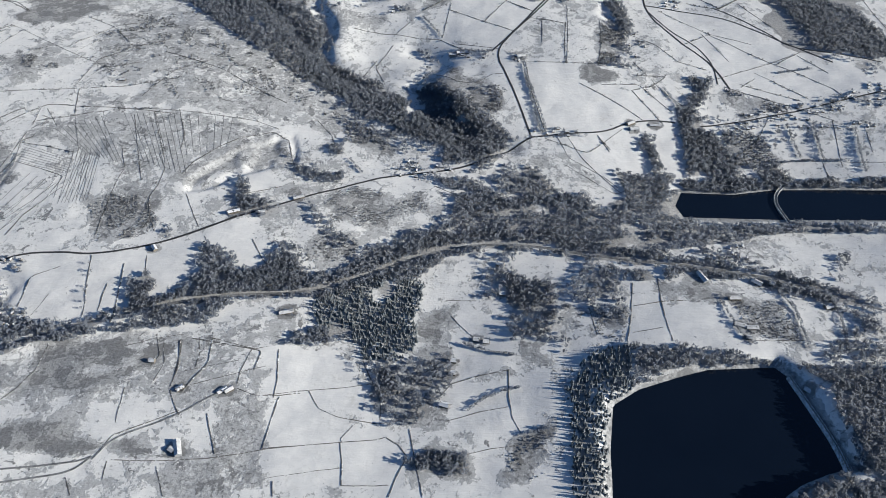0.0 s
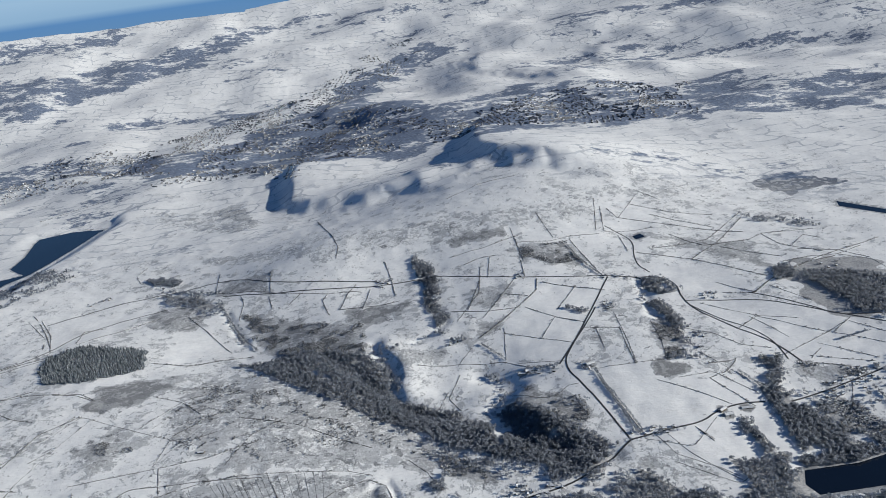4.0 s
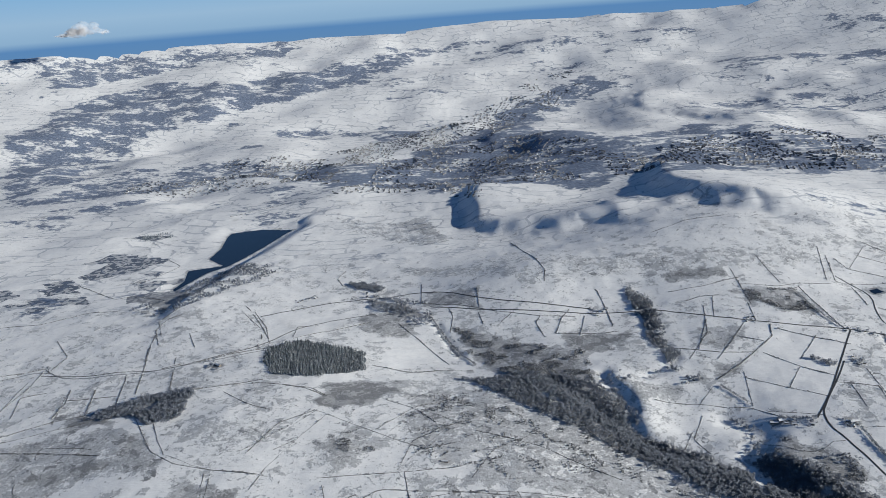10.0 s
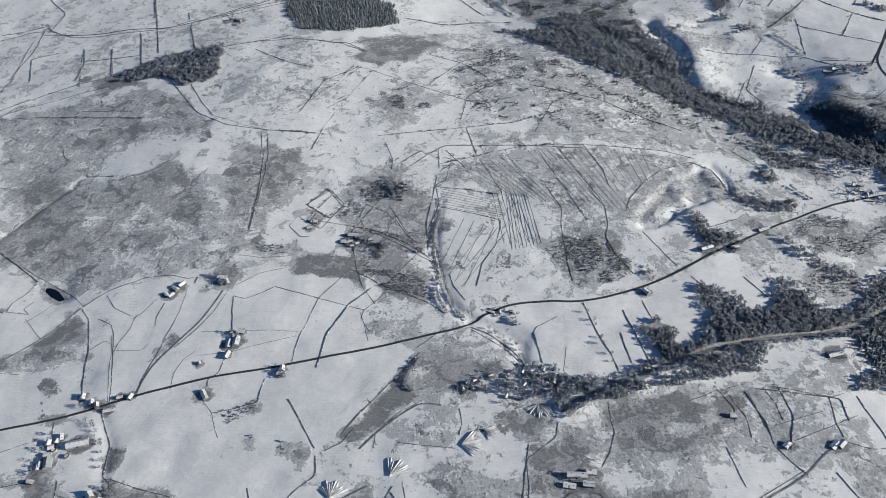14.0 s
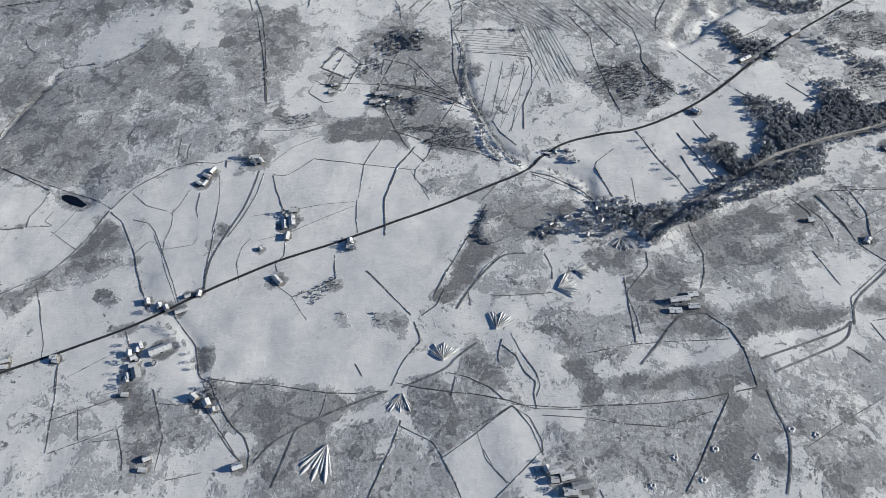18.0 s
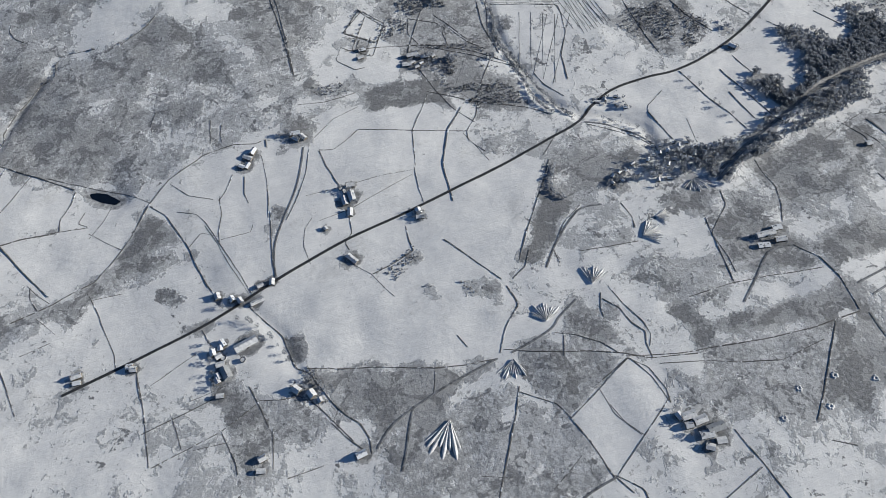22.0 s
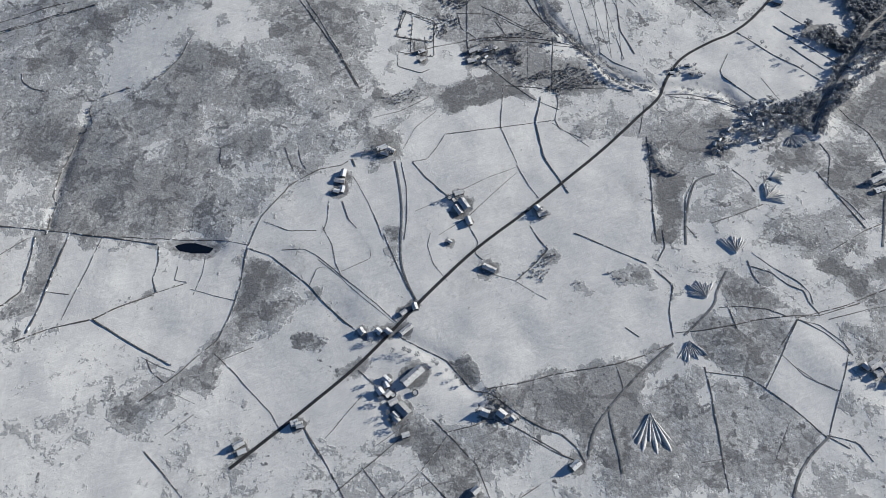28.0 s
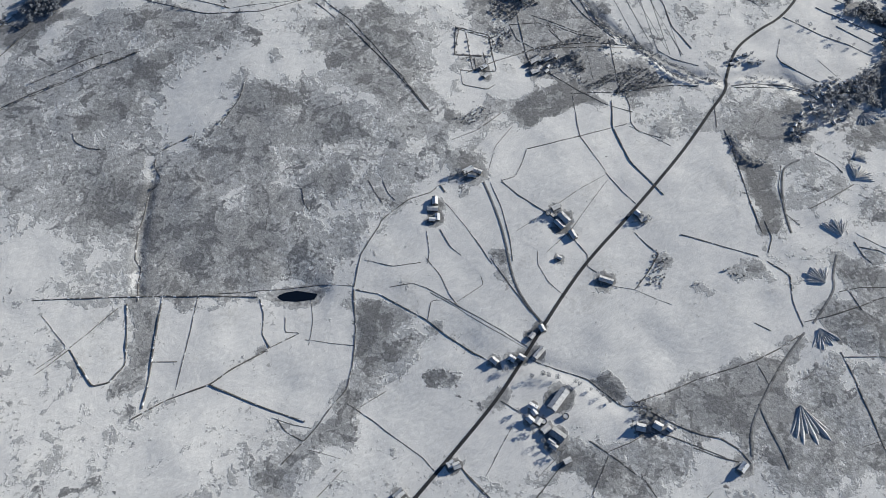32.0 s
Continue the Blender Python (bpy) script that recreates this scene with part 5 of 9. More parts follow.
patch("far", 0.8, 30, (-2588.4, 4333.7), (-1796.7, 4631.2), (-1277, 4754.5), (-1412, 4605.6), (-1887.8, 4397.1), (-2231.7, 4126.3), (-2365, 3844.6))
patch("far", 0.7, 30, (-840.6, 4661.5), (-390.6, 4780.7), (-193.2, 4770.9), (-327.9, 4663.8), (-705.4, 4526.3))
patch("far", 0.66, 30, (449, 4674.5), (753.7, 4600.9), (984.8, 4526), (724.3, 4478.3))
# wide cover over the left plain, colour standing in for haze
patch("far", 0.82, 40, (-2338.7, 3338.9), (-2017.6, 3741.1), (-1343.8, 4322.6), (-759.4, 4519.3), (-573.5, 4451.3), (-1004.8, 4034.3), (-1429, 3710), (-1741.7, 3342.6), (-1757.8, 2641.9), (-1807.8, 2384.3))
patch("far", 0.7, 30, (187.5, 2601.1), (523.8, 2751.7), (867.4, 2746.6), (781.4, 2537.6), (457.8, 2527.4), (188.1, 2417.4))
patch("far", 0.75, 30, (-1462.9, 2738.3), (-1279.6, 2796.9), (-1032.8, 2776.1), (-902.9, 2522.1), (-1175.1, 2575.7), (-1502.1, 2374.9), (-1742.3, 2352.4), (-1821.4, 2495), (-1603.6, 2689.6))
patch("far", 0.85, 30, (117.5, 2477.2), (508.5, 2551.9), (884, 2549.8), (1184.1, 2395.1), (1502.4, 2418.5), (1149.8, 1886.1), (815.8, 2001.1), (378.9, 2055.8), (147.4, 2009.6))
patch("far", 0.6, 30, (498.9, 3445.6), (986, 3419.7), (1390.4, 3215.8), (1785.6, 3074.4), (1775.3, 2843.8), (1339, 3107.6), (589, 2848.6))
patch("litter", 0.9, 8, (468.7, 1080), (550.1, 1066.9), (583.1, 1030.4), (481.3, 876.2), (431.3, 898.6), (425.6, 970.9))
patch("litter", 0.9, 8, (567.6, 1452.3), (687.9, 1483.1), (750.5, 1392.2), (619.1, 1356.7))
patch("litter", 0.9, 8, (444.3, 1067.6), (516, 1054.3), (479.5, 1007.2), (429.8, 1008.5))
wood("bare", 5, (-227.1, 525.4), (-199.8, 531), (-174.9, 528), (-153.2, 545), (-136.8, 544.7), (-147.5, 514.2), (-167.4, 502.1), (-197.9, 494.4), (-224.6, 487), (-233.7, 499.6))
wood("bare", 5, (-272.2, 524.1), (-262.5, 509.7), (-265.6, 488.7), (-277.8, 481.3), (-276.7, 502.1))
wood("bare", 4.6, (-579.6, 1462.4), (-519.3, 1442), (-510.8, 1399.9), (-561, 1426.8))
wood("bare", 4.6, (-83.5, 1306.1), (-59.7, 1246.5), (-57.4, 1166.6), (-75.1, 1148), (-55.5, 1069.7), (-74.3, 1046.2), (-87.7, 1148), (-80.3, 1205.8), (-95.2, 1278.5))
wood("bare", 4.6, (103, 1040.7), (150.1, 1023.1), (128.4, 1007.8))
wood("bare", 4.6, (426.5, 1058.9), (464.3, 1073.6), (446.3, 1032.2), (412.2, 1017.7))
wood("bare", 4.6, (238.4, 1096), (272.9, 1093.8), (281.5, 1037.2), (246, 1037.5), (230.5, 1070))
wood("bare", 4.6, (460.4, 1037.9), (512.3, 1020.8), (552.6, 985.8), (565, 910.3), (564, 873.7), (510.2, 872.2), (463, 898.5), (468.3, 938.2), (456.5, 978.7))
wood("bare", 4.6, (241.6, 1023.7), (245.2, 960.6), (246, 935.3), (232.6, 946.7), (220.7, 1015.5))
wood("bare", 4.6, (-209.2, 634), (-190.4, 621.9), (-174.3, 627.2), (-177.7, 610.1), (-198.3, 600.3))
wood("bare", 4.6, (-127.7, 717), (-112.9, 724.9), (-102.2, 703.5), (-116.9, 696.5))
wood("bare", 4.6, (-165.9, 699.9), (-145.3, 678.6), (-109.1, 670.3), (-101, 655), (-131.4, 655.6), (-149.6, 663.4))
wood("bare", 4.6, (-8.1, 666), (33.2, 661.8), (55.7, 643.9), (43.7, 638), (9.2, 648.2))
wood("bare", 4.6, (222.4, 732.6), (232.8, 720.2), (238.3, 681.2), (227.9, 681), (221.3, 709.9))
wood("bare", 4.6, (-287.3, 513.8), (-271.3, 521.1), (-261.3, 491.6), (-243.9, 480.9), (-213, 499), (-213.3, 527.8), (-204.3, 535.5), (-186.4, 521.1), (-145.2, 567.3), (-133.6, 559.5), (-127.7, 500.7), (-196.8, 492.3), (-236.8, 470.9), (-275.3, 469.5))
wood("bare", 4.6, (-58.6, 411.9), (-44.9, 418.6), (-34.3, 393.9), (-52.9, 380.4))
wood("bare", 4.6, (-28.1, 324.4), (-13.5, 329), (15.8, 329.3), (15.6, 310.8), (-9.6, 313.9), (-26, 317.8))
wood("bare", 4.6, (-32.8, 839), (1.5, 841.4), (32.6, 778.6), (62.4, 738.7), (73, 711.7), (30.1, 720.2), (-0.3, 756), (-25.9, 805.5))
wood("bare", 4.6, (-849.8, 951.9), (-797.3, 1002.8), (-723.2, 1019.4), (-717.1, 932.7), (-750.7, 922.4), (-797.5, 954.6), (-825.3, 946.7))


# ---- ground ----
def spread(lo, hi, step, far_lo, far_hi, grow):
    mid = list(np.arange(lo, hi + step, step))
    up, down, s = [mid[-1]], [mid[0]], step
    while up[-1] < far_hi:
        s *= grow
        up.append(up[-1] + s)
    s = step
    while down[-1] > far_lo:
        s *= grow
        down.append(down[-1] - s)
    return np.array(down[:0:-1] + mid + up[1:])


def mesh_of(name, verts, faces, material, smooth=False):
    """A mesh from arrays; faces all with the same number of corners."""
    verts, faces = np.asarray(verts, np.float32), np.asarray(faces, np.int32)
    me = bpy.data.meshes.new(name)
    me.vertices.add(len(verts))
    me.vertices.foreach_set("co", verts.ravel())
    me.loops.add(faces.size)
    me.loops.foreach_set("vertex_index", faces.ravel())
    me.polygons.add(len(faces))
    me.polygons.foreach_set("loop_start", np.arange(0, faces.size, faces.shape[1], dtype=np.int32))
    me.polygons.foreach_set("loop_total", np.full(len(faces), faces.shape[1], np.int32))
    me.update(calc_edges=True)
    me.polygons.foreach_set("use_smooth", np.full(len(faces), smooth, bool))
    me.materials.append(material)
    return me


GX = spread(-1000, 480, 3.0, -5300, 4950, 1.017)
GY = spread(190, 1240, 3.0, -1500, 5050, 1.015)
gx, gy = np.meshgrid(GX, GY)
gx, gy = gx.ravel(), gy.ravel()
gz = height(gx, gy)
nx, ny = len(GX), len(GY)
ii = (np.arange(ny - 1)[:, None] * nx + np.arange(nx - 1)[None]).ravel()
gr = np.hypot(gx - FAR_C[0], gy - FAR_C[1])
fr = gr[ii] < 4925 + 40 * vnoise(gx[ii], gy[ii], 300)
ii = ii[fr]
quads = np.stack([ii, ii + 1, ii + nx + 1, ii + nx], 1)
ground = tagged(new("ground", mesh_of("ground", np.stack([gx, gy, gz], 1), quads, M_GROUND, True)),
                "snow-covered farmland and moor with dead grass showing through", "ground", kind="structure")
fields = {"rough": 0.09 + 0.15 * vnoise(gx, gy, 130) + 0.12 * vnoise(gx, gy, 31), "litter": np.zeros(gx.shape),
          "far": 0.02 + 0.52 * sstep(vnoise(gx, gy, 300) * 0.6 + vnoise(gx * 1.3, gy * 2.2, 120) * 0.4, 0.5, 0.75)}
for kind, level, soft, pts in PATCHES:
    m = near(gx, gy, pts, soft * 2)
    wob = (vnoise(gx[m], gy[m], 14 if soft < 20 else 90) - 0.5) * soft * 2.2
    s = 1 - sstep(line_dist(gx[m], gy[m], pts, True) + wob, -soft, soft)
    fields[kind][m] = fields[kind][m] * (1 - s) + level * s
for level, pts in LAKES:
    m = near(gx, gy, pts, 10)
    s = line_dist(gx[m], gy[m], pts, True)
    fields["rough"][m] = np.maximum(fields["rough"][m], 0.62 * sstep(s, -6, -1) * (1 - sstep(s, 3, 8)))
for kind, gap, pts in WOODS:
    m = near(gx, gy, pts, 8)
    s = 1 - sstep(line_dist(gx[m], gy[m], pts, True) + (vnoise(gx[m], gy[m], 31) - 0.5) * 10, -5, 3)
    fields["litter"][m] = np.maximum(fields["litter"][m], s * (0.9 if gap < 6 else 0.62) * (0.6 + 0.5 * vnoise(gx[m], gy[m], 20)))
# zone: grows with distance and brings in the far patterns and painted haze blue
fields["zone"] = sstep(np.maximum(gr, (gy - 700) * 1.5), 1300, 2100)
fields["rough"] = np.maximum(fields["rough"] - 0.14 * fields["zone"], 0.02)
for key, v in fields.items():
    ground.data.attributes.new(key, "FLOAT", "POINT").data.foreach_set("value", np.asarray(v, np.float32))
for level, pts in LAKES:
    bm = bmesh.new()
    bm.faces.new([bm.verts.new((x, y, level)) for x, y in pts])
    bmesh.ops.triangulate(bm, faces=bm.faces)
    for f in bm.faces:
        if f.normal.z < 0:
            f.normal_flip()
    me = bpy.data.meshes.new("water")
    bm.to_mesh(me)
    me.materials.append(M_WATER)
    tagged(new("water", me), "dark unfrozen water of a reservoir among snow", "water", kind="structure")


# ---- roads and walls ----
def resample(pts, step, cut=0.25):
    """Points at even steps along a rounded line."""
    p = np.array(pts, float)
    for _ in range(2):
        if len(p) > 2:
            q = [p[0]]
            for u, v in zip(p[:-1], p[1:]):
                q += [u * (1 - cut) + v * cut, u * cut + v * (1 - cut)]
            p = np.array(q + [p[-1]])
    d = np.r_[0, np.cumsum(np.hypot(*np.diff(p, axis=0).T))]
    k = np.linspace(0, d[-1], max(2, int(d[-1] / step) + 1))
    return np.stack([np.interp(k, d, p[:, 0]), np.interp(k, d, p[:, 1])], 1)


def strip(c, prof):
    """A ribbon along the line c; prof gives, corner by corner across, sideways and up, as arrays along it."""
    t = np.gradient(c, axis=0)
    t /= np.maximum(np.hypot(t[:, 0], t[:, 1]), 1e-6)[:, None]
    side = np.stack([-t[:, 1], t[:, 0]], 1)
    cols = []
    for off, up in prof:
        q = c + side * np.reshape(off, (-1, 1))
        cols.append(np.column_stack([q, height(q[:, 0], q[:, 1]) + up]))
    v = np.stack(cols, 1).reshape(-1, 3)
    n, k = len(c), len(prof)
    i = (np.arange(n - 1)[:, None] * k + np.arange(k - 1)[None]).ravel()
    return v, np.stack([i, i + k, i + k + 1, i + 1], 1)


LOOKS = {"main": (M_ROAD, "dark wet asphalt road cleared of snow"), "lane": (M_ROAD, "narrow dark lane between snowy fields"),
         "valley": (M_LANE, "grey slushy main road along the wooded valley"), "track": (M_LANE, "snow-dusted farm track with wheel ruts")}


ROADS = []


def road(kind, width, *pts):
    ROADS.append((width, pts))
    c = resample(pts, 4)
    w = width / 2
    material, label = LOOKS[kind]
    one = np.ones(len(c))
    v, f = strip(c, [(-w * one, 0.05 * one), (-w * 0.9 * one, 0.28 * one), (0 * one, 0.34 * one), (w * 0.9 * one, 0.28 * one), (w * one, 0.05 * one)])
    tagged(new("road", mesh_of("road", v, f[:, ::-1], material)), label, "road", kind="structure")


road("main", 2.3, (-863.4, 433), (-819.5, 439.9), (-768.1, 448.7), (-736.5, 457.8), (-679.2, 475.8), (-643, 484.9), (-587.9, 492.6), (-530.7, 502.4), (-485.8, 512.8), (-465.1, 518.8), (-436.7, 524.9), (-423.5, 535.5), (-411.6, 541.9), (-393.8, 550.2), (-370.3, 552.6), (-326.1, 548.2), (-279.2, 561.5), (-240, 578.6), (-202.7, 601.1))
road("main", 2.2, (-247.6, 575.7), (-197.7, 603), (-134.6, 636), (-55.4, 670.5), (16.3, 677.9), (59.8, 704.7), (98.7, 732))
road("lane", 2.0, (98.7, 732), (92.3, 773.4), (80, 836.1), (66, 894), (93.6, 939.3), (126.8, 988.3), (149.7, 1028.5))
road("lane", 2.0, (98.7, 732), (136.9, 737.6), (181.4, 740.4), (209.7, 758.3), (236.5, 764.2), (265.2, 761.2))
road("valley", 3.2, (-366, 426.3), (-320.9, 453.2), (-264.1, 475.3), (-228.2, 489.2), (-179.8, 497.5), (-114.8, 501.8), (-75.6, 523.2), (-34.5, 547.8), (3.2, 564.3), (47.1, 570.1), (95.8, 564.7), (142.4, 549.3), (193.2, 537.1), (243.4, 527.1), (292.3, 515.7), (336.9, 496.2), (383.9, 468.3), (410.1, 449.7))
road("lane", 2.0, (571.4, 820.2), (519.1, 806.9), (457.3, 792), (401.5, 777.1), (346.9, 765.1), (293.1, 755.5))
road("lane", 1.6, (275.1, 996.5), (296.7, 937.6), (320, 911.7), (332.4, 867.7), (328.9, 829.1))
road("lane", 1.8, (362.8, 1001.2), (386.4, 976.9), (418.9, 934.5), (437.7, 901.4), (487.5, 884.2), (536.2, 865.4))
road("valley", 2.6, (-134.8, 498.7), (-198.3, 494.6), (-240.1, 482.9), (-281.5, 468.2), (-321.6, 454.1), (-357.5, 435.9))
road("lane", 2.2, (-418.2, 1310.7), (-312.3, 1264.5), (-180.8, 1234), (-68.8, 1225.5), (-8.1, 1189), (91.2, 1140.5), (199.9, 1116.8), (223.4, 1107.7), (286.8, 1088.7), (268.6, 997.5), (301.9, 915), (331.1, 867.9), (341.5, 819.8))
road("lane", 2.2, (194.7, 1114.1), (148.7, 1035.1), (99.1, 946.7), (62.5, 895.4))
road("lane", 2.0, (274, 1010.5), (365.3, 980.2), (417.8, 928.8), (477.5, 865.9))
road("lane", 1.8, (246.4, 1290.5), (276.9, 1235), (248.4, 1148.3), (260.4, 1111.9))
road("lane", 2.4, (-706.7, 1296.4), (-611.1, 1353.4), (-533.1, 1370.7), (-411.8, 1385.7), (-320.2, 1294.2), (-148.9, 1243.8))
road("lane", 1.8, (-997.7, 1112.6), (-915.8, 1095.2), (-867, 1099.6), (-791.5, 1094), (-734.2, 1130.9), (-674, 1166.5), (-625.5, 1252.5), (-511.6, 1297.6))
road("track", 1.5, (-653.4, 585.8), (-660.9, 565.9), (-672.2, 542.6), (-695.6, 507.5), (-701.7, 486.7), (-703.5, 471.3))
road("track", 1.5, (-429.8, 525.2), (-411.6, 514.3), (-400.3, 500.1), (-388.6, 485.6), (-390.7, 471.2))
road("track", 1.5, (-518.2, 402.5), (-503.5, 420.1), (-482.7, 437.2), (-471.2, 443.9), (-456.5, 439.8))
road("track", 1.5, (-578, 347.9), (-604.3, 344.4), (-623, 340.3), (-642.3, 335), (-659.5, 328.9), (-671.7, 317.6))
road("track", 1.5, (-641.2, 336.2), (-649.4, 321.8), (-655.2, 308), (-661.6, 297.5))
road("track", 1.5, (-510.4, 369.9), (-529.1, 360.7), (-533.3, 355.2), (-550, 350.9), (-567.5, 348.3))
road("track", 1.5, (-541.2, 246.8), (-558.6, 244.7), (-575.1, 239.1), (-585.6, 232))
road("track", 1.5, (-349.3, 353.7), (-366.9, 356), (-376.4, 349.8), (-387.6, 339.8), (-407.3, 324.5))
road("track", 1.5, (-335.9, 287.2), (-337.1, 271), (-335.7, 257.7), (-343.7, 237.4), (-354.5, 220.2))
road("track", 1.5, (-256.6, 320.8), (-247.6, 339.3), (-222, 352.7), (-203.1, 363.1), (-184.8, 379.6), (-168.9, 388.7))
road("track", 1.5, (-329.6, 309), (-292.5, 314.6), (-265.9, 318.7), (-257.4, 323.7))
road("track", 1.5, (-325.4, 298), (-289.3, 305.3), (-267.2, 310.1), (-257.4, 323.7))
road("track", 1.5, (-1083.5, 1099.7), (-1003, 1133.4), (-951.5, 1091.6), (-865.2, 1088.2), (-784.8, 1099.6), (-707.3, 1126.5), (-653.4, 1154.4))

WALL_SEED = [0]
WALLS = []


def field_wall(*pts, high=0.24, wide=0.28):
    """A dry-stone wall, its top uneven. Some calls trace the dark bank of a gully or stream."""
    WALL_SEED[0] += 37
    WALLS.append(pts)
    c = resample(pts, 2.4, 0.06)
    k = np.arange(len(c)) * 2.4 + WALL_SEED[0]
    c = c + 0.5 * np.stack([vnoise(k, k * 0, 9) - 0.5, vnoise(k, k * 0 + 77, 9) - 0.5], 1)
    h = high * (0.35 + 1.1 * vnoise(k, k * 0 + 33, 7))
    w = wide * (0.7 + 0.7 * vnoise(k, k * 0 + 55, 11))
    v, f = strip(c, [(-w * 1.25, -0.3 + 0 * h), (-w * 0.8, h), (w * 0.8, h * 0.97), (w * 1.25, -0.3 + 0 * h)])
    tagged(new("field_wall", mesh_of("field_wall", v, f[:, ::-1], M_WALL)), "weathered dry-stone field wall half buried in snow", "wall",
           group="dry-stone walls between the fields", kind="structure")


field_wall((-811.8, 433.2), (-810.9, 401.9), (-811.4, 380.7), (-812.6, 358.8))
field_wall((-757.7, 392.1), (-815.6, 382.8))
field_wall((-810.6, 357.9), (-763.7, 365.3), (-738.4, 375.7))
field_wall((-763.7, 365.3), (-759.2, 343.1), (-759.1, 333.1))
field_wall((-731.2, 355.1), (-737.6, 327.8))
field_wall((-730.2, 319.5), (-706.7, 319.4))
field_wall((-793, 387.8), (-790.5, 363))
field_wall((-783.3, 359.5), (-761.7, 356.6))
field_wall((-541.2, 247.9), (-528.8, 234.4), (-530, 221.3))
field_wall((-461.4, 247.9), (-456.6, 225.3), (-450.9, 187.2))
field_wall((-458.5, 221.1), (-502.6, 208.1))
field_wall((-1078.1, 1122), (-1004.2, 1138.3), (-984.7, 1116.1), high=0.49, wide=0.48)
field_wall((-805.5, 1100.7), (-774.9, 1111.8), high=0.49, wide=0.48)
field_wall((-859.2, 1196.6), (-811, 1017.8), high=0.49, wide=0.48)
field_wall((-796.9, 1136.8), (-789.8, 1112.4), high=0.49, wide=0.48)
field_wall((-783.4, 1090.5), (-762.2, 1017.4), high=0.49, wide=0.48)
field_wall((-852.8, 1085.8), (-824.4, 983.7), high=0.49, wide=0.48)
field_wall((-881.2, 1045.9), (-860.2, 967.3), high=0.49, wide=0.48)
field_wall((-984.7, 913.1), (-937.6, 942.3), (-902.4, 957.1), (-822.3, 977.4), high=0.36, wide=0.36)
field_wall((-977.3, 895.7), (-885.5, 883.8), (-792.3, 861.1), high=0.36, wide=0.36)
field_wall((-1001.4, 1131.3), (-994.8, 1058.9), (-1000.3, 1007.1), (-999.2, 946.3), high=0.49, wide=0.48)
field_wall((-774.6, 934.9), (-726.9, 858.5), (-688.8, 829.7), (-638.1, 814.9), (-576.5, 804.7), high=0.36, wide=0.36)
field_wall((-768.6, 1006.4), (-694.1, 1019.3), (-635.3, 1036.2), high=0.49, wide=0.48)
field_wall((-607.2, 844.2), (-583.7, 909.2), (-544.7, 942.5), high=0.36, wide=0.36)
field_wall((-721.4, 1315.4), (-686.5, 1251.7), (-663.6, 1181.3), high=0.49, wide=0.48)
field_wall((-858.2, 1237.1), (-881.4, 1289.7), (-865.3, 1340.5), high=0.49, wide=0.48)
field_wall((-808, 1231.4), (-780.5, 1175.1), high=0.49, wide=0.48)
field_wall((-922.9, 1056.3), (-907.9, 1008), (-905.9, 966.8), high=0.49, wide=0.48)
field_wall((-956.6, 1051.8), (-990, 1040.7), (-971.1, 981.2), high=0.49, wide=0.48)
field_wall((-909.3, 1019), (-835.1, 1018.8), high=0.49, wide=0.48)
field_wall((-680.3, 1000.8), (-638.3, 960.8), (-602, 943.1), high=0.36, wide=0.36)
field_wall((-905.1, 473.8), (-894.4, 428.6))
field_wall((-410.7, 221.1), (-397.9, 212.7))
field_wall((-960.9, 666.3), (-961.7, 635.7))
field_wall((-987.3, 664.4), (-960.9, 666.3))
field_wall((-645.7, 809.4), (-642.7, 786.7), high=0.36, wide=0.36)
field_wall((-451, 772), (-451, 741.9))
field_wall((-578.3, 814), (-587.7, 779.8), high=0.36, wide=0.36)
field_wall((-419.5, 807.3), (-411.4, 761.3), high=0.36, wide=0.36)
field_wall((131.5, 687.4), (179, 641), (219, 665.8), (231.6, 684.3))
field_wall((114.2, 730.5), (157.8, 704.6), (201.4, 746.1))
field_wall((472.8, 744.8), (466.3, 701.6))
field_wall((382.2, 698.8), (473.3, 684))
field_wall((-679.7, 1194.3), (-684.7, 1216.5), high=0.49, wide=0.48)
field_wall((-730.6, 1321.4), (-746.5, 1347.1), high=0.49, wide=0.48)
field_wall((-868.2, 1296.7), (-847.6, 1306), high=0.49, wide=0.48)
field_wall((-481.2, 746.8), (-444.9, 776.4), (-364.9, 772.7), (-298.3, 765.4), high=0.36, wide=0.36)
field_wall((-978.2, 898), (-966.6, 914.6), high=0.36, wide=0.36)
field_wall((-1042.5, 1249.6), (-987.3, 1175.8), (-993, 1111.5), high=0.49, wide=0.48)
field_wall((-866.7, 1235.5), (-861.9, 1205.6), high=0.49, wide=0.48)
field_wall((-576.4, 850.7), (-556.5, 870.6), high=0.36, wide=0.36)
field_wall((-737.6, 1308.8), (-694, 1244.3), high=0.49, wide=0.48)
field_wall((-674.7, 1024), (-629.7, 1023.8), (-572.1, 1006.3), (-539.6, 982.8), high=0.49, wide=0.48)
field_wall((-451.7, 747.2), (-411.6, 758), (-391.2, 765.8))
field_wall((127.6, 732.7), (136.5, 698.6), (169.5, 669), (182.9, 651.6))
field_wall((172.4, 736), (184, 712.3))
field_wall((368, 695.3), (375.5, 695.3))
field_wall((441, 682.8), (450.5, 679.5))
field_wall((410.2, 688.4), (409.7, 669.2))
field_wall((-490.8, 752.6), (-470.9, 768.6), (-466.6, 766.7), high=0.36, wide=0.36)
field_wall((-443.5, 756.5), (-436.6, 753.5))
field_wall((173.4, 734.3), (182.4, 709.5), high=0.49, wide=0.34)
field_wall((-872.7, 892), (-848.9, 887.1), (-820.2, 879.8), (-806.5, 875.4), high=0.36, wide=0.36)
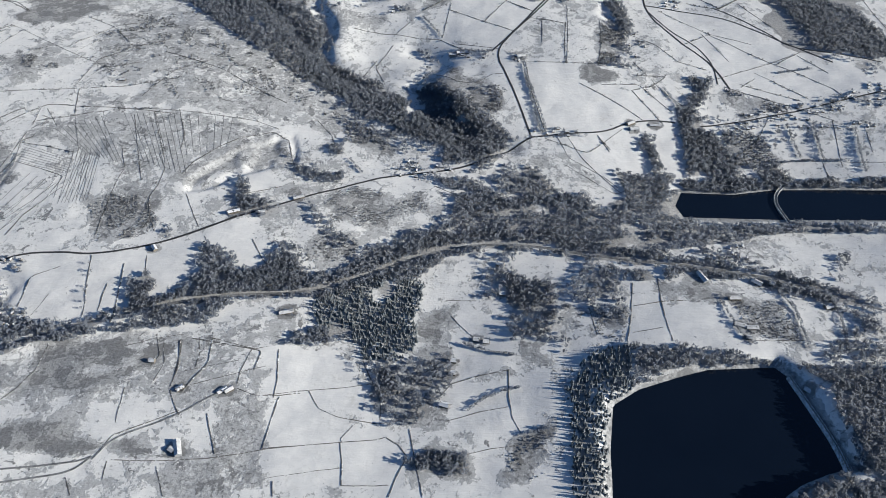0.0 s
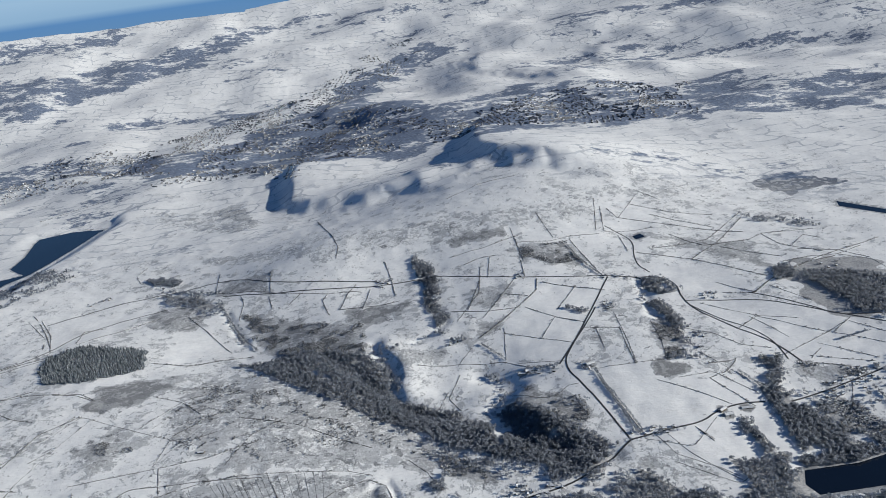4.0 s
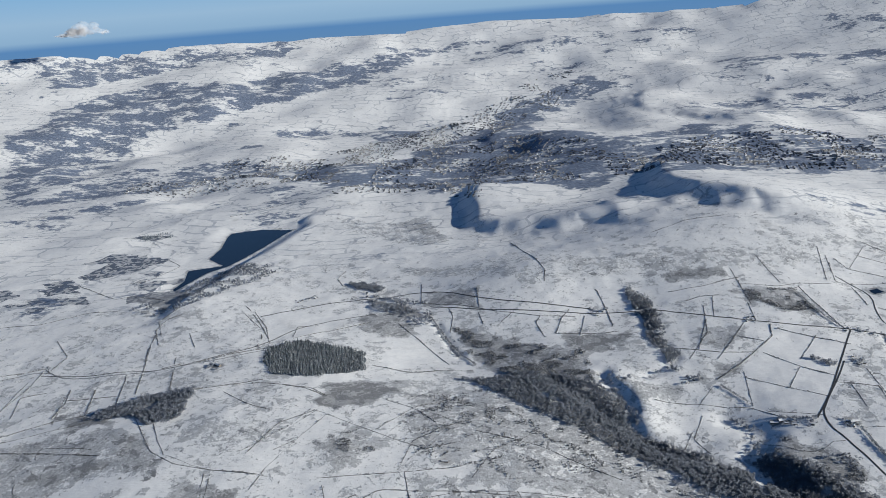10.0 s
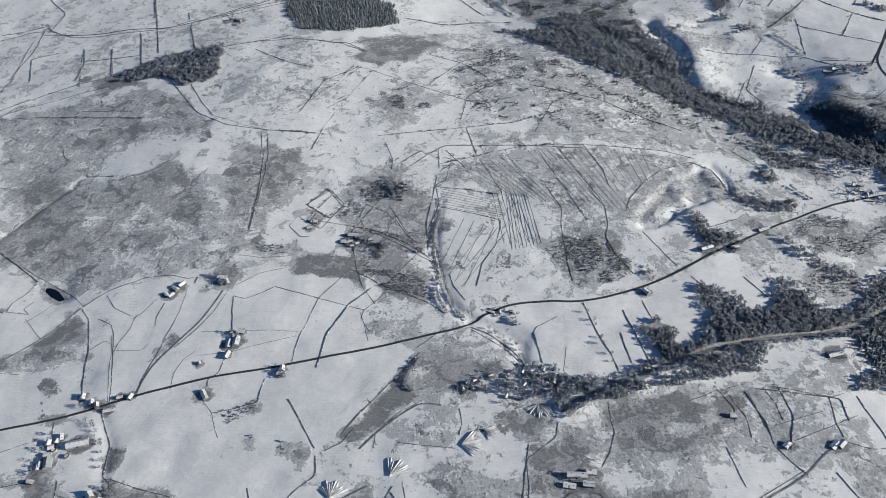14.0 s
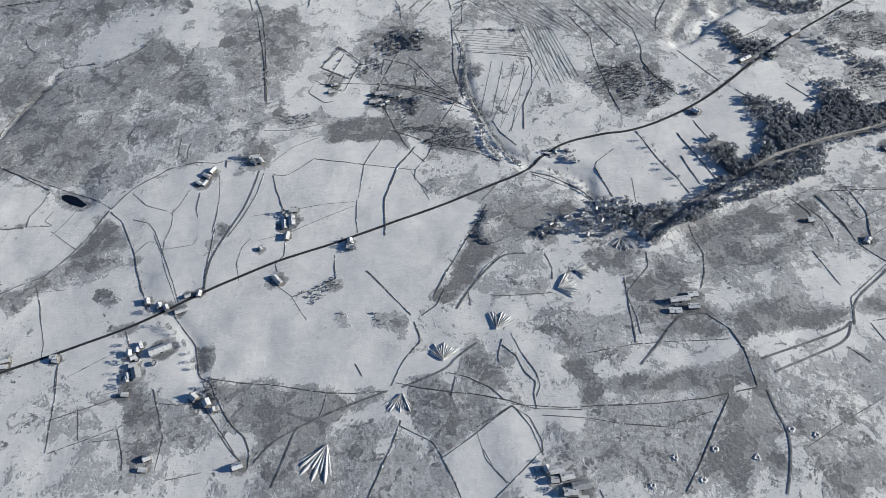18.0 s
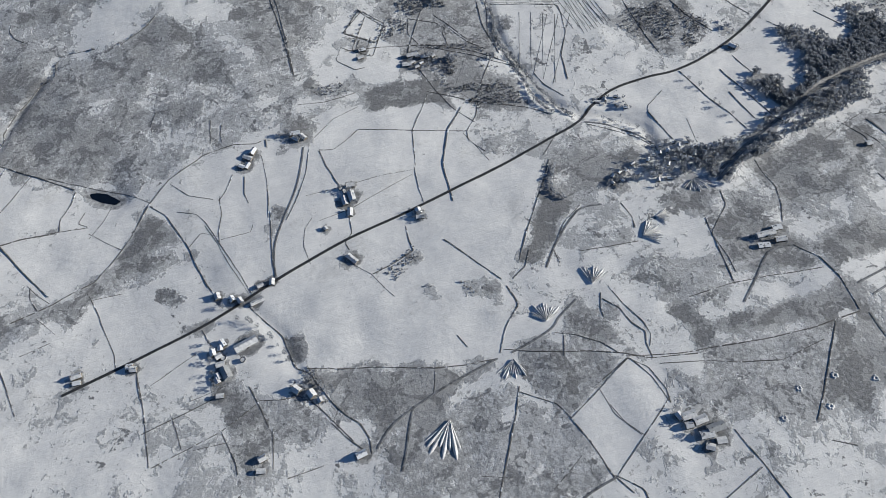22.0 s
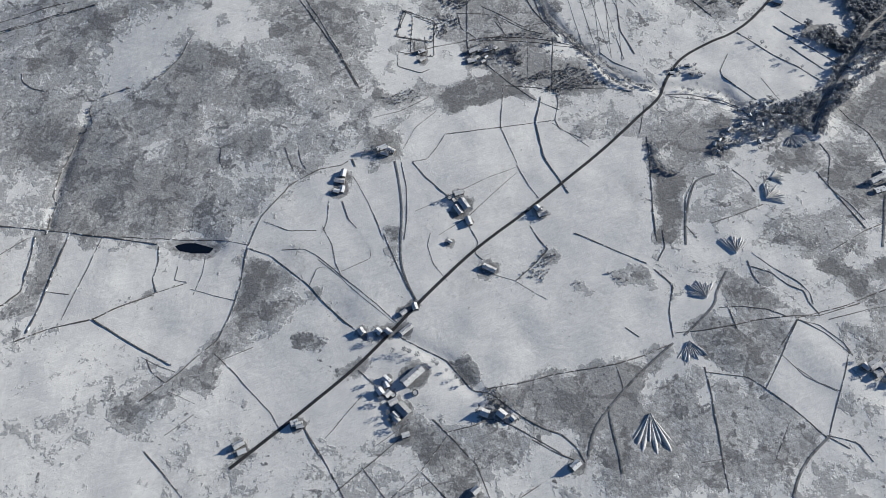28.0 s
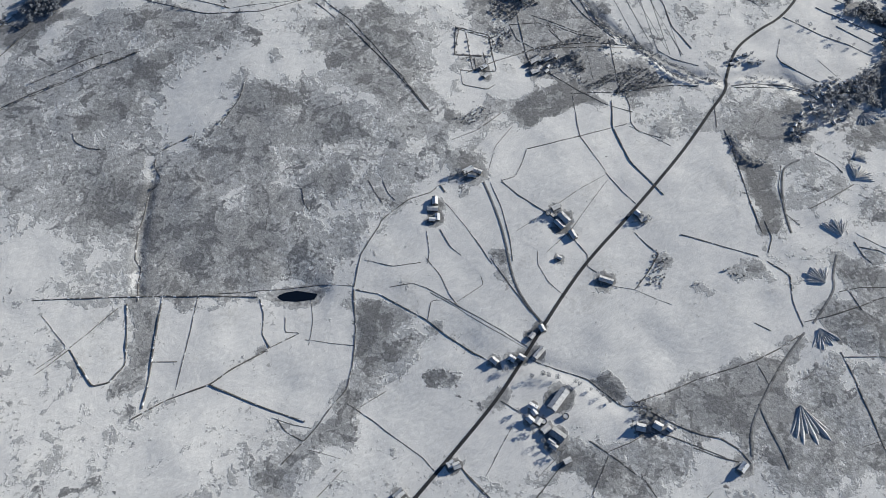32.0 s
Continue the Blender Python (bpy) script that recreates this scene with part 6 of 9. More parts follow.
field_wall((-740.6, 778.7), (-748.9, 770.8), (-755.7, 766.7), high=0.36, wide=0.36)
field_wall((-871.2, 825.4), (-873.7, 817), (-868.9, 804.9), (-861.4, 797.2), high=0.36, wide=0.36)
field_wall((-831.2, 768.7), (-812.7, 765.6), (-801.4, 762.5), high=0.36, wide=0.36)
field_wall((-834.2, 764.2), (-838.7, 758.4), (-839.8, 746.8))
field_wall((-762.9, 671.6), (-768.9, 660.6), (-769.6, 651.7))
field_wall((-719.8, 644.5), (-722.7, 630.6), (-724.1, 622))
field_wall((-712, 635.9), (-715.4, 625.7), (-715.3, 617.1))
field_wall((-566.4, 718.7), (-558.2, 704.6), (-548.1, 690.7), (-563, 676.7), (-587.1, 696.1), (-566.4, 718.7))
field_wall((-593.5, 681.1), (-602, 669), (-588.9, 652.2), (-580.6, 651.9))
field_wall((-593.5, 681.1), (-583.7, 671.9), (-575.6, 683.8))
field_wall((-565.2, 684.6), (-572.6, 671.2))
field_wall((-538.1, 665.1), (-513.9, 650.5), (-490.4, 633.3), (-472.2, 617.2), (-452.1, 603.2))
field_wall((-503.2, 690), (-494.5, 672.5), (-485.3, 651.7), (-457.5, 643.1))
field_wall((-502.9, 667.8), (-504.1, 645.7))
field_wall((-469.9, 627.8), (-503.4, 583.6))
field_wall((-502.5, 579.4), (-509.7, 566.1), (-522.8, 553), (-525.1, 543), (-516.7, 526.6))
field_wall((-539.5, 602.8), (-564.4, 569.8))
field_wall((-564.4, 569.8), (-545.6, 562.3), (-522.8, 553))
field_wall((-605.7, 587.4), (-619.3, 579.5), (-631.2, 574), (-641.8, 578))
field_wall((-564.4, 569.8), (-570.1, 549), (-574.2, 532.9))
field_wall((-575.6, 531.1), (-578.8, 511.5), (-580.1, 496.2))
field_wall((-649.6, 582), (-658, 560.8), (-672.4, 536.2), (-684.1, 520.2))
field_wall((-694.2, 533.7), (-699.2, 507.2), (-703.5, 481.2))
field_wall((-706, 575.8), (-709.6, 560.3), (-708.2, 549))
field_wall((-714.2, 581.2), (-723.7, 567.3), (-730.8, 560.3))
field_wall((-691.5, 553.4), (-696.7, 528.2))
field_wall((-445.6, 592.3), (-442.7, 577.3), (-432.9, 558.3))
field_wall((-429.5, 522.3), (-402.1, 498), (-391.1, 483.1))
field_wall((-452.7, 525.6), (-475.8, 504))
field_wall((-471.7, 445.8), (-489.2, 435.3), (-506.8, 416.1), (-507.6, 403))
field_wall((-443.1, 435.4), (-441.2, 420.1), (-444.5, 410.3))
field_wall((-490.3, 406.8), (-471.8, 402.5), (-447.9, 398.4))
field_wall((-369.8, 417.1), (-372.9, 403.6), (-397, 383.6), (-397, 363.3), (-399, 347.5))
field_wall((-859.7, 639), (-832.6, 620.1), (-801.1, 599.5), (-782.5, 580.6))
field_wall((-833.9, 593.6), (-840.6, 583.9), (-832.9, 576.9), (-846.9, 579.7), (-863, 582.5))
field_wall((-833.6, 570.6), (-822.4, 557.2), (-810.2, 544.2))
field_wall((-763.7, 563.4), (-749.6, 554.6), (-744.6, 545.2), (-738.8, 524.5), (-733.1, 502.9), (-727.6, 482), (-722.6, 461.2))
field_wall((-764.1, 592.1), (-752.1, 575.2), (-734.4, 564.1))
field_wall((-729, 565), (-731, 545.4), (-736.4, 528.5), (-737.9, 518.2))
field_wall((-839.8, 513.4), (-835.1, 497.6), (-830.3, 474), (-825.6, 451.4), (-825.6, 439.3))
field_wall((-882.7, 538.4), (-875.8, 525.9), (-867.5, 515.1))
field_wall((-881, 534.6), (-881.2, 524.7), (-876.2, 511.3))
field_wall((-811.5, 431.9), (-812.3, 423.3), (-811.9, 408.8))
field_wall((-763.2, 447.8), (-759.5, 432.7), (-757.6, 425.5))
field_wall((-523.4, 421.7), (-531.6, 409.1), (-543.8, 403.2))
field_wall((-600.5, 478.8), (-601.9, 464.1), (-601.4, 454.4), (-618.9, 449.4), (-636, 445.8))
field_wall((-597, 374.3), (-593.5, 363.7))
field_wall((-637.6, 505.5), (-639.9, 488.5), (-647.5, 481.7), (-646.1, 473.4))
field_wall((-619.7, 354.8), (-623.3, 345.3), (-626.8, 338.3))
field_wall((-735.5, 377.8), (-721.8, 372.5), (-709.1, 370.4), (-700.2, 359.8), (-693.2, 345.9), (-684.5, 328))
field_wall((-740, 390), (-735.8, 371.4), (-733.5, 356.7))
field_wall((-536.1, 351.6), (-522.7, 344.2), (-509.2, 331.6), (-503.5, 322.1))
field_wall((-492.6, 368.1), (-498.2, 357.6), (-499.3, 349.6))
field_wall((-530.3, 347.1), (-536.3, 332.7))
field_wall((-499.1, 315.3), (-524, 303.4), (-550.7, 290.8))
field_wall((-499.1, 315.3), (-490, 304.8), (-486.5, 286.8), (-488.8, 277.2))
field_wall((-487.2, 281.2), (-508.2, 267.5), (-538.9, 248.3))
field_wall((-541.2, 246.8), (-535.7, 234.7))
field_wall((-573.8, 319.6), (-554.8, 303.5), (-550.7, 290.8))
field_wall((-695, 344.9), (-687.5, 330.9), (-679.6, 318.9))
field_wall((-587.1, 696.9), (-563.8, 717), (-548, 695.6), (-561.6, 676.8), (-573.5, 686.7), (-587.1, 696.9))
field_wall((-526.6, 693.5), (-504.5, 680.3), (-499.2, 671), (-504.7, 650.4), (-526.9, 660.4), (-532.2, 676.7), (-526.6, 693.5))
field_wall((-498.5, 674.6), (-486.4, 649.4), (-473.7, 633.7))
field_wall((-536.6, 633.5), (-531.3, 602.9), (-525.1, 580.7), (-513.1, 560))
field_wall((-439.1, 341.9), (-407.3, 340.9), (-384.4, 337.5), (-344.1, 328.7))
field_wall((-497.8, 314.4), (-490.8, 298.2), (-489.1, 283.7), (-488.7, 278.9))
field_wall((-499.4, 315.6), (-514.1, 310.1), (-526.5, 305.9))
field_wall((-481.6, 304.1), (-454.1, 295), (-434.4, 286.2), (-407.7, 277.5), (-375.7, 280.6))
field_wall((-485.3, 371), (-483.2, 355.7), (-476.7, 335.3), (-476.7, 325.6), (-481.5, 318.1))
# dark bank of the moor gully, added as a wall line
field_wall((-846, 742.6), (-852.5, 743.3), (-858.7, 736.8), (-867.5, 727.5), (-877.3, 718.6), (-886.8, 707.4), (-890.8, 701), (-890.8, 692.2), (-899, 683), (-906.7, 669.7), high=0.34, wide=0.34)
field_wall((-639, 775.9), (-638.3, 746.9), (-638.3, 714.6), (-640.3, 684.5), (-641.8, 667.4), high=0.34, wide=0.34)
field_wall((-510.1, 701.8), (-524.4, 680.1), (-537.4, 660.2), (-540.9, 652.1), high=0.34, wide=0.34)
field_wall((-538.5, 605.7), (-506.5, 582), (-465.7, 558), (-452.9, 544.4), high=0.34, wide=0.34)
field_wall((-564.4, 569.8), (-584.7, 578.1), (-605.7, 587.4), high=0.34, wide=0.34)
field_wall((-642.4, 577.1), (-641, 559.7), (-636.7, 535.7), (-635.1, 523.4), high=0.34, wide=0.34)
field_wall((-784.1, 579.5), (-763.5, 597.7), (-751.1, 602.4), (-738.5, 607.3), (-734.2, 610.5), (-721.6, 610.7), (-706.4, 610.7), (-689.9, 604.3), (-680.8, 605.8), (-682.1, 597.8), high=0.34, wide=0.34)
field_wall((-473.2, 498.3), (-488.4, 476.5), (-502.4, 458.6), (-519.1, 437.4), (-533.3, 416.5), high=0.34, wide=0.34)
field_wall((-839.4, 617.2), (-843.7, 605.9), (-854, 592.8), (-855.6, 581.8), high=0.34, wide=0.34)
field_wall((-784.8, 578.3), (-789.1, 572.9), (-796.7, 561.2), (-807.6, 546.7), (-820.1, 533.5), (-833.5, 521.9), (-850.2, 518.1), (-865, 513.3), (-876.2, 511.3), (-895.7, 507.9), high=0.34, wide=0.34)
field_wall((-784.3, 579.1), (-772.7, 564.2), (-766.8, 545.2), (-761.1, 526.7), (-758.2, 508), (-753.4, 485.3), (-748.6, 470.9), high=0.34, wide=0.34)
# stream: the shadow of its banks drawn in as a dark wall line
field_wall((-727.3, 454.2), (-719.7, 438.3), (-710, 420.5), (-708.9, 408.2), (-707.1, 392.1), (-699.2, 384.4), (-695, 372.1), (-690.9, 360.1), (-684, 346.1), (-677.2, 337.8), (-674.2, 325.1), (-676.1, 315.1), high=0.34, wide=0.34)
field_wall((-700.2, 389.1), (-679.3, 380.3), (-653.4, 371.6), (-635.9, 364), (-618.3, 356.3), (-597.9, 351.3), (-579.7, 348.2), high=0.34, wide=0.34)
field_wall((-575, 351), (-563.1, 368.7), (-549.1, 380.9), (-549, 389.4), (-550.4, 399.1), high=0.34, wide=0.34)
field_wall((-577.8, 455), (-569.4, 439.9), (-559.7, 420.7), (-551.9, 406), high=0.34, wide=0.34)
field_wall((-571.4, 352.6), (-554.7, 343.7), (-536.9, 335.7), (-517.6, 328.8), (-500.4, 319.9), (-484.3, 309.7), (-456.1, 301.6), high=0.34, wide=0.34)
field_wall((-493.9, 363.2), (-486.9, 351.9), (-484.7, 338.8), (-478.9, 329.1), (-482.6, 320.8), (-483.7, 310.3), high=0.34, wide=0.34)
field_wall((-550.7, 290.8), (-546.4, 273.8), (-543.5, 253.7), (-542.1, 246), high=0.34, wide=0.34)
field_wall((-572.3, 323.5), (-582.1, 306.4), (-594.3, 287.3), (-604.2, 272.4), (-615.4, 254.2), high=0.34, wide=0.34)
field_wall((-590.9, 675.9), (-562.5, 671), (-521.8, 658.8), (-488.5, 638.6), (-461.7, 612.5), high=0.34, wide=0.34)
field_wall((-499.1, 316.8), (-466, 305.5), (-444.3, 301.8), (-412.4, 295), (-376.2, 290.3), (-359.9, 290.6), (-341.6, 290.1), high=0.34, wide=0.34)
field_wall((-349.7, 352.8), (-340.1, 337.5), (-337.5, 316.7), (-340.9, 291.6), high=0.34, wide=0.34)
field_wall((-393, 398.6), (-399.6, 368.3), (-404.5, 342.1), high=0.34, wide=0.34)
field_wall((-360.3, 289.8), (-379.6, 268.7), (-396.6, 249.8), (-410.8, 235), high=0.34, wide=0.34)
field_wall((-755.7, 766.7), (-772.1, 759.8), (-778.4, 757.4), high=0.22, wide=0.26)
field_wall((-796.2, 678.5), (-799.3, 666), (-806.4, 658.7), high=0.13, wide=0.2)
field_wall((-806.8, 629.7), (-811.3, 618.3), high=0.13, wide=0.2)
field_wall((-488.1, 640.1), (-516.8, 599.2), (-508.6, 586.9), high=0.13, wide=0.2)
field_wall((-663.9, 537.6), (-637.3, 534.9), (-601.5, 533.1), (-576.6, 529.8), high=0.13, wide=0.2)
field_wall((-660.5, 509.3), (-633.2, 511.6), (-580, 525.5), high=0.13, wide=0.2)
field_wall((-600.2, 611), (-623.3, 605.3), (-643.1, 591.8), high=0.13, wide=0.2)
field_wall((-688.1, 590.6), (-689, 573.2), (-691.5, 553.4), high=0.13, wide=0.2)
field_wall((-526.2, 551.6), (-520.2, 529.3), (-517.6, 515.4), high=0.13, wide=0.2)
field_wall((-810.5, 595.7), (-820.8, 578.6), (-834, 565.3), high=0.13, wide=0.2)
field_wall((-745.2, 540.9), (-739, 520.2), (-733.6, 494.7), (-725.2, 464.3), high=0.13, wide=0.2)
field_wall((-735.5, 522.1), (-712.7, 520.2), (-709.5, 526.8), high=0.13, wide=0.2)
field_wall((-737.6, 526.5), (-749.1, 535), (-761.6, 524.3), high=0.13, wide=0.2)
field_wall((-837, 506.4), (-814.7, 503.7), high=0.13, wide=0.2)
field_wall((-877.2, 504.4), (-864.8, 485.6), high=0.13, wide=0.2)
field_wall((-890.1, 475.9), (-868.6, 479.2), high=0.13, wide=0.2)
field_wall((-803.6, 417.1), (-770.2, 429.6), high=0.13, wide=0.2)
field_wall((-779.3, 395.5), (-754.8, 396.9), high=0.13, wide=0.2)
field_wall((-651.7, 465.9), (-637, 445.9), (-630.6, 428.8), (-627.1, 420.8), high=0.13, wide=0.2)
field_wall((-664.1, 515), (-672.9, 506), (-677.3, 491), (-676.6, 472.4), high=0.13, wide=0.2)
field_wall((-525.5, 302), (-524.3, 284.1), (-515.1, 265), high=0.13, wide=0.2)
field_wall((-616.8, 276.9), (-599.7, 269.2), high=0.13, wide=0.2)
field_wall((-553.4, 267.4), (-578.2, 254), high=0.13, wide=0.2)
field_wall((-524.4, 290.6), (-520.5, 276), (-513.6, 264.4), high=0.13, wide=0.2)
field_wall((-329.4, 245.2), (-301.8, 254.8), (-265.2, 266.8), high=0.13, wide=0.2)
field_wall((-1249.4, 1336.9), (-1188.2, 1342.3), (-1123.8, 1342.4), (-1056.3, 1381.9), (-992.4, 1384.2), high=0.49, wide=0.48)
field_wall((-845.1, 1192.3), (-873.8, 1253.7), (-867.8, 1294.7), (-845.5, 1310.5), high=0.49, wide=0.48)
field_wall((-722.6, 1307.7), (-696.2, 1257.5), (-667.5, 1193.6), high=0.49, wide=0.48)
field_wall((-842.1, 1128.9), (-858.8, 1185.8), high=0.49, wide=0.48)
field_wall((-757, 1113), (-711.5, 1137.7), (-664, 1158.7), high=0.49, wide=0.48)
field_wall((-1160.4, 1559.1), (-1032.7, 1454.6), (-1004.1, 1467.3), (-935.3, 1434.3), high=0.49, wide=0.48)
field_wall((-596.8, 1537.5), (-606.1, 1485.4), (-589.8, 1447), high=0.49, wide=0.48)
field_wall((-266.5, 1646.3), (-232.5, 1484.5), (-216, 1382.6), (-220.5, 1338.9), high=0.49, wide=0.48)
field_wall((-467, 1252.1), (-431.9, 1199.5), (-408.6, 1159.2), (-379.8, 1109.6), high=0.49, wide=0.48)
field_wall((-628.3, 1193.6), (-582, 1221.5), (-513.7, 1262.2), high=0.49, wide=0.48)
field_wall((-629.8, 1198.4), (-632.7, 1246.1), (-599.2, 1250.3), high=0.49, wide=0.48)
field_wall((-438.7, 1420.1), (-433.8, 1328.5), high=0.49, wide=0.48)
field_wall((-337.4, 1349.6), (-333.7, 1280.4), high=0.49, wide=0.48)
field_wall((-433.8, 1328.5), (-361.8, 1296.3), (-302, 1258.3), (-236.3, 1231.3), (-181.8, 1225.4), high=0.49, wide=0.48)
field_wall((-381.3, 1214.4), (-377.2, 1262.4), (-385.5, 1294), high=0.49, wide=0.48)
field_wall((-327.8, 1226.8), (-335.6, 1267.8), high=0.49, wide=0.48)
field_wall((-300.3, 1225.3), (-281, 1250.2), high=0.49, wide=0.48)
field_wall((-234.8, 1166.6), (-245.2, 1214.8), (-236.3, 1231.3), high=0.49, wide=0.48)
field_wall((-601.1, 1013.3), (-562.8, 1006.2), (-537.9, 983.2), high=0.49, wide=0.48)
field_wall((-457.8, 975.3), (-420.4, 952.1), (-389.5, 911.5), high=0.36, wide=0.36)
field_wall((-339.6, 891.3), (-268.6, 861.2), (-181, 801.9), high=0.36, wide=0.36)
field_wall((-137.1, 1299.9), (-130.8, 1238.3), (-128.3, 1188.6), high=0.49, wide=0.48)
field_wall((-217.4, 1175.9), (-204.4, 1219.9), (-188.7, 1248.1), high=0.49, wide=0.48)
field_wall((-182, 1164.7), (-167.2, 1225.8), high=0.49, wide=0.48)
field_wall((-217.4, 1175.9), (-146.8, 1165.2), (-122.7, 1167.8), high=0.49, wide=0.48)
field_wall((-9.3, 1231.2), (15.3, 1239.6), (45.2, 1238.1), high=0.49, wide=0.48)
field_wall((33.1, 1232.7), (19.7, 1171.8), high=0.49, wide=0.48)
field_wall((80.3, 1207.7), (74.4, 1149), high=0.49, wide=0.48)
field_wall((5.6, 1166.8), (-26.6, 1080), high=0.49, wide=0.48)
field_wall((56.5, 1148.9), (21.7, 1093.2), (-9.6, 1048.6), high=0.49, wide=0.48)
field_wall((-59.5, 1091.7), (0.9, 1064.7), (42.1, 1062), high=0.49, wide=0.48)
field_wall((36.7, 1106.8), (65.5, 1089.4), high=0.49, wide=0.48)
field_wall((96.2, 1124.2), (134.1, 1097.2), (175.9, 1074.4), high=0.49, wide=0.48)
field_wall((140.6, 1099), (95.2, 1035.1), high=0.49, wide=0.48)
field_wall((54.1, 1058.4), (90.8, 1013.5), (122.9, 987.6), high=0.49, wide=0.48)
field_wall((86.9, 1014.5), (55.8, 965.5), high=0.36, wide=0.36)
field_wall((11.7, 998.5), (50.4, 970.6), (92.3, 939.3), high=0.36, wide=0.36)
field_wall((13.9, 1012.8), (1.5, 937.2), high=0.36, wide=0.36)
field_wall((-61.3, 948.5), (-36.5, 981.7), high=0.36, wide=0.36)
field_wall((-113.5, 962.4), (-60.9, 952.1), (-2, 934.8), (24.2, 909.6), high=0.36, wide=0.36)
field_wall((161.9, 960.4), (154.2, 904.5), (150.7, 863.6), high=0.36, wide=0.36)
field_wall((131.6, 964.9), (126.5, 910.6), high=0.36, wide=0.36)
field_wall((114.1, 973.9), (161, 957), high=0.36, wide=0.36)
field_wall((-81.1, 901.1), (-98.4, 869.4), high=0.36, wide=0.36)
field_wall((-61.7, 930.2), (-82.2, 889.3), (-70.7, 858.2), high=0.36, wide=0.36)
field_wall((275.4, 1320), (343.2, 1278.4), (406.9, 1234.5), (455.7, 1209.9), high=0.49, wide=0.48)
field_wall((480.8, 1269.1), (394.1, 1176.9), (336.6, 1135.3), high=0.49, wide=0.48)
field_wall((337.7, 1232.6), (374, 1173.8), (451.3, 1177), (478.1, 1194.4), (563.7, 1186.3), high=0.49, wide=0.48)
field_wall((263.8, 1180.2), (333.1, 1138.3), (370.7, 1094.5), (411.7, 1041.3), high=0.49, wide=0.48)
field_wall((493.6, 1069.7), (568.4, 1091.9), (628.4, 1112.4), high=0.49, wide=0.48)
field_wall((497.4, 1114.3), (547, 1085.9), (572.6, 1047.3), high=0.49, wide=0.48)
field_wall((478.1, 1194.4), (484.3, 1145.1), (524.2, 1091), high=0.49, wide=0.48)
field_wall((340.3, 938.3), (387, 886), (434, 844.2), (462.3, 815.4), (471, 790.8), high=0.36, wide=0.36)
field_wall((344.7, 937.3), (303.9, 911), high=0.36, wide=0.36)
field_wall((407.8, 866.2), (444.5, 889.9), high=0.36, wide=0.36)
field_wall((439.7, 883.8), (465.6, 844.9), high=0.36, wide=0.36)
field_wall((335.6, 824.3), (404, 788), (444.4, 759.7), high=0.36, wide=0.36)
field_wall((355.7, 823.6), (376.5, 839.5), high=0.36, wide=0.36)
field_wall((207.5, 967.3), (201.3, 910.4), (190, 860.9), high=0.36, wide=0.36)
field_wall((163.5, 824.7), (196.4, 796.8), (227.4, 764.7), high=0.36, wide=0.36)
field_wall((234.1, 842.8), (270.5, 842.9), (248.3, 823), (223.6, 814), high=0.36, wide=0.36)
field_wall((223.6, 814), (243.1, 773.3), (251.2, 756), high=0.36, wide=0.36)
field_wall((-492, 1095.5), (-433.6, 1077.5), (-395.7, 1085.2), (-347.3, 1083.7), high=0.67, wide=0.65)
field_wall((90.2, 1138.4), (81.7, 1103.1), (62.4, 1081.7), (36.8, 1054.8), (12.2, 1028.7), (-24, 1000), high=0.67, wide=0.65)
field_wall((369.3, 996.9), (414.3, 1031.8), (482.1, 1064.3), (530.7, 1068.8), high=0.67, wide=0.65)
field_wall((-1070, 1544.2), (-1027.3, 1556.3), (-1010.5, 1574.5), (-983.8, 1671.7), (-1024.5, 1715.9), high=0.38, wide=0.44)
field_wall((-984, 2036.3), (-936, 2083.2), (-860.9, 2159), high=0.38, wide=0.44)
field_wall((-0.9, 1521.5), (71.8, 1562.5), (144.4, 1558), high=0.38, wide=0.44)
field_wall((-564.3, 905.5), (-542.7, 942.3), (-459.8, 887.2), (-399.5, 852.2), high=0.22, wide=0.26)
field_wall((-461.4, 893.8), (-420.4, 952.1), (-375.5, 978.1), high=0.22, wide=0.26)
field_wall((-425.2, 821.7), (-415.6, 867), (-382, 899.9), (-343.9, 920), high=0.22, wide=0.26)
field_wall((-399.5, 852.2), (-356.1, 868), high=0.22, wide=0.26)
field_wall((-344.8, 795.5), (-320.6, 850.2), (-277.2, 881.9), high=0.22, wide=0.26)
field_wall((-443.6, 768.9), (-423.8, 739.6))
field_wall((-445, 722.4), (-438, 750), (-403.9, 760.6), (-362.6, 770.8), (-319.2, 773.1), (-255, 766.6), (-210.3, 760.9), (-182.3, 747.7))
field_wall((-457.7, 714.4), (-425, 706.7), (-392.4, 697.7))
field_wall((-344.5, 761.1), (-310.1, 652.6))
field_wall((-324.1, 767.3), (-291.6, 680.1))
field_wall((-297, 773.3), (-281.9, 728.6), (-280.6, 707))
field_wall((-516.5, 798.5), (-436.2, 806.8), (-367.2, 814.6), (-313, 834.8))
field_wall((-208.9, 632.3), (-164.2, 648.2))
field_wall((-260.1, 633), (-245.5, 600.6), (-238.7, 587.4))
field_wall((-142, 770.4), (-123.8, 743), (-114.4, 712.6))
field_wall((135.2, 743.5), (150.9, 696.8), (175.1, 657.4), (185.5, 642.6))
field_wall((442.7, 760.8), (428.5, 683.2))
field_wall((366.8, 696.3), (399.3, 699.4))
field_wall((411, 693.1), (408.5, 667.6))
field_wall((345.7, 749.2), (351.4, 714.9))
field_wall((-278.8, 547.6), (-274.5, 523.5))
field_wall((-354.6, 532.9), (-374, 521.7), (-377, 515.1))
field_wall((-229.3, 572.7), (-221.2, 557.5), (-226.4, 542.6), (-220.9, 530))
field_wall((-252.5, 387.7), (-250.5, 365.1), (-249.4, 353.5))
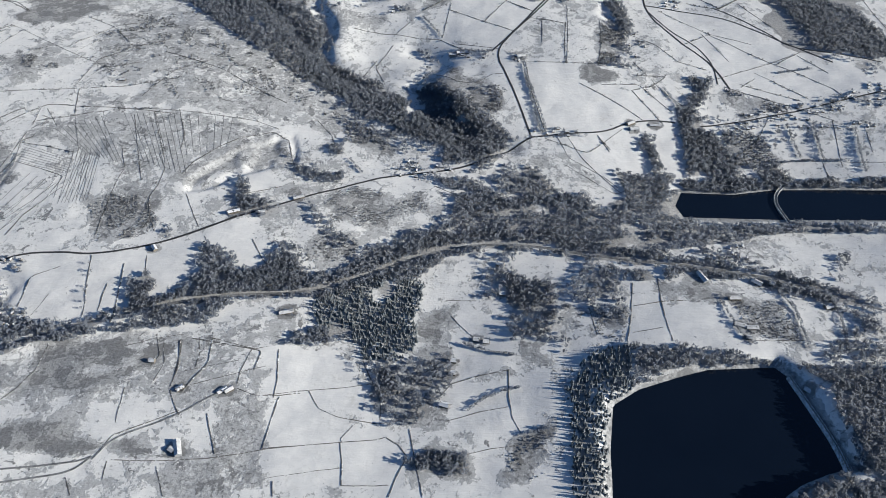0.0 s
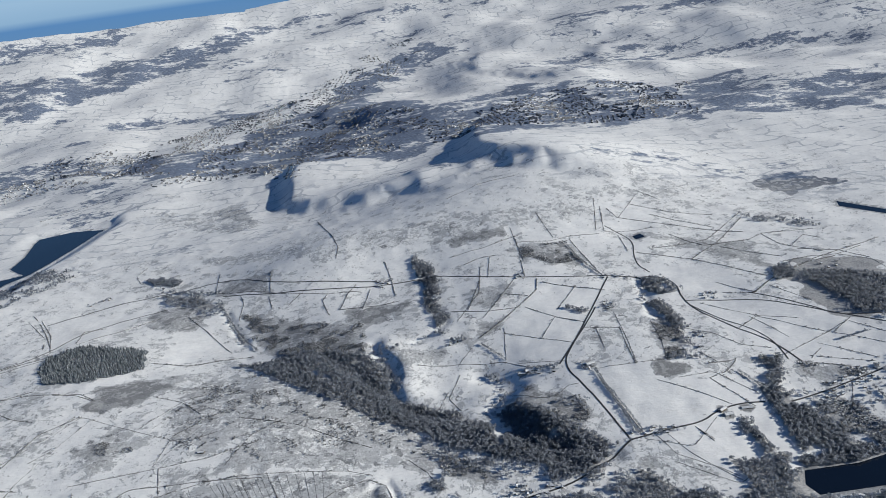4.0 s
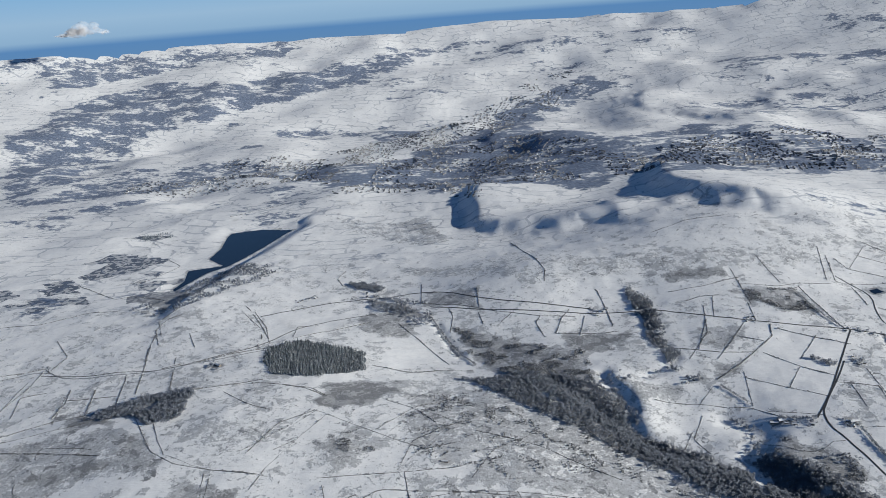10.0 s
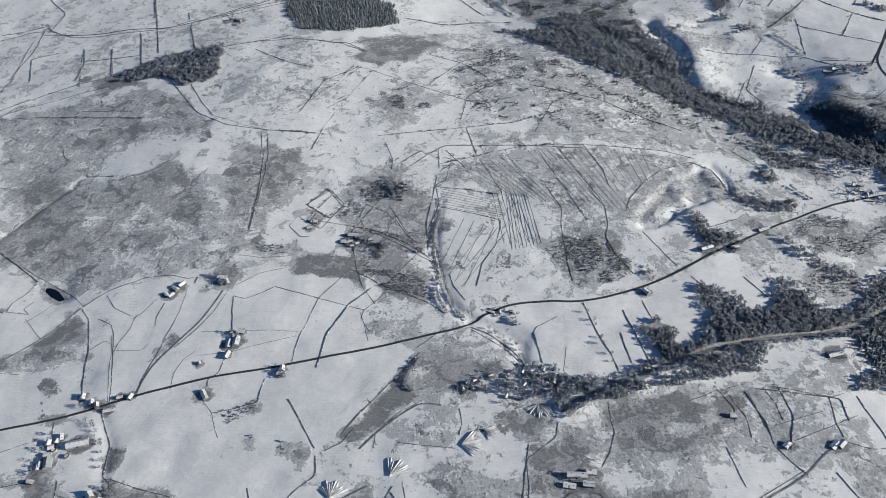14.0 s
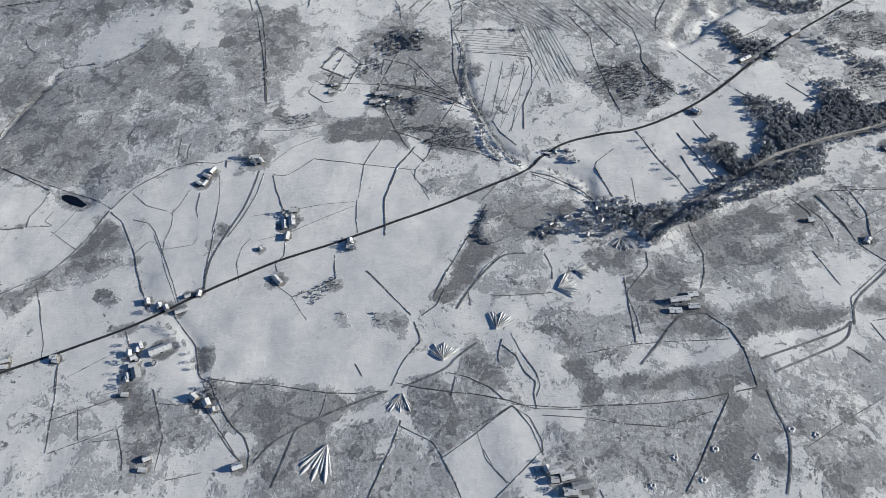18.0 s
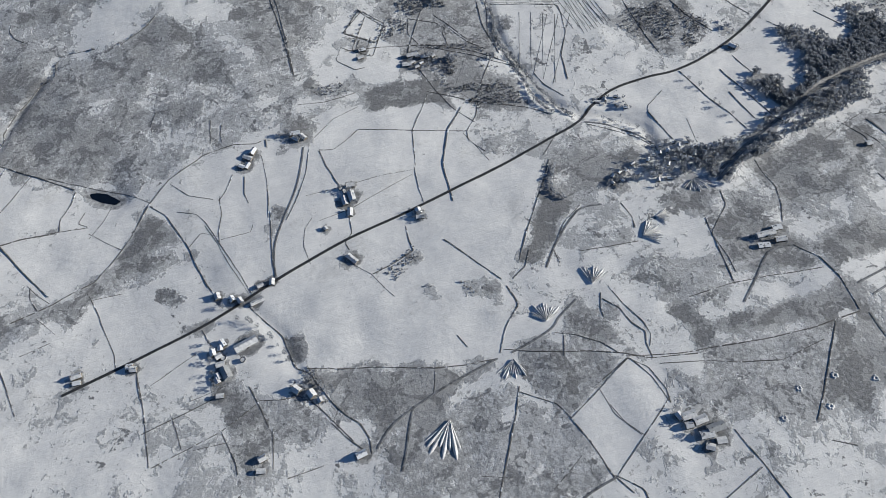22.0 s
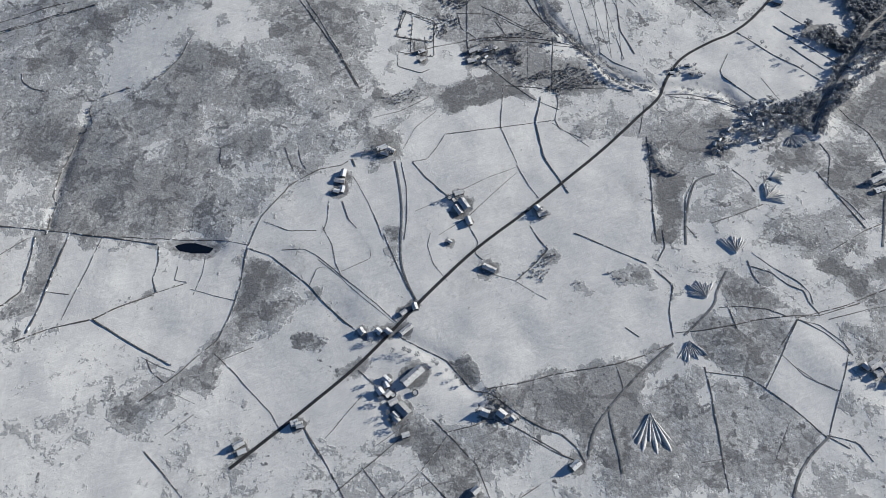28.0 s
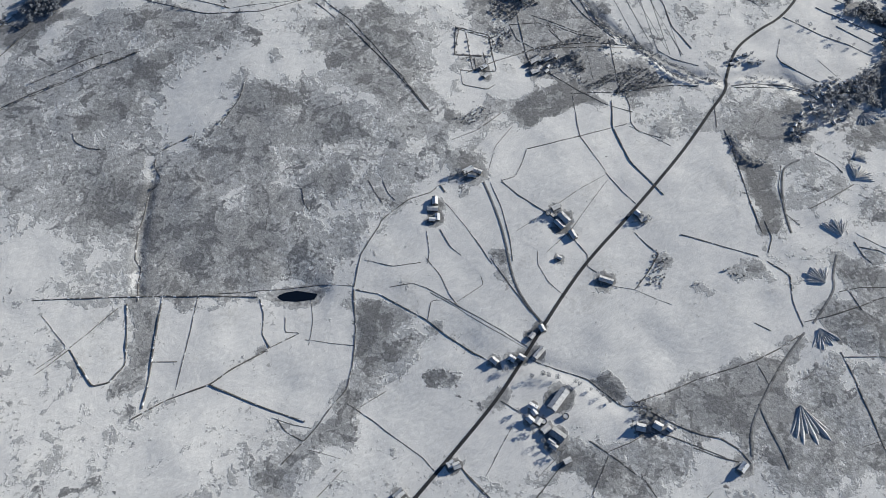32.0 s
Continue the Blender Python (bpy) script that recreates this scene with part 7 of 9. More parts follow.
field_wall((-242.6, 444.4), (-234.7, 425.3), (-238.8, 411))
field_wall((-207.1, 444.6), (-202.3, 425.5), (-202.7, 411.7))
field_wall((-255.4, 323.7), (-247.6, 342.3), (-222.8, 355.9), (-204.5, 365.9))
field_wall((-197.6, 444.5), (-177.5, 437.9), (-157.9, 432.2), (-148.1, 435.6))
field_wall((-164.5, 388.9), (-150.3, 382.4), (-132.8, 382.9), (-114.8, 387.1))
field_wall((-242.6, 321), (-214.1, 320.2), (-174, 322.8), (-134.5, 332), (-110, 335.5))
field_wall((-208.8, 315.4), (-202.2, 301.3), (-198, 291.5))
field_wall((-243.9, 304.9), (-245.5, 320))
field_wall((-269.7, 305.5), (-261.6, 291.1))
field_wall((2, 498.4), (30, 496.2))
field_wall((0.1, 360), (26.8, 368.6), (50, 372.9))
field_wall((-141.6, 382.8), (-111.6, 390.2), (-80.5, 394.3), (-57.2, 399.7))
field_wall((-52.1, 357.9), (-33.9, 361.8))
field_wall((-53.5, 396.7), (-50.5, 375.8), (-50, 357.9))
field_wall((-70.6, 355.7), (-79.1, 342.3), (-76.4, 339.2))
field_wall((-134.6, 332.5), (-93.5, 337.9), (-51.6, 342.9), (-44.9, 345.5))
field_wall((-74.3, 301.6), (-50.2, 301.5), (-41.3, 302.3))
field_wall((15.8, 328.3), (32.9, 333.2), (55, 336.1))
field_wall((160.2, 444.4), (185.8, 448.7))
field_wall((257.5, 430.8), (298.8, 431))
field_wall((128.1, 477.8), (130.1, 444.7))
field_wall((-445, 722.4), (-455.2, 716.2), (-453.3, 690.6), (-456.6, 674.5), (-463.2, 658.5), (-465.8, 649.9), high=0.34, wide=0.34)
field_wall((-451.2, 684), (-423.9, 673.6), (-393.5, 660.3), (-395.3, 647.2), (-400.4, 626.7), (-415.2, 602.9), (-421.9, 575.2), high=0.34, wide=0.34)
field_wall((-342.7, 702.9), (-332, 671.4), (-335.7, 650.5), (-336.1, 629.8), (-336.3, 598.1), (-335.1, 574.1), high=0.34, wide=0.34)
field_wall((-301.7, 693.8), (-289.8, 671.4), (-291.1, 645.3), (-296.3, 629.2), (-290.8, 604.8), (-279.7, 579.9), high=0.34, wide=0.34)
field_wall((-270.5, 662.7), (-262.7, 682.8), (-243.4, 707), (-222.5, 726.6), (-187.8, 741.8), (-169, 728.7), (-160.3, 691.9), high=0.34, wide=0.34)
field_wall((-8.3, 652.9), (14.7, 640.5), (38.1, 622.3), high=0.34, wide=0.34)
field_wall((-330.2, 547.5), (-324.1, 514.1), (-316.5, 485), (-313.9, 468.5), high=0.34, wide=0.34)
field_wall((-304.1, 510.3), (-303.6, 491.7), (-302.1, 474.9), high=0.34, wide=0.34)
field_wall((-377, 515.1), (-375, 496.2), (-373.7, 480), high=0.34, wide=0.34)
field_wall((-183.1, 569.8), (-171.9, 546.9), (-163.6, 535), high=0.34, wide=0.34)
field_wall((-328.7, 434.5), (-329.6, 418.2), (-329.4, 405.5), (-336.1, 387.8), (-344.1, 375.1), high=0.34, wide=0.34)
field_wall((-219.9, 438), (-218.1, 419.2), (-217.9, 405.1), high=0.34, wide=0.34)
field_wall((-217.5, 388.2), (-209.3, 371.4), (-203.2, 362), high=0.34, wide=0.34)
field_wall((-160.2, 432.1), (-162.7, 419), (-165.3, 406.7), (-165.3, 393.5), high=0.34, wide=0.34)
field_wall((-138.4, 433.1), (-134.6, 396.2), (-134.8, 381), high=0.34, wide=0.34)
field_wall((-130.5, 381.9), (-133.7, 356.9), (-135.4, 332.5), high=0.34, wide=0.34)
field_wall((-182.7, 363.6), (-176.4, 345.7), (-169.1, 326.9), high=0.34, wide=0.34)
field_wall((-123.3, 304.1), (-121.7, 291.8), high=0.34, wide=0.34)
field_wall((6.4, 478), (15.8, 464), (25.4, 451.8), high=0.34, wide=0.34)
field_wall((-3.6, 386), (5.9, 399.2), (29.3, 406.9), (53.6, 411.1), high=0.34, wide=0.34)
field_wall((52.7, 411.1), (51.1, 384.5), (52.4, 361.3), (57.9, 346.9), high=0.34, wide=0.34)
field_wall((-108, 389.3), (-98.7, 372), (-82.8, 363.7), (-52.1, 357.9), high=0.34, wide=0.34)
field_wall((-67.5, 424.2), (-63.2, 411.8), (-57.6, 398.5), high=0.34, wide=0.34)
field_wall((-78.9, 339.7), (-75.6, 321.9), (-74.3, 301.6), high=0.34, wide=0.34)
field_wall((-45.3, 345.5), (-34.5, 337.6), (-28.1, 326.9), (-36.1, 307.1), (-40.3, 291.8), high=0.34, wide=0.34)
field_wall((-26.9, 353.4), (-23.9, 332), (-19.9, 311.7), (-15.6, 291.5), high=0.34, wide=0.34)
field_wall((167.5, 478), (193, 482), (214, 482.4), high=0.34, wide=0.34)
field_wall((195.8, 514.5), (192.7, 490.9), (190.3, 461.2), (190.6, 432.1), high=0.34, wide=0.34)
field_wall((171.3, 507.8), (161.9, 463.6), (153.5, 435), high=0.34, wide=0.34)
field_wall((-408.7, 755.5), (-388.7, 699.4), high=0.13, wide=0.2)
field_wall((-380.2, 765.7), (-360.4, 706), high=0.13, wide=0.2)
field_wall((-455.2, 870.1), (-419.3, 934.8), (-416.9, 951.2), (-355.9, 906.5), high=0.11, wide=0.13)
field_wall((-428.3, 812.8), (-403.8, 854), (-365, 915.4), high=0.11, wide=0.13)
field_wall((-455.2, 870.1), (-407.8, 874.4), high=0.11, wide=0.13)
field_wall((-410.9, 763.5), (-420.3, 807.3), (-415.5, 813.1), high=0.11, wide=0.13)
field_wall((-352.2, 495.6), (-357.8, 469.7), high=0.13, wide=0.2)
field_wall((-210.6, 406.5), (-191.5, 412.9), (-168.7, 418.9), high=0.13, wide=0.2)
field_wall((-130.8, 306.4), (-91.4, 314.4), (-75.3, 316.9), high=0.13, wide=0.2)
field_wall((102.6, 869.1), (104.9, 812.3), (115.1, 739.8), high=0.28, wide=0.29)
field_wall((102.6, 869.1), (191.1, 861.1), high=0.28, wide=0.29)
field_wall((168.7, 1006.1), (161.2, 930.2), (152.6, 867.8), high=0.28, wide=0.29)
field_wall((189.3, 822.9), (233.5, 825.4), (264.9, 777.4), high=0.28, wide=0.29)
field_wall((238.2, 935.9), (269.1, 908.3), (289.9, 871.4), (321.5, 856.3), high=0.28, wide=0.29)
field_wall((331.4, 839.9), (431.8, 882.3), high=0.28, wide=0.29)
field_wall((355.9, 829.1), (420.1, 796.4), high=0.28, wide=0.29)
field_wall((333.4, 938.6), (353.4, 874), high=0.28, wide=0.29)
field_wall((373.2, 768.2), (351.6, 732.8), (319.8, 705.9), high=0.35, wide=0.41)
field_wall((516.5, 987.9), (488.7, 929.4), (452, 947.9), high=0.28, wide=0.29)
field_wall((290.2, 996.5), (340.8, 939), (390.9, 910.4), high=0.28, wide=0.29)
field_wall((230.6, 1026.7), (230.5, 978.6), (238.2, 935.9), high=0.28, wide=0.29)
field_wall((288.2, 1186.7), (386.6, 1195.5), (492.3, 1295.5), high=0.38, wide=0.4)
field_wall((234.1, 870.1), (259.2, 817.5), (280.1, 787.9), high=0.28, wide=0.29)
field_wall((378.5, 850.8), (428.1, 801), high=0.28, wide=0.29)
field_wall((15, 922.4), (71.6, 900), high=0.28, wide=0.29)
field_wall((13.6, 1211), (-2, 1127.9), (-46.6, 1053.7), high=0.38, wide=0.4)
field_wall((261.7, 1405.4), (226.8, 1275.7), high=0.38, wide=0.4)
field_wall((496.2, 1130.7), (535.4, 1167.7), (552.4, 1147.4), high=0.38, wide=0.4)
field_wall((337, 1318.3), (411, 1251.1), (421, 1241.8), high=0.38, wide=0.4)
field_wall((315.8, 1375.7), (370.6, 1325.2), (441.1, 1296.4), high=0.38, wide=0.4)
field_wall((332.6, 1017.3), (368.5, 997.5), (400.2, 1022), high=0.38, wide=0.4)
field_wall((-6, 859.6), (19.9, 835.1), (40.5, 831.8), (61.6, 847.7), (74.2, 846.3), high=0.28, wide=0.29)
field_wall((393.9, 1161.5), (463.2, 1096.8), high=0.38, wide=0.4)
field_wall((337.5, 1049.6), (372.5, 997.5), high=0.38, wide=0.4)
field_wall((398.8, 1010.1), (427, 949.3), high=0.28, wide=0.29)
field_wall((537, 1072.5), (571.9, 1040.8), (569.9, 972.6), (574.2, 913.9), high=0.28, wide=0.29)
field_wall((454.7, 1080.1), (498.6, 1081.4), (537, 1072.5), (586.9, 1091.8), high=0.38, wide=0.4)
field_wall((-27.5, 1268.2), (31.4, 1271.9), (94.8, 1291.5), high=0.38, wide=0.4)
field_wall((87.3, 1325.2), (84.1, 1203), high=0.38, wide=0.4)
field_wall((143.8, 1371.6), (149.2, 1264.8), high=0.38, wide=0.4)
field_wall((262.2, 1370.8), (239.1, 1270.7), (249.7, 1269.1), high=0.38, wide=0.4)
field_wall((173.5, 1254.2), (189, 1119.3), high=0.38, wide=0.4)
field_wall((87.3, 1266.9), (139.7, 1253.9), (177, 1263.5), (227.6, 1263.4), high=0.38, wide=0.4)
field_wall((271.5, 1356.4), (277.8, 1315.2), (343.7, 1411.2), high=0.38, wide=0.4)
field_wall((347.8, 1434.7), (378.9, 1382.4), high=0.38, wide=0.4)
field_wall((257.6, 1267.9), (324.1, 1267.3), high=0.38, wide=0.4)
field_wall((258.1, 1255.9), (251.9, 1188.4), high=0.38, wide=0.4)
field_wall((-1008.1, 1149.9), (-989.4, 1122.1), (-953, 1095.5))
field_wall((-982.5, 892.3), (-891, 883.1), (-789.2, 859.4))
field_wall((-862.6, 1202.5), (-840.6, 1130.8), (-816.7, 1034.3))
field_wall((-784.8, 1099.6), (-763.8, 1017.6))
field_wall((-849.5, 1077.7), (-819.8, 964.4))
field_wall((-880.3, 1040.2), (-852.8, 949.6))
field_wall((-923.3, 1051.3), (-898, 957))
field_wall((-561.9, 710), (-585.8, 674.2), (-569.9, 662), (-548.7, 697.1), (-561.9, 710))
field_wall((-508.1, 785.8), (-500, 757.3), (-501.8, 736))
field_wall((-985.7, 899), (-955.5, 913.6), (-901.5, 928.3), (-846.9, 943.8), high=0.34, wide=0.34)
field_wall((-746.9, 921.9), (-724.7, 878.8), (-706.9, 849.8), high=0.34, wide=0.34)
field_wall((-638.3, 807.7), (-633.9, 773.5), (-634.9, 738.2), (-637.2, 703.8), (-641, 665.1), high=0.34, wide=0.34)
field_wall((-1005.8, 941.1), (-996.4, 985.7), (-1004.2, 1057.4), (-1008, 1094.2), high=0.34, wide=0.34)
field_wall((-453.6, 728.3), (-459.8, 695), (-466.1, 663.5), (-464.7, 625.2), high=0.34, wide=0.34)
field_wall((-706.9, 849.8), (-664.5, 825.1), (-636.2, 814.3), (-569.9, 802), high=0.13, wide=0.2)
field_wall((-615.5, 847.9), (-569, 902.6), (-551.4, 945.8), high=0.13, wide=0.2)
field_wall((-580.4, 809.1), (-557.7, 864.7), (-528.3, 929.6), high=0.13, wide=0.2)
field_wall((-963.1, 700.5), (-961.3, 668.6), (-984, 667.4))
field_wall((-919.3, 674), (-959.8, 667.5))
field_wall((-872.3, 646.1), (-893.3, 624.3), (-920.7, 596.3))
field_wall((-923.2, 624.7), (-909.4, 613.1))
field_wall((-267, 433), (-242.7, 443.6), (-219.4, 448.6))
field_wall((-235.4, 438.3), (-228.9, 416.8), (-231.7, 395))
field_wall((-202.3, 391.7), (-171.4, 403.4), (-146, 414))
field_wall((-646.1, 631.5), (-623.4, 626), (-596.6, 627.4))
field_wall((-962.5, 715.5), (-931.4, 692.9), (-906.4, 674.2), (-868.7, 644.5), (-839.5, 619.7), high=0.55, wide=0.36)
field_wall((-913.6, 672.5), (-927.2, 649.9), (-937.3, 633.6), (-951.8, 628.9), (-961.6, 633.7), (-960.4, 666.3), high=0.55, wide=0.36)
field_wall((-891.6, 661.7), (-906.2, 645.1), (-924.7, 621.6), (-944, 598.9), high=0.55, wide=0.36)
field_wall((-953, 596.7), (-930, 594.3), (-901.4, 584.7), (-884.3, 584.4), (-859, 581), high=0.55, wide=0.36)
field_wall((-901.4, 584.7), (-891.5, 564.2), (-881.2, 544.7), (-868, 521.6), high=0.55, wide=0.36)
field_wall((-221.8, 440.5), (-216.2, 410.8), (-217.2, 389.7), high=0.55, wide=0.36)
field_wall((-195, 442.6), (-193.7, 415.4), (-206.9, 384.5), high=0.55, wide=0.36)
field_wall((-212.2, 443.2), (-180, 436.3), (-152.2, 430.2), (-154.8, 408.4), high=0.55, wide=0.36)
field_wall((-297.1, 537), (-291.6, 502.7), (-287.8, 476.3), (-285.4, 458.3), high=0.55, wide=0.36)
field_wall((-558.6, 487.4), (-553.6, 525.9), (-537, 559.5), (-517.9, 579.1), high=0.55, wide=0.36)


# ---- woods ----
def tree_kit(kind, rng):
    """Points and quads of one tree of unit height."""
    V, Q = [], []
    if kind == "fir":
        tiers = 4
        for k in range(tiers):
            z0, z1, r = 0.12 + 0.2 * k, 0.12 + 0.2 * k + 0.34, 0.25 * (1 - k / (tiers + 0.6))
            n = 6
            top = len(V)
            V.append((rng.uniform(-.01, .01), rng.uniform(-.01, .01), z1))
            for j in range(n):
                a = 2 * math.pi * j / n + k + rng.uniform(-.2, .2)
                q = r * rng.uniform(0.65, 1.25)
                V.append((q * math.cos(a), q * math.sin(a), z0 + rng.uniform(-.03, .03)))
            for j in range(0, n, 2):
                Q.append((top, top + 1 + j, top + 1 + (j + 1) % n, top + 1 + (j + 2) % n))
    else:
        for j in range(9 if kind == "bush" else 26):
            a, u = rng.uniform(0, 2 * math.pi), rng.uniform(-1, 1)
            r = rng.uniform(0.35, 1) ** 0.5
            c = Vector((0.40 * r * math.cos(a) * math.sqrt(1 - u * u), 0.40 * r * math.sin(a) * math.sqrt(1 - u * u), 0.62 + 0.36 * r * u))
            p = Vector((rng.gauss(0, 1), rng.gauss(0, 1), rng.gauss(0, 1))).normalized()
            q = p.orthogonal().normalized()
            s, s2 = rng.uniform(0.12, 0.22), rng.uniform(0.08, 0.15)
            if kind == "bush":
                s, s2, c.z = s * 1.7, s2 * 1.7, c.z * 0.8
            b = len(V)
            V += [tuple(c - p * s), tuple(c + q * s2), tuple(c + p * s), tuple(c - q * s2)]
            Q.append((b, b + 1, b + 2, b + 3))
    b = len(V)
    V += [(-.022, 0, 0), (.022, 0, 0), (.012, .0, .6), (-.012, 0, .6)]
    Q.append((b, b + 1, b + 2, b + 3))
    return np.array(V), np.array(Q)


RT = random.Random(11)
KITS = {k: [tree_kit(k, RT) for _ in range(5)] for k in ("fir", "bare", "bush")}


def scatter(pts, gap, rng):
    xs, ys = [p[0] for p in pts], [p[1] for p in pts]
    a = np.arange(min(xs), max(xs) + gap, gap)
    b = np.arange(min(ys), max(ys) + gap, gap)
    x, y = [k.ravel() for k in np.meshgrid(a, b)]
    x, y = x + rng.uniform(-.55, .55, x.shape) * gap, y + rng.uniform(-.55, .55, x.shape) * gap
    d = line_dist(x, y, pts, True) + (vnoise(x, y, 9) - 0.5) * 6 + (vnoise(x, y, 31) - 0.5) * (10 if gap > 4 else 3)
    keep = (d < 0) & (vnoise(x, y, 12) * 0.6 + vnoise(x + 300, y, 27) * 0.4 > (0.24 if gap < 3.8 else 0.36 if gap < 5 else 0.45))
    for level, lp in LAKES:
        m = keep & near(x, y, lp, 2)
        if m.any():
            keep[m] &= line_dist(x[m], y[m], lp, True) > 1.5
    for width, rp in ROADS:
        m = keep & near(x, y, rp, 4)
        if m.any():
            keep[m] &= line_dist(x[m], y[m], rp) > width / 2 + 1.6
    return x[keep], y[keep]


def plant(name, kind, x, y, tall, rng):
    V, Q, off = [], [], 0
    pick = rng.randint(0, 5, len(x))
    z = height(x, y)
    for k in range(5):
        m = pick == k
        v, q = KITS[kind][k]
        n = int(m.sum())
        if not n:
            continue
        s = tall * rng.uniform(0.6, 1.2, n)
        a = rng.uniform(0, 2 * math.pi, n)
        ca, sa = np.cos(a)[:, None], np.sin(a)[:, None]
        w = rng.uniform(0.85, 1.3, n)
        X = (v[None, :, 0] * ca - v[None, :, 1] * sa) * (s * w)[:, None] + x[m][:, None]
        Y = (v[None, :, 0] * sa + v[None, :, 1] * ca) * (s * w)[:, None] + y[m][:, None]
        Z = v[None, :, 2] * s[:, None] + z[m][:, None] - 0.1
        V.append(np.stack([X, Y, Z], 2).reshape(-1, 3))
        Q.append((q[None] + (np.arange(n) * len(v))[:, None, None]).reshape(-1, 4) + off)
        off += n * len(v)
    return new(name, mesh_of(name, np.concatenate(V), np.concatenate(Q), {"fir": M_FIR, "bush": M_SCRUB}.get(kind, M_TWIG)))


RN = np.random.RandomState(3)
TREES = 0
for kind, gap, pts in WOODS:
    x, y = scatter(pts, gap * 0.72, RN)
    TREES += len(x)
    if len(x):
        if kind == "fir":
            tagged(plant("conifer_wood", kind, x, y, 5.2, RN), "dense plantation of dark conifers dusted with frost", "trees", kind="stuff")
        else:
            tagged(plant("bare_wood", kind, x, y, 4.8, RN), "bare winter woodland with frosted grey twigs", "trees", kind="stuff")


def hedge(*pts):
    c = resample(pts, 1.9)
    x, y = c[:, 0] + RN.uniform(-.7, .7, len(c)), c[:, 1] + RN.uniform(-.7, .7, len(c))
    tagged(plant("hedgerow", "bare", x, y, 3.4, RN), "bare frosted hedgerow of grown-out thorn", "hedge", kind="stuff")


def scrub(gap, *pts):
    x, y = scatter(pts, gap, RN)
    keep = vnoise(x, y, 16) > (0.42 if y.mean() < 700 else 0.52)
    if keep.any():
        tagged(plant("scrub", "bush", x[keep], y[keep], 1.5 if y.mean() < 700 else 2.2, RN), "low bare scrub and bracken poking out of snow", "scrub", kind="stuff")


tx, ty = [], []
for pts in WALLS:
    c = resample(pts, 1.6, 0.06)
    k = (vnoise(c[:, 0], c[:, 1], 13) > 0.56) & (RN.rand(len(c)) < 0.4)
    tx.append(c[k, 0] + RN.uniform(-.9, .9, k.sum()))
    ty.append(c[k, 1] + RN.uniform(-.9, .9, k.sum()))
ux, uy = [], []
for pts in WALLS:
    if np.mean([q[1] for q in pts]) > 690:
        c = resample(pts, 2.2, 0.06)
        k = (vnoise(c[:, 0] + 400, c[:, 1], 22) > 0.5) & (RN.rand(len(c)) < 0.35)
        ux.append(c[k, 0] + RN.uniform(-1.2, 1.2, k.sum()))
        uy.append(c[k, 1] + RN.uniform(-1.2, 1.2, k.sum()))
tagged(plant("thorn_trees", "bush", np.concatenate(ux), np.concatenate(uy), 2.1, RN), "scattered bare thorn trees along field walls", "trees", kind="stuff")
tagged(plant("wall_tufts", "bush", np.concatenate(tx), np.concatenate(ty), 0.62, RN), "dead grass and thorn tufts along field walls", "grass", kind="stuff")


# ---- parts ----
def part(name, bm, material, parent, label=""):
    me = bpy.data.meshes.new(name)
    bm.to_mesh(me)
    bm.free()
    me.materials.append(material)
    ob = new(name, me)
    ob.parent = parent
    return tagged(ob, label)


def box(x0, x1, y0, y1, z0, z1, bm=None):
    bm = bm or bmesh.new()
    v = [bm.verts.new((x, y, z)) for z in (z0, z1) for x, y in ((x0, y0), (x1, y0), (x1, y1), (x0, y1))]
    for f in ((3, 2, 1, 0), (4, 5, 6, 7), (0, 1, 5, 4), (1, 2, 6, 5), (2, 3, 7, 6), (3, 0, 4, 7)):
        bm.faces.new([v[k] for k in f])
    return bm


def tube(r0, r1, z0, z1, n, bm=None, x=0.0, y=0.0):
    bm = bm or bmesh.new()
    rings = [[bm.verts.new((x + r * math.cos(2 * math.pi * k / n), y + r * math.sin(2 * math.pi * k / n), z)) for k in range(n)] for r, z in ((r0, z0), (r1, z1))]
    for k in range(n):
        bm.faces.new((rings[0][k], rings[0][(k + 1) % n], rings[1][(k + 1) % n], rings[1][k]))
    bm.faces.new(rings[1])
    bm.faces.new(rings[0][::-1])
    return bm


# ---- buildings ----
RB = random.Random(21)
SIZES = {"house": (2.3, 1.25), "barn": (2.6, 1.1), "shed": (1.8, 0.8)}
WORDS = {"house": ("farmhouse", "gritstone farmhouse with a snow-covered roof", "house"), "barn": ("barn", "long farm barn with a snow-covered sheet roof", "barn"),
         "shed": ("farm_shed", "low stone farm shed with snow on its roof", "shed"), "cottage": ("cottage", "small stone cottage with a snowy slate roof", "house")}


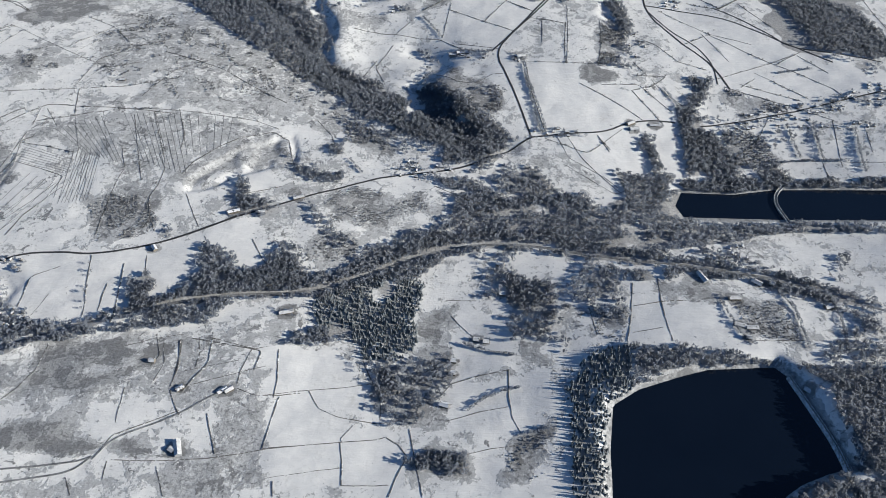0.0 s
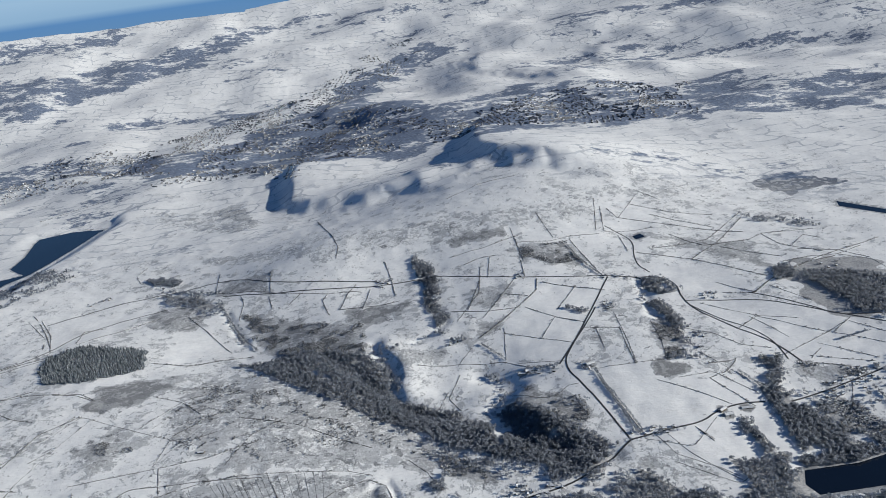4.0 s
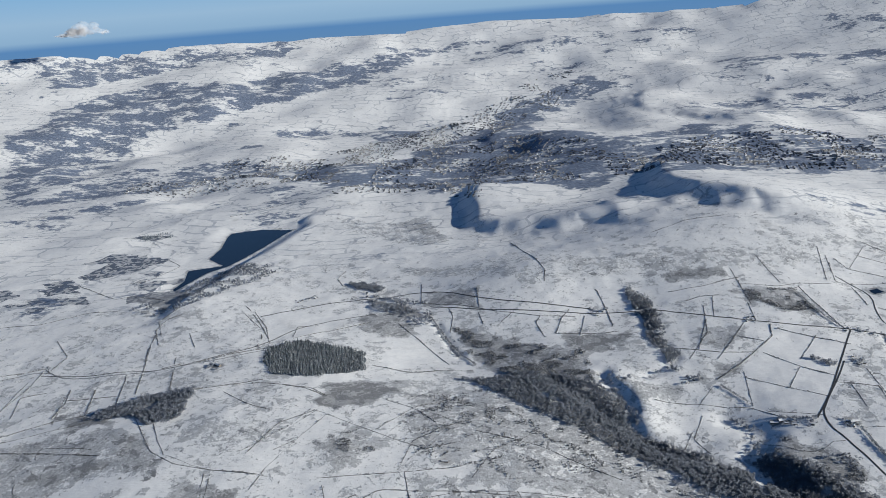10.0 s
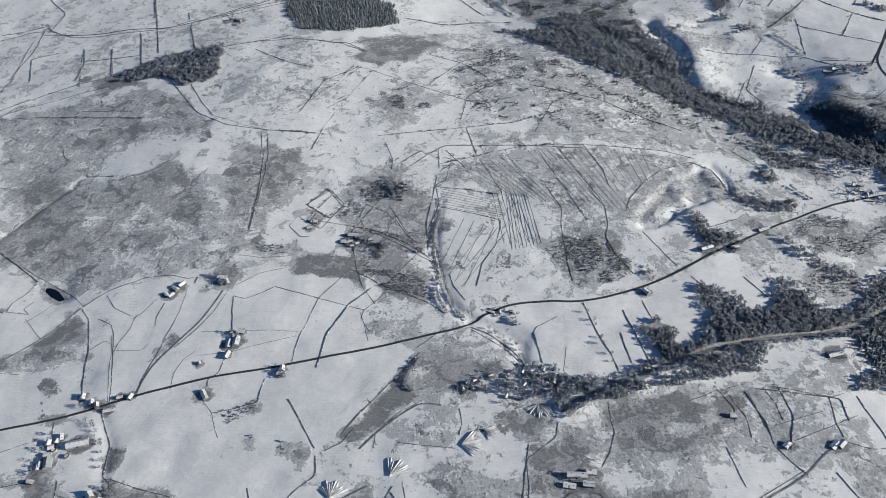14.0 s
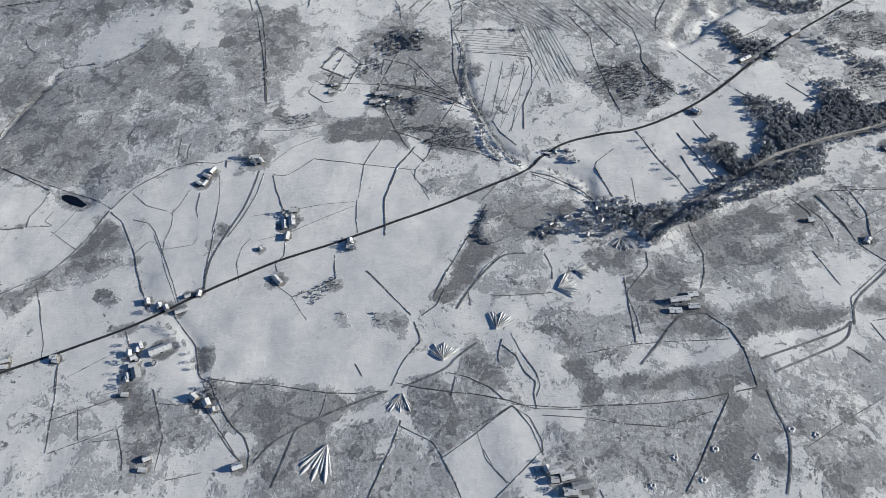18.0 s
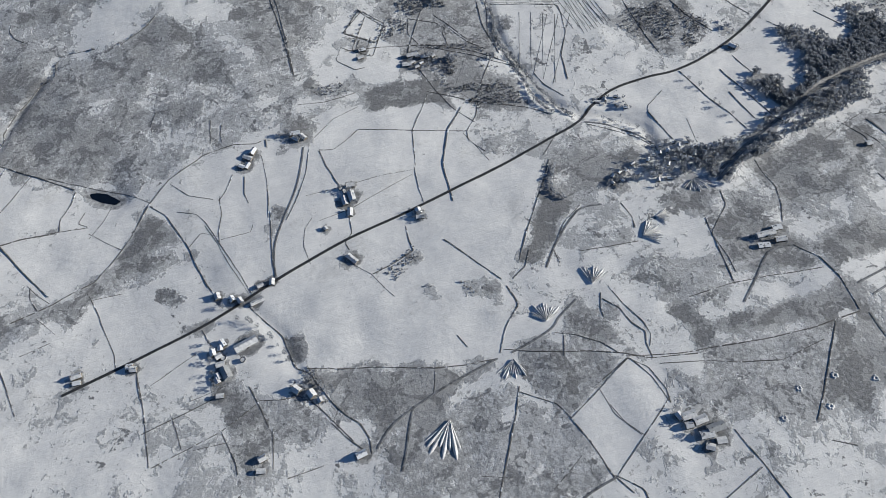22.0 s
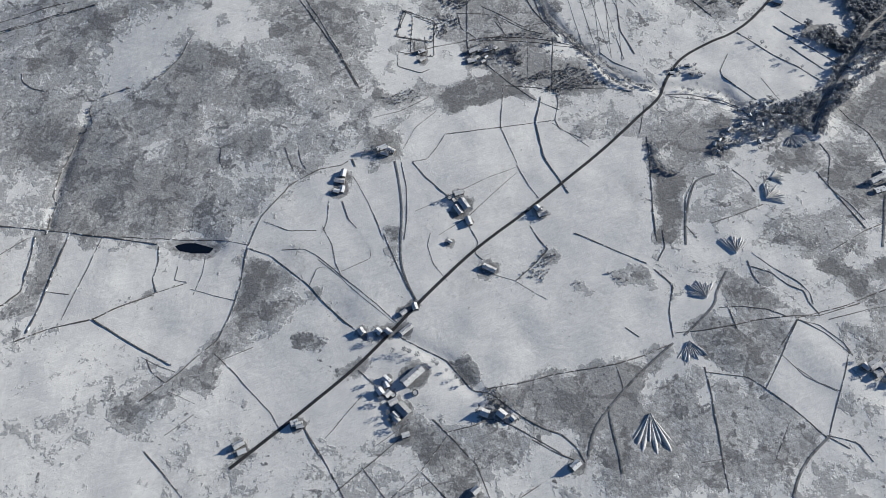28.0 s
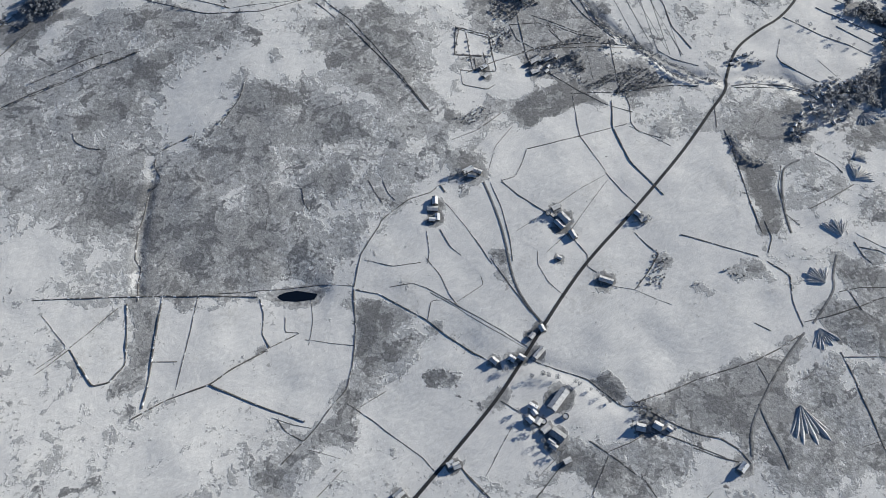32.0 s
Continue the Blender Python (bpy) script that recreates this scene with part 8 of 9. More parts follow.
def building(kind, x, y, length, width, angle, word=""):
    wall_h, rise = SIZES[kind]
    wall_h, rise = wall_h * RB.uniform(0.9, 1.15) * (0.72 if word == "cottage" else 1.0), rise * width / 4.2
    length = max(length, width * 1.1)
    name, label, cat = WORDS[word or kind]
    root = new(name)
    ca, sa = math.cos(radians(angle)), math.sin(radians(angle))
    cx = [x + ca * i * length / 2 - sa * j * width / 2 for i, j in ((-1, -1), (1, -1), (1, 1), (-1, 1))]
    cy = [y + sa * i * length / 2 + ca * j * width / 2 for i, j in ((-1, -1), (1, -1), (1, 1), (-1, 1))]
    base = float(height(np.array(cx), np.array(cy)).min())
    root.matrix_world = pose(x, y, base, 0, 0, angle)
    dark = RB.random() < (0.6 if word == "cottage" else 0.3 if kind != "barn" else 0.2)
    tagged(root, label.replace("snow-covered", "half-bare dark") if dark else label, cat, group="farm buildings" if cat != "house" else "stone houses")
    L, W = length / 2, width / 2
    bm = bmesh.new()
    lo = [bm.verts.new(p) for p in ((-L, -W, -0.6), (L, -W, -0.6), (L, W, -0.6), (-L, W, -0.6))]
    hi = [bm.verts.new(p) for p in ((-L, -W, wall_h), (L, -W, wall_h), (L, W, wall_h), (-L, W, wall_h))]
    g0, g1 = bm.verts.new((-L, 0, wall_h + rise)), bm.verts.new((L, 0, wall_h + rise))
    for f in ((lo[0], lo[1], hi[1], hi[0]), (lo[1], lo[2], hi[2], g1, hi[1]), (lo[2], lo[3], hi[3], hi[2]), (lo[3], lo[0], hi[0], g0, hi[3])):
        bm.faces.new(f)
    part("wall_shell", bm, M_STONE if kind != "barn" else M_SHEET, root)
    o, t = 0.25, 0.16
    for s in (-1, 1):
        bm = bmesh.new()
        ez = wall_h - rise * o / W
        prof = [(s * (W + o), ez + 0.02), (0, wall_h + rise + 0.02), (0, wall_h + rise + t), (s * (W + o), ez + t)]
        va = [bm.verts.new((-L - o, py, pz)) for py, pz in prof]
        vb = [bm.verts.new((L + o, py, pz)) for py, pz in prof]
        for k in range(4):
            bm.faces.new((va[k], va[(k + 1) % 4], vb[(k + 1) % 4], vb[k]))
        bm.faces.new(va), bm.faces.new(vb)
        bmesh.ops.recalc_face_normals(bm, faces=bm.faces)
        part("roof_slope", bm, (M_SLATE if kind != "barn" else M_SHEET) if dark else M_SNOWROOF, root, "slope of bare dark roof" if dark else "roof slope under snow")
    if kind == "house":
        for sx in ((-1, 1) if length > 5 else (1,)):
            part("chimney", box(sx * (L - 0.45) - 0.28, sx * (L - 0.45) + 0.28, -0.25, 0.25, wall_h + rise * 0.6, wall_h + rise + 0.75), M_STONE, root)
        part("door", box(-0.35, 0.35, -W - 0.04, -W + 0.05, -0.1, 1.5), M_DARK, root)
        for sy in (-1, 1):
            for wx in (-L * 0.62, L * 0.62):
                win = part("window", box(wx - 0.35, wx + 0.35, min(sy * (W + 0.04), sy * (W - 0.05)), max(sy * (W + 0.04), sy * (W - 0.05)), 0.7, 1.55), M_GLASS, root)
    else:
        part("barn_door", box(-0.8, 0.8, -W - 0.05, -W + 0.05, -0.1, wall_h * 0.8), M_DARK, root, "dark open doorway")
        if length > 8:
            for k in (-0.6, 0.6):
                part("roof_light", box(L * k - 0.5, L * k + 0.5, -0.18, 0.18, wall_h + rise + 0.06, wall_h + rise + 0.26), M_DARK, root)
    return root


def silo(x, y):
    z = float(height(x, y)[0])
    root = new("slurry_tank")
    root.matrix_world = pose(x, y, z)
    tagged(root, "round farm slurry tank with snow inside its rim", "tank", group="farm buildings")
    part("tank_wall", tube(2.0, 2.0, -0.4, 1.3, 20), M_SHEET, root)
    part("snow_cap", tube(1.7, 1.7, 1.3, 1.36, 20), M_SNOWROOF, root)
    bm = bmesh.new()
    for k in range(20):
        a0, a1 = 2 * math.pi * k / 20, 2 * math.pi * (k + 1) / 20
        for (r0, z0), (r1, z1) in (((1.75, 1.3), (1.75, 1.6)), ((1.75, 1.6), (2.05, 1.6)), ((2.05, 1.6), (2.05, 1.3))):
            bm.faces.new([bm.verts.new((r * math.cos(a), r * math.sin(a), zz)) for r, a, zz in ((r0, a0, z0), (r0, a1, z0), (r1, a1, z1), (r1, a0, z1))])
    part("rim", bm, M_DARK, root)


def hamlet(count, *pts):
    """Cottages and sheds near one another, their ridges along the place's longer way."""
    p = np.array(pts)
    d = p - p.mean(0)
    u = np.linalg.svd(d)[2][0]
    ang = math.degrees(math.atan2(u[1], u[0]))
    made, tries = [], 0
    while len(made) < count and tries < 4000:
        tries += 1
        x, y = RB.uniform(p[:, 0].min(), p[:, 0].max()), RB.uniform(p[:, 1].min(), p[:, 1].max())
        if line_dist(np.array([x]), np.array([y]), pts, True)[0] > 0 or any((x - a) ** 2 + (y - b) ** 2 < 5.4 ** 2 for a, b in made):
            continue
        made.append((x, y))
        house = RB.random() < 0.75
        building("house" if house else "shed", x, y, RB.uniform(2.6, 4.0), RB.uniform(1.9, 2.4), ang + RB.choice((0, 0, 90)) + RB.uniform(-14, 14), "cottage" if house else "")
    if made:
        m = np.repeat(np.array(made), 3, axis=0) + RN.uniform(-6, 6, (len(made) * 3, 2))
        tagged(plant("garden_trees", "bare", m[:, 0], m[:, 1], 3.2, RN), "bare garden trees and hedges between cottages", "trees", kind="stuff")


# ---- single trees ----
def tree_proto(rng):
    root = new("tree")
    tagged(root, "leafless frosted tree standing among snowy fields", "tree", group="single trees by walls and farms")
    bm = tube(0.16, 0.09, -0.2, 2.2, 6)
    part("trunk", bm, M_TRUNK, root)
    for k in range(4):
        a, e = k * 1.57 + rng.uniform(-.4, .4), rng.uniform(0.5, 0.9)
        bm = tube(0.07, 0.02, 0, 2.4, 5)
        bmesh.ops.transform(bm, matrix=Matrix.Translation((0, 0, 1.5 + 0.15 * k)) @ Matrix.Rotation(a, 4, "Z") @ Matrix.Rotation(e, 4, "Y"), verts=bm.verts)
        part("limb", bm, M_TRUNK, root)
    bm = bmesh.new()
    for k in range(90):
        a, u = rng.uniform(0, 2 * math.pi), rng.uniform(-1, 1)
        r = rng.uniform(0.3, 1) ** 0.5 * rng.uniform(0.8, 1.15)
        w = math.sqrt(1 - u * u)
        c = Vector((1.9 * r * w * math.cos(a), 1.9 * r * w * math.sin(a), 3.3 + 1.8 * r * u))
        p = Vector((rng.gauss(0, 1), rng.gauss(0, 1), rng.gauss(0, 1))).normalized()
        q = p.orthogonal().normalized()
        s, t = rng.uniform(0.25, 0.5), rng.uniform(0.12, 0.28)
        bm.faces.new([bm.verts.new(c + d) for d in (-p * s, q * t, p * s, -q * t)])
    part("crown", bm, M_TWIG, root)
    return root


PROTOS = []


def trees(count, *pts):
    c = resample(pts, 0.5)
    for k in range(count):
        x, y = c[int((k + RB.uniform(0.1, 0.9)) / count * (len(c) - 1))]
        x, y = x + RB.uniform(-2.2, 2.2), y + RB.uniform(-2.2, 2.2)
        m = pose(x, y, float(height(x, y)[0]), 0, 0, RB.uniform(0, 360))
        if len(PROTOS) < 5:
            ob = tree_proto(RB)
            ob.scale = (1, 1, 1)
            ob.matrix_basis = m
            PROTOS.append(ob)
        else:
            ob = copy_thing(RB.choice(PROTOS), m)
            s = RB.uniform(0.6, 1.1)
            ob.scale = (s, s, s)


# ---- spoil heaps, furrows, dams ----
def heap(radius, a0, a1, x, y):
    """A fan of tipped spoil with radial ridges."""
    nr, na = 14, 150
    V, Q = [], []
    ridges = max(6, int((a1 - a0) / 9))
    for j in range(na + 1):
        f = j / na
        a = radians(a0 + (a1 - a0) * f)
        lobe = abs(math.sin(math.pi * ridges * f))
        reach = radius * (0.7 + 0.3 * lobe) * (0.75 + 0.4 * LATTICE[int(f * ridges) % 256, int(abs(x)) % 256])
        for i in range(nr + 1):
            s = i / nr
            r = reach * s
            px, py = x + r * math.cos(a), y + r * math.sin(a)
            top = 1.9 * (1 - 0.25 * s)
            own = 0.55 + 0.6 * LATTICE[(int(f * ridges) * 7) % 256, int(abs(y)) % 256]
            h = top * (0.2 + 0.8 * own * lobe ** 1.4 * min(1, s * 3) + 0.6 * max(0, 1 - s * 3)) * min(1.0, (1 - s) * 6)
            h *= min(1, f * 8, (1 - f) * 8) if (a1 - a0) < 330 else 1
            V.append((px, py, h - 0.25))
    V = np.array(V)
    V[:, 2] += height(V[:, 0], V[:, 1])
    for j in range(na):
        for i in range(nr):
            k = j * (nr + 1) + i
            Q.append((k, k + 1, k + nr + 2, k + nr + 1))
    tagged(new("spoil_tip", mesh_of("spoil_tip", V, Q, M_SPOIL, True)), "fan-shaped old spoil tip ridged under snow", "spoil tip", group="old spoil heaps")


def shaft_mound(x, y):
    """A low ring of spoil round an old filled shaft."""
    V, Q, nr, na = [], [], 8, 28
    for j in range(na):
        a = 2 * math.pi * j / na
        w = 0.8 + 0.5 * LATTICE[j % 9 + int(abs(x)) % 90, int(abs(y)) % 200]
        for i in range(nr + 1):
            q = i / nr
            h = 0.7 * math.exp(-((q - 0.45) / 0.22) ** 2) * w - 0.5 * max(0, 1 - q * 4) - 0.12
            V.append((x + 3.0 * q * w * math.cos(a), y + 2.8 * q * w * math.sin(a), h))
    V = np.array(V)
    V[:, 2] += height(V[:, 0], V[:, 1])
    for j in range(na):
        for i in range(nr):
            p, q = j * (nr + 1) + i, (j + 1) % na * (nr + 1) + i
            Q.append((p, p + 1, q + 1, q))
    tagged(new("shaft_mound", mesh_of("shaft_mound", V, Q, M_SPOIL, True)), "small snowy ring mound round an old mine shaft", "mound", group="old mine shafts")


def furrow(count, *pts):
    """Plough ridges across a four-cornered field."""
    p = [np.array(q) for q in pts]
    V, Q, off = [], [], 0
    for k in range(count):
        f = (k + 0.5) / count
        a, b = p[0] * (1 - f) + p[3] * f, p[1] * (1 - f) + p[2] * f
        if np.hypot(*(p[1] - p[0])) < np.hypot(*(p[3] - p[0])):
            a, b = p[0] * (1 - f) + p[1] * f, p[3] * (1 - f) + p[2] * f
        c = resample((a, b), 2.5)
        kk = np.arange(len(c)) + k * 31.0
        c = c + 0.35 * np.stack([vnoise(kk, kk * 0, 4) - 0.5, vnoise(kk, kk * 0 + 9, 4) - 0.5], 1)
        w, h = 0.2 + 0.25 * vnoise(kk, kk * 0 + 5, 5), 0.05 + 0.28 * vnoise(kk, kk * 0 + 15, 6)
        v, q = strip(c, [(-w, 0 * h - 0.05), (0 * w, h), (w, 0 * h - 0.05)])
        V.append(v), Q.append(q[:, ::-1] + off)
        off += len(v)
    tagged(new("plough_ridges", mesh_of("plough_ridges", np.concatenate(V), np.concatenate(Q), M_SCRUB)), "plough ridges showing dark through thin snow", "furrows", kind="stuff")


def dam(*pts):
    c = resample(pts, 3)
    one = np.ones(len(c))
    v, f = strip(c, [(-4.5 * one, -0.5 * one), (-2.0 * one, 2.2 * one), (-0.9 * one, 2.5 * one), (0.9 * one, 2.5 * one), (5.5 * one, -0.6 * one)])
    v[:, 2] = np.repeat(LAKES[0][0], len(v)) + np.tile([-0.8, 1.6, 1.9, 1.9, -0.8], len(c))
    ob = tagged(new("dam", mesh_of("dam", v, f[:, ::-1], M_CONC)), "long snow-dusted concrete and grass reservoir dam", "dam", kind="structure")
    for s in (-0.95, 0.95):
        v, f = strip(c, [((s - 0.12) * one, 0 * one), ((s - 0.12) * one, 0 * one), ((s + 0.12) * one, 0 * one), ((s + 0.12) * one, 0 * one)])
        v[:, 2] = LAKES[0][0] + np.tile([1.7, 2.4, 2.4, 1.7], len(c))
        tagged(new("parapet", mesh_of("parapet", v, f[:, ::-1], M_STONE)), kind="").parent = ob


def causeway(*pts):
    c = resample(pts, 2)
    one = np.ones(len(c))
    v, f = strip(c, [(k * one, 0 * one) for k in (-2.2, -1.5, 1.5, 2.2)])
    v[:, 2] = LAKES[1][0] + np.tile([-1.0, 1.5, 1.5, -1.0], len(c))
    ob = tagged(new("causeway", mesh_of("causeway", v, f[:, ::-1], M_LANE)), "curved narrow causeway road across a dark reservoir", "bridge", kind="structure")
    for s in (-1.45, 1.45):
        v, f = strip(c, [((s + k) * one, 0 * one) for k in (-0.15, -0.14, 0.14, 0.15)])
        v[:, 2] = LAKES[1][0] + np.tile([1.3, 2.1, 2.1, 1.3], len(c))
        tagged(new("parapet", mesh_of("parapet", v, f[:, ::-1], M_CONC))).parent = ob


# ---- far towns and a cloud ----
def town(count, *pts):
    """Rows of small far houses with trees between them."""
    rng = np.random.RandomState(count)
    p = np.array(pts)
    x, y = rng.uniform(p[:, 0].min(), p[:, 0].max(), count * 9), rng.uniform(p[:, 1].min(), p[:, 1].max(), count * 9)
    blk = np.floor(x / 90) * 7 + np.floor(y / 90) * 13
    ang = (blk * 0.61803) % 1 * math.pi
    # streets: snap to rows within each block
    u, w = x * np.cos(ang) + y * np.sin(ang), -x * np.sin(ang) + y * np.cos(ang)
    w = np.round(w / 15) * 15 + rng.uniform(-1, 1, len(w))
    x, y = u * np.cos(ang) - w * np.sin(ang), u * np.sin(ang) + w * np.cos(ang)
    keep = (line_dist(x, y, pts, True) + (vnoise(x, y, 120) - 0.5) * 120 < 0) & (vnoise(x, y, 75) > 0.34)
    tx, ty = x[keep][count:count * 2], y[keep][count:count * 2]
    x, y, ang = x[keep][:count], y[keep][:count], ang[keep][:count]
    n = len(x)
    L, W, H = rng.uniform(1.8, 4.5, n), rng.uniform(1.5, 2.1, n), rng.uniform(1.8, 2.8, n)
    z = height(x, y)
    unit = [(-1, -1, -.2), (1, -1, -.2), (1, 1, -.2), (-1, 1, -.2), (-1, -1, 1), (1, -1, 1), (1, 1, 1), (-1, 1, 1), (-1, 0, 1.5), (1, 0, 1.5)]
    faces = [(0, 1, 5, 4), (2, 3, 7, 6), (4, 5, 9, 8), (6, 7, 8, 9), (1, 2, 6, 5), (3, 0, 4, 7), (5, 6, 9, 9), (7, 4, 8, 8)][:6]
    uu = np.array(unit)
    X, Y = uu[None, :, 0] * L[:, None], uu[None, :, 1] * W[:, None]
    V = np.stack([x[:, None] + X * np.cos(ang)[:, None] - Y * np.sin(ang)[:, None], y[:, None] + X * np.sin(ang)[:, None] + Y * np.cos(ang)[:, None],
                  z[:, None] + uu[None, :, 2] * H[:, None]], 2).reshape(-1, 3)
    Q = (np.array(faces)[None] + (np.arange(n) * 10)[:, None, None]).reshape(-1, 4)
    tagged(new("town_houses", mesh_of("town_houses", V, Q, M_TOWN)), "far town of small stone houses in rows", "town", kind="stuff")
    if len(tx):
        tx, ty = tx + rng.uniform(-14, 14, len(tx)), ty + rng.uniform(-14, 14, len(tx))
        tagged(plant("town_trees", "bush", tx[::2], ty[::2], 2.4, rng), "dark bare trees between far houses", "trees", kind="stuff")


def cloud(x, y, z):
    bm = bmesh.new()
    rng = random.Random(4)
    for k in range(70):
        f = rng.uniform(-1, 1)
        r = rng.uniform(12, 30) * (1.1 - abs(f))
        m = Matrix.Translation((f * 130 + rng.uniform(-12, 12), rng.uniform(-30, 30), rng.uniform(0, 60) * max(0, 1 - abs(f - 0.2)) ** 1.5)) @ Matrix.Diagonal((1.25, 1, 0.85, 1))
        bmesh.ops.create_icosphere(bm, subdivisions=3, radius=r, matrix=m)
    for v in bm.verts:
        v.co += v.co.normalized() * 5 * noise.noise(v.co * 0.05) + Vector((0, 0, 3 * noise.noise(v.co * 0.13)))
    for f in bm.faces:
        f.smooth = True
    me = bpy.data.meshes.new("cloud")
    bm.to_mesh(me)
    me.materials.append(M_CLOUD)
    ob = tagged(new("cloud", me), "small white cumulus cloud over the far coast", "cloud", kind="structure")
    ob.matrix_world = pose(x, y, z, 0, 0, 25)


# ---- what stands on the land ----
hedge((357, 695.7), (402.7, 696.9), (436.6, 692.2))
hedge((275.7, 704.2), (290.6, 687.3))
furrow(8, (-449.8, 711.9), (-389.2, 687.6), (-392.2, 662.9), (-449.8, 683.3))
furrow(9, (-386.5, 695.4), (-363.4, 697.6), (-355.7, 623.6), (-387.6, 618.5))
furrow(4, (-434, 667.6), (-395.7, 648.5), (-430, 569.8), (-454.9, 615.8))
furrow(9, (-427.1, 734.1), (-378, 759.3), (-332.5, 675.6), (-381.8, 696.9))
furrow(9, (-359.5, 762.9), (-298.3, 765.4), (-262.6, 659.1), (-317.5, 683))
furrow(7, (-298.6, 763.5), (-231.3, 764.4), (-229.9, 711.3), (-274.2, 689.1))
furrow(3, (-411.9, 654.5), (-382.4, 644.7), (-432.7, 571.1), (-450, 594.4))
furrow(6, (-400.9, 701.7), (-374.8, 704.9), (-360.7, 627.2), (-395.3, 627.9))
heap(15, -69, 76, -442.4, 400.7)
heap(13, -174, -14, -382.3, 435.2)
heap(17, 11, 111, -494.7, 377)
heap(15, 16, 146, -536.5, 361.5)
heap(25, -164, -86, -622.5, 318.6)
heap(15, -164, -64, -568.6, 343.3)
heap(11, -84, 36, -425.5, 413.3)
shaft_mound(-384.7, 256.4)
shaft_mound(-410.2, 256.7)
shaft_mound(-362, 245.6)
shaft_mound(-429.9, 242.8)
shaft_mound(-399, 239.5)
shaft_mound(-320.8, 251.1)
shaft_mound(-334, 258.1)
building("barn", -630.6, 521.7, 10.1, 5, -93)
building("shed", -637.0, 520.0, 8.7, 4, -92)
building("house", -636.0, 507.1, 7.3, 4, -105)
building("shed", -628.5, 532.4, 6.5, 3.5, -13)
silo(-636.4, 532.6)
building("house", -693.4, 596.1, 6.5, 4, -130)
building("shed", -698.9, 592.3, 7.8, 4, -44)
building("shed", -701.1, 584.4, 5.7, 3.5, -130)
building("shed", -705.5, 585.2, 4.3, 3, -46)
building("house", -656.2, 600.8, 8.3, 4, -8)
building("shed", -651.1, 595.4, 6.8, 3.5, -66)
building("shed", -657.2, 595.0, 6.2, 3, -48)
building("house", -747.4, 470.9, 5.3, 4, -87)
building("house", -737.7, 464.0, 4.4, 4, -74)
building("house", -732.3, 460.4, 4.5, 3.5, -74)
building("house", -707.0, 466.9, 4.9, 3.5, -107)
building("shed", -720.7, 455.4, 9.9, 3.5, 9)
building("shed", -715.8, 467.4, 4.5, 3, 9)
building("barn", -735.3, 422.8, 16.3, 6, 12)
building("barn", -752.5, 406.1, 9.3, 6, -79)
building("shed", -751.0, 430.1, 5.8, 4, -74)
building("house", -758.6, 424.9, 4.9, 4, -86)
building("shed", -755.3, 421.0, 4.4, 4, 17)
building("shed", -755.2, 413.9, 5.9, 4, -2)
building("shed", -758.7, 405.4, 5.0, 3.5, -77)
building("shed", -759.5, 402.6, 4.3, 3.5, 101)
building("shed", -753.1, 426.9, 3.7, 3.5, -98)
building("shed", -759.7, 390.5, 4.8, 3, -16)
silo(-739.9, 411.7)
silo(-752.6, 418.7)
building("house", -710.4, 375.0, 4.6, 5, -54)
building("house", -701.6, 368.7, 5.4, 5, -73)
building("shed", -697.4, 362.5, 3.3, 3, -81)
building("house", -586.6, 488.1, 5.6, 4, -85)
building("shed", -587.2, 482.4, 6.0, 4, -14)
building("shed", -646.5, 464.3, 9.8, 4, -61)
building("shed", -657.8, 499.4, 3.1, 2.5, -69)
building("house", -813.4, 433.8, 3.8, 4, -20)
building("house", -851.9, 443.6, 7.0, 4, 1)
building("shed", -852.2, 438.3, 5.3, 3, -9)
building("barn", -483.3, 265.2, 8.8, 5, -4)
building("barn", -478.1, 260.1, 8.3, 5, 0)
building("barn", -471.6, 252.4, 10.8, 5.5, 0)
building("barn", -478.7, 250.6, 8.3, 5, -8)
building("house", -486.1, 259.5, 4.6, 4, -7)
building("shed", -472.4, 244.1, 5.8, 4, -12)
building("shed", -480.6, 242.9, 5.3, 4, -33)
building("house", -488.8, 266.9, 4.7, 4, -79)
building("barn", -363.0, 368.0, 13.8, 4, -6)
building("house", -355.9, 360.1, 7.7, 4, -13)
building("shed", -369.2, 360.2, 8.4, 4, -14)
building("shed", -352.5, 370.2, 6.8, 4, -8)
building("house", -742.1, 337.4, 4.9, 4, 11)
building("shed", -744.5, 329.5, 5.6, 3, -18)
building("house", -682.2, 316.9, 6.5, 4, 7)
building("house", -815.5, 436.8, 4.6, 4, -11)
building("house", -576.7, 671.4, 6.2, 3.5, -5)
building("shed", -580.5, 663.5, 5.5, 3, 5)
building("house", -536.9, 650.3, 10.4, 4, -6)
building("shed", -545.0, 641.2, 7.5, 3.5, -16)
building("shed", -527.4, 644.5, 7.8, 3.5, -8)
hamlet(16, (-389.6, 484.6), (-371.3, 479.4), (-357.5, 465), (-364.4, 452.1), (-389.7, 460.8), (-396.8, 469.5))
hamlet(8, (-405.2, 468.7), (-379.5, 460.3), (-379.8, 438.5), (-409, 444.4))
hamlet(6, (-435.6, 469.5), (-415.6, 468.7), (-421.9, 451.5), (-440.1, 454.7))
building("house", -137.9, 476.1, 12.2, 4.5, 13)
building("shed", -175.3, 385.8, 8.2, 4, 38)
building("house", -170.3, 386.3, 6.9, 4, 40)
building("barn", -196.8, 330.9, 13.4, 5, -73)
building("shed", -201.0, 329.6, 4.5, 4, -32)
building("house", 8.1, 424.1, 4.8, 4, -11)
building("house", 7.1, 410.1, 4.3, 4, -11)
building("house", -0.3, 376.1, 7.6, 4.5, -21)
building("house", 53.5, 502.6, 5.1, 4, -3)
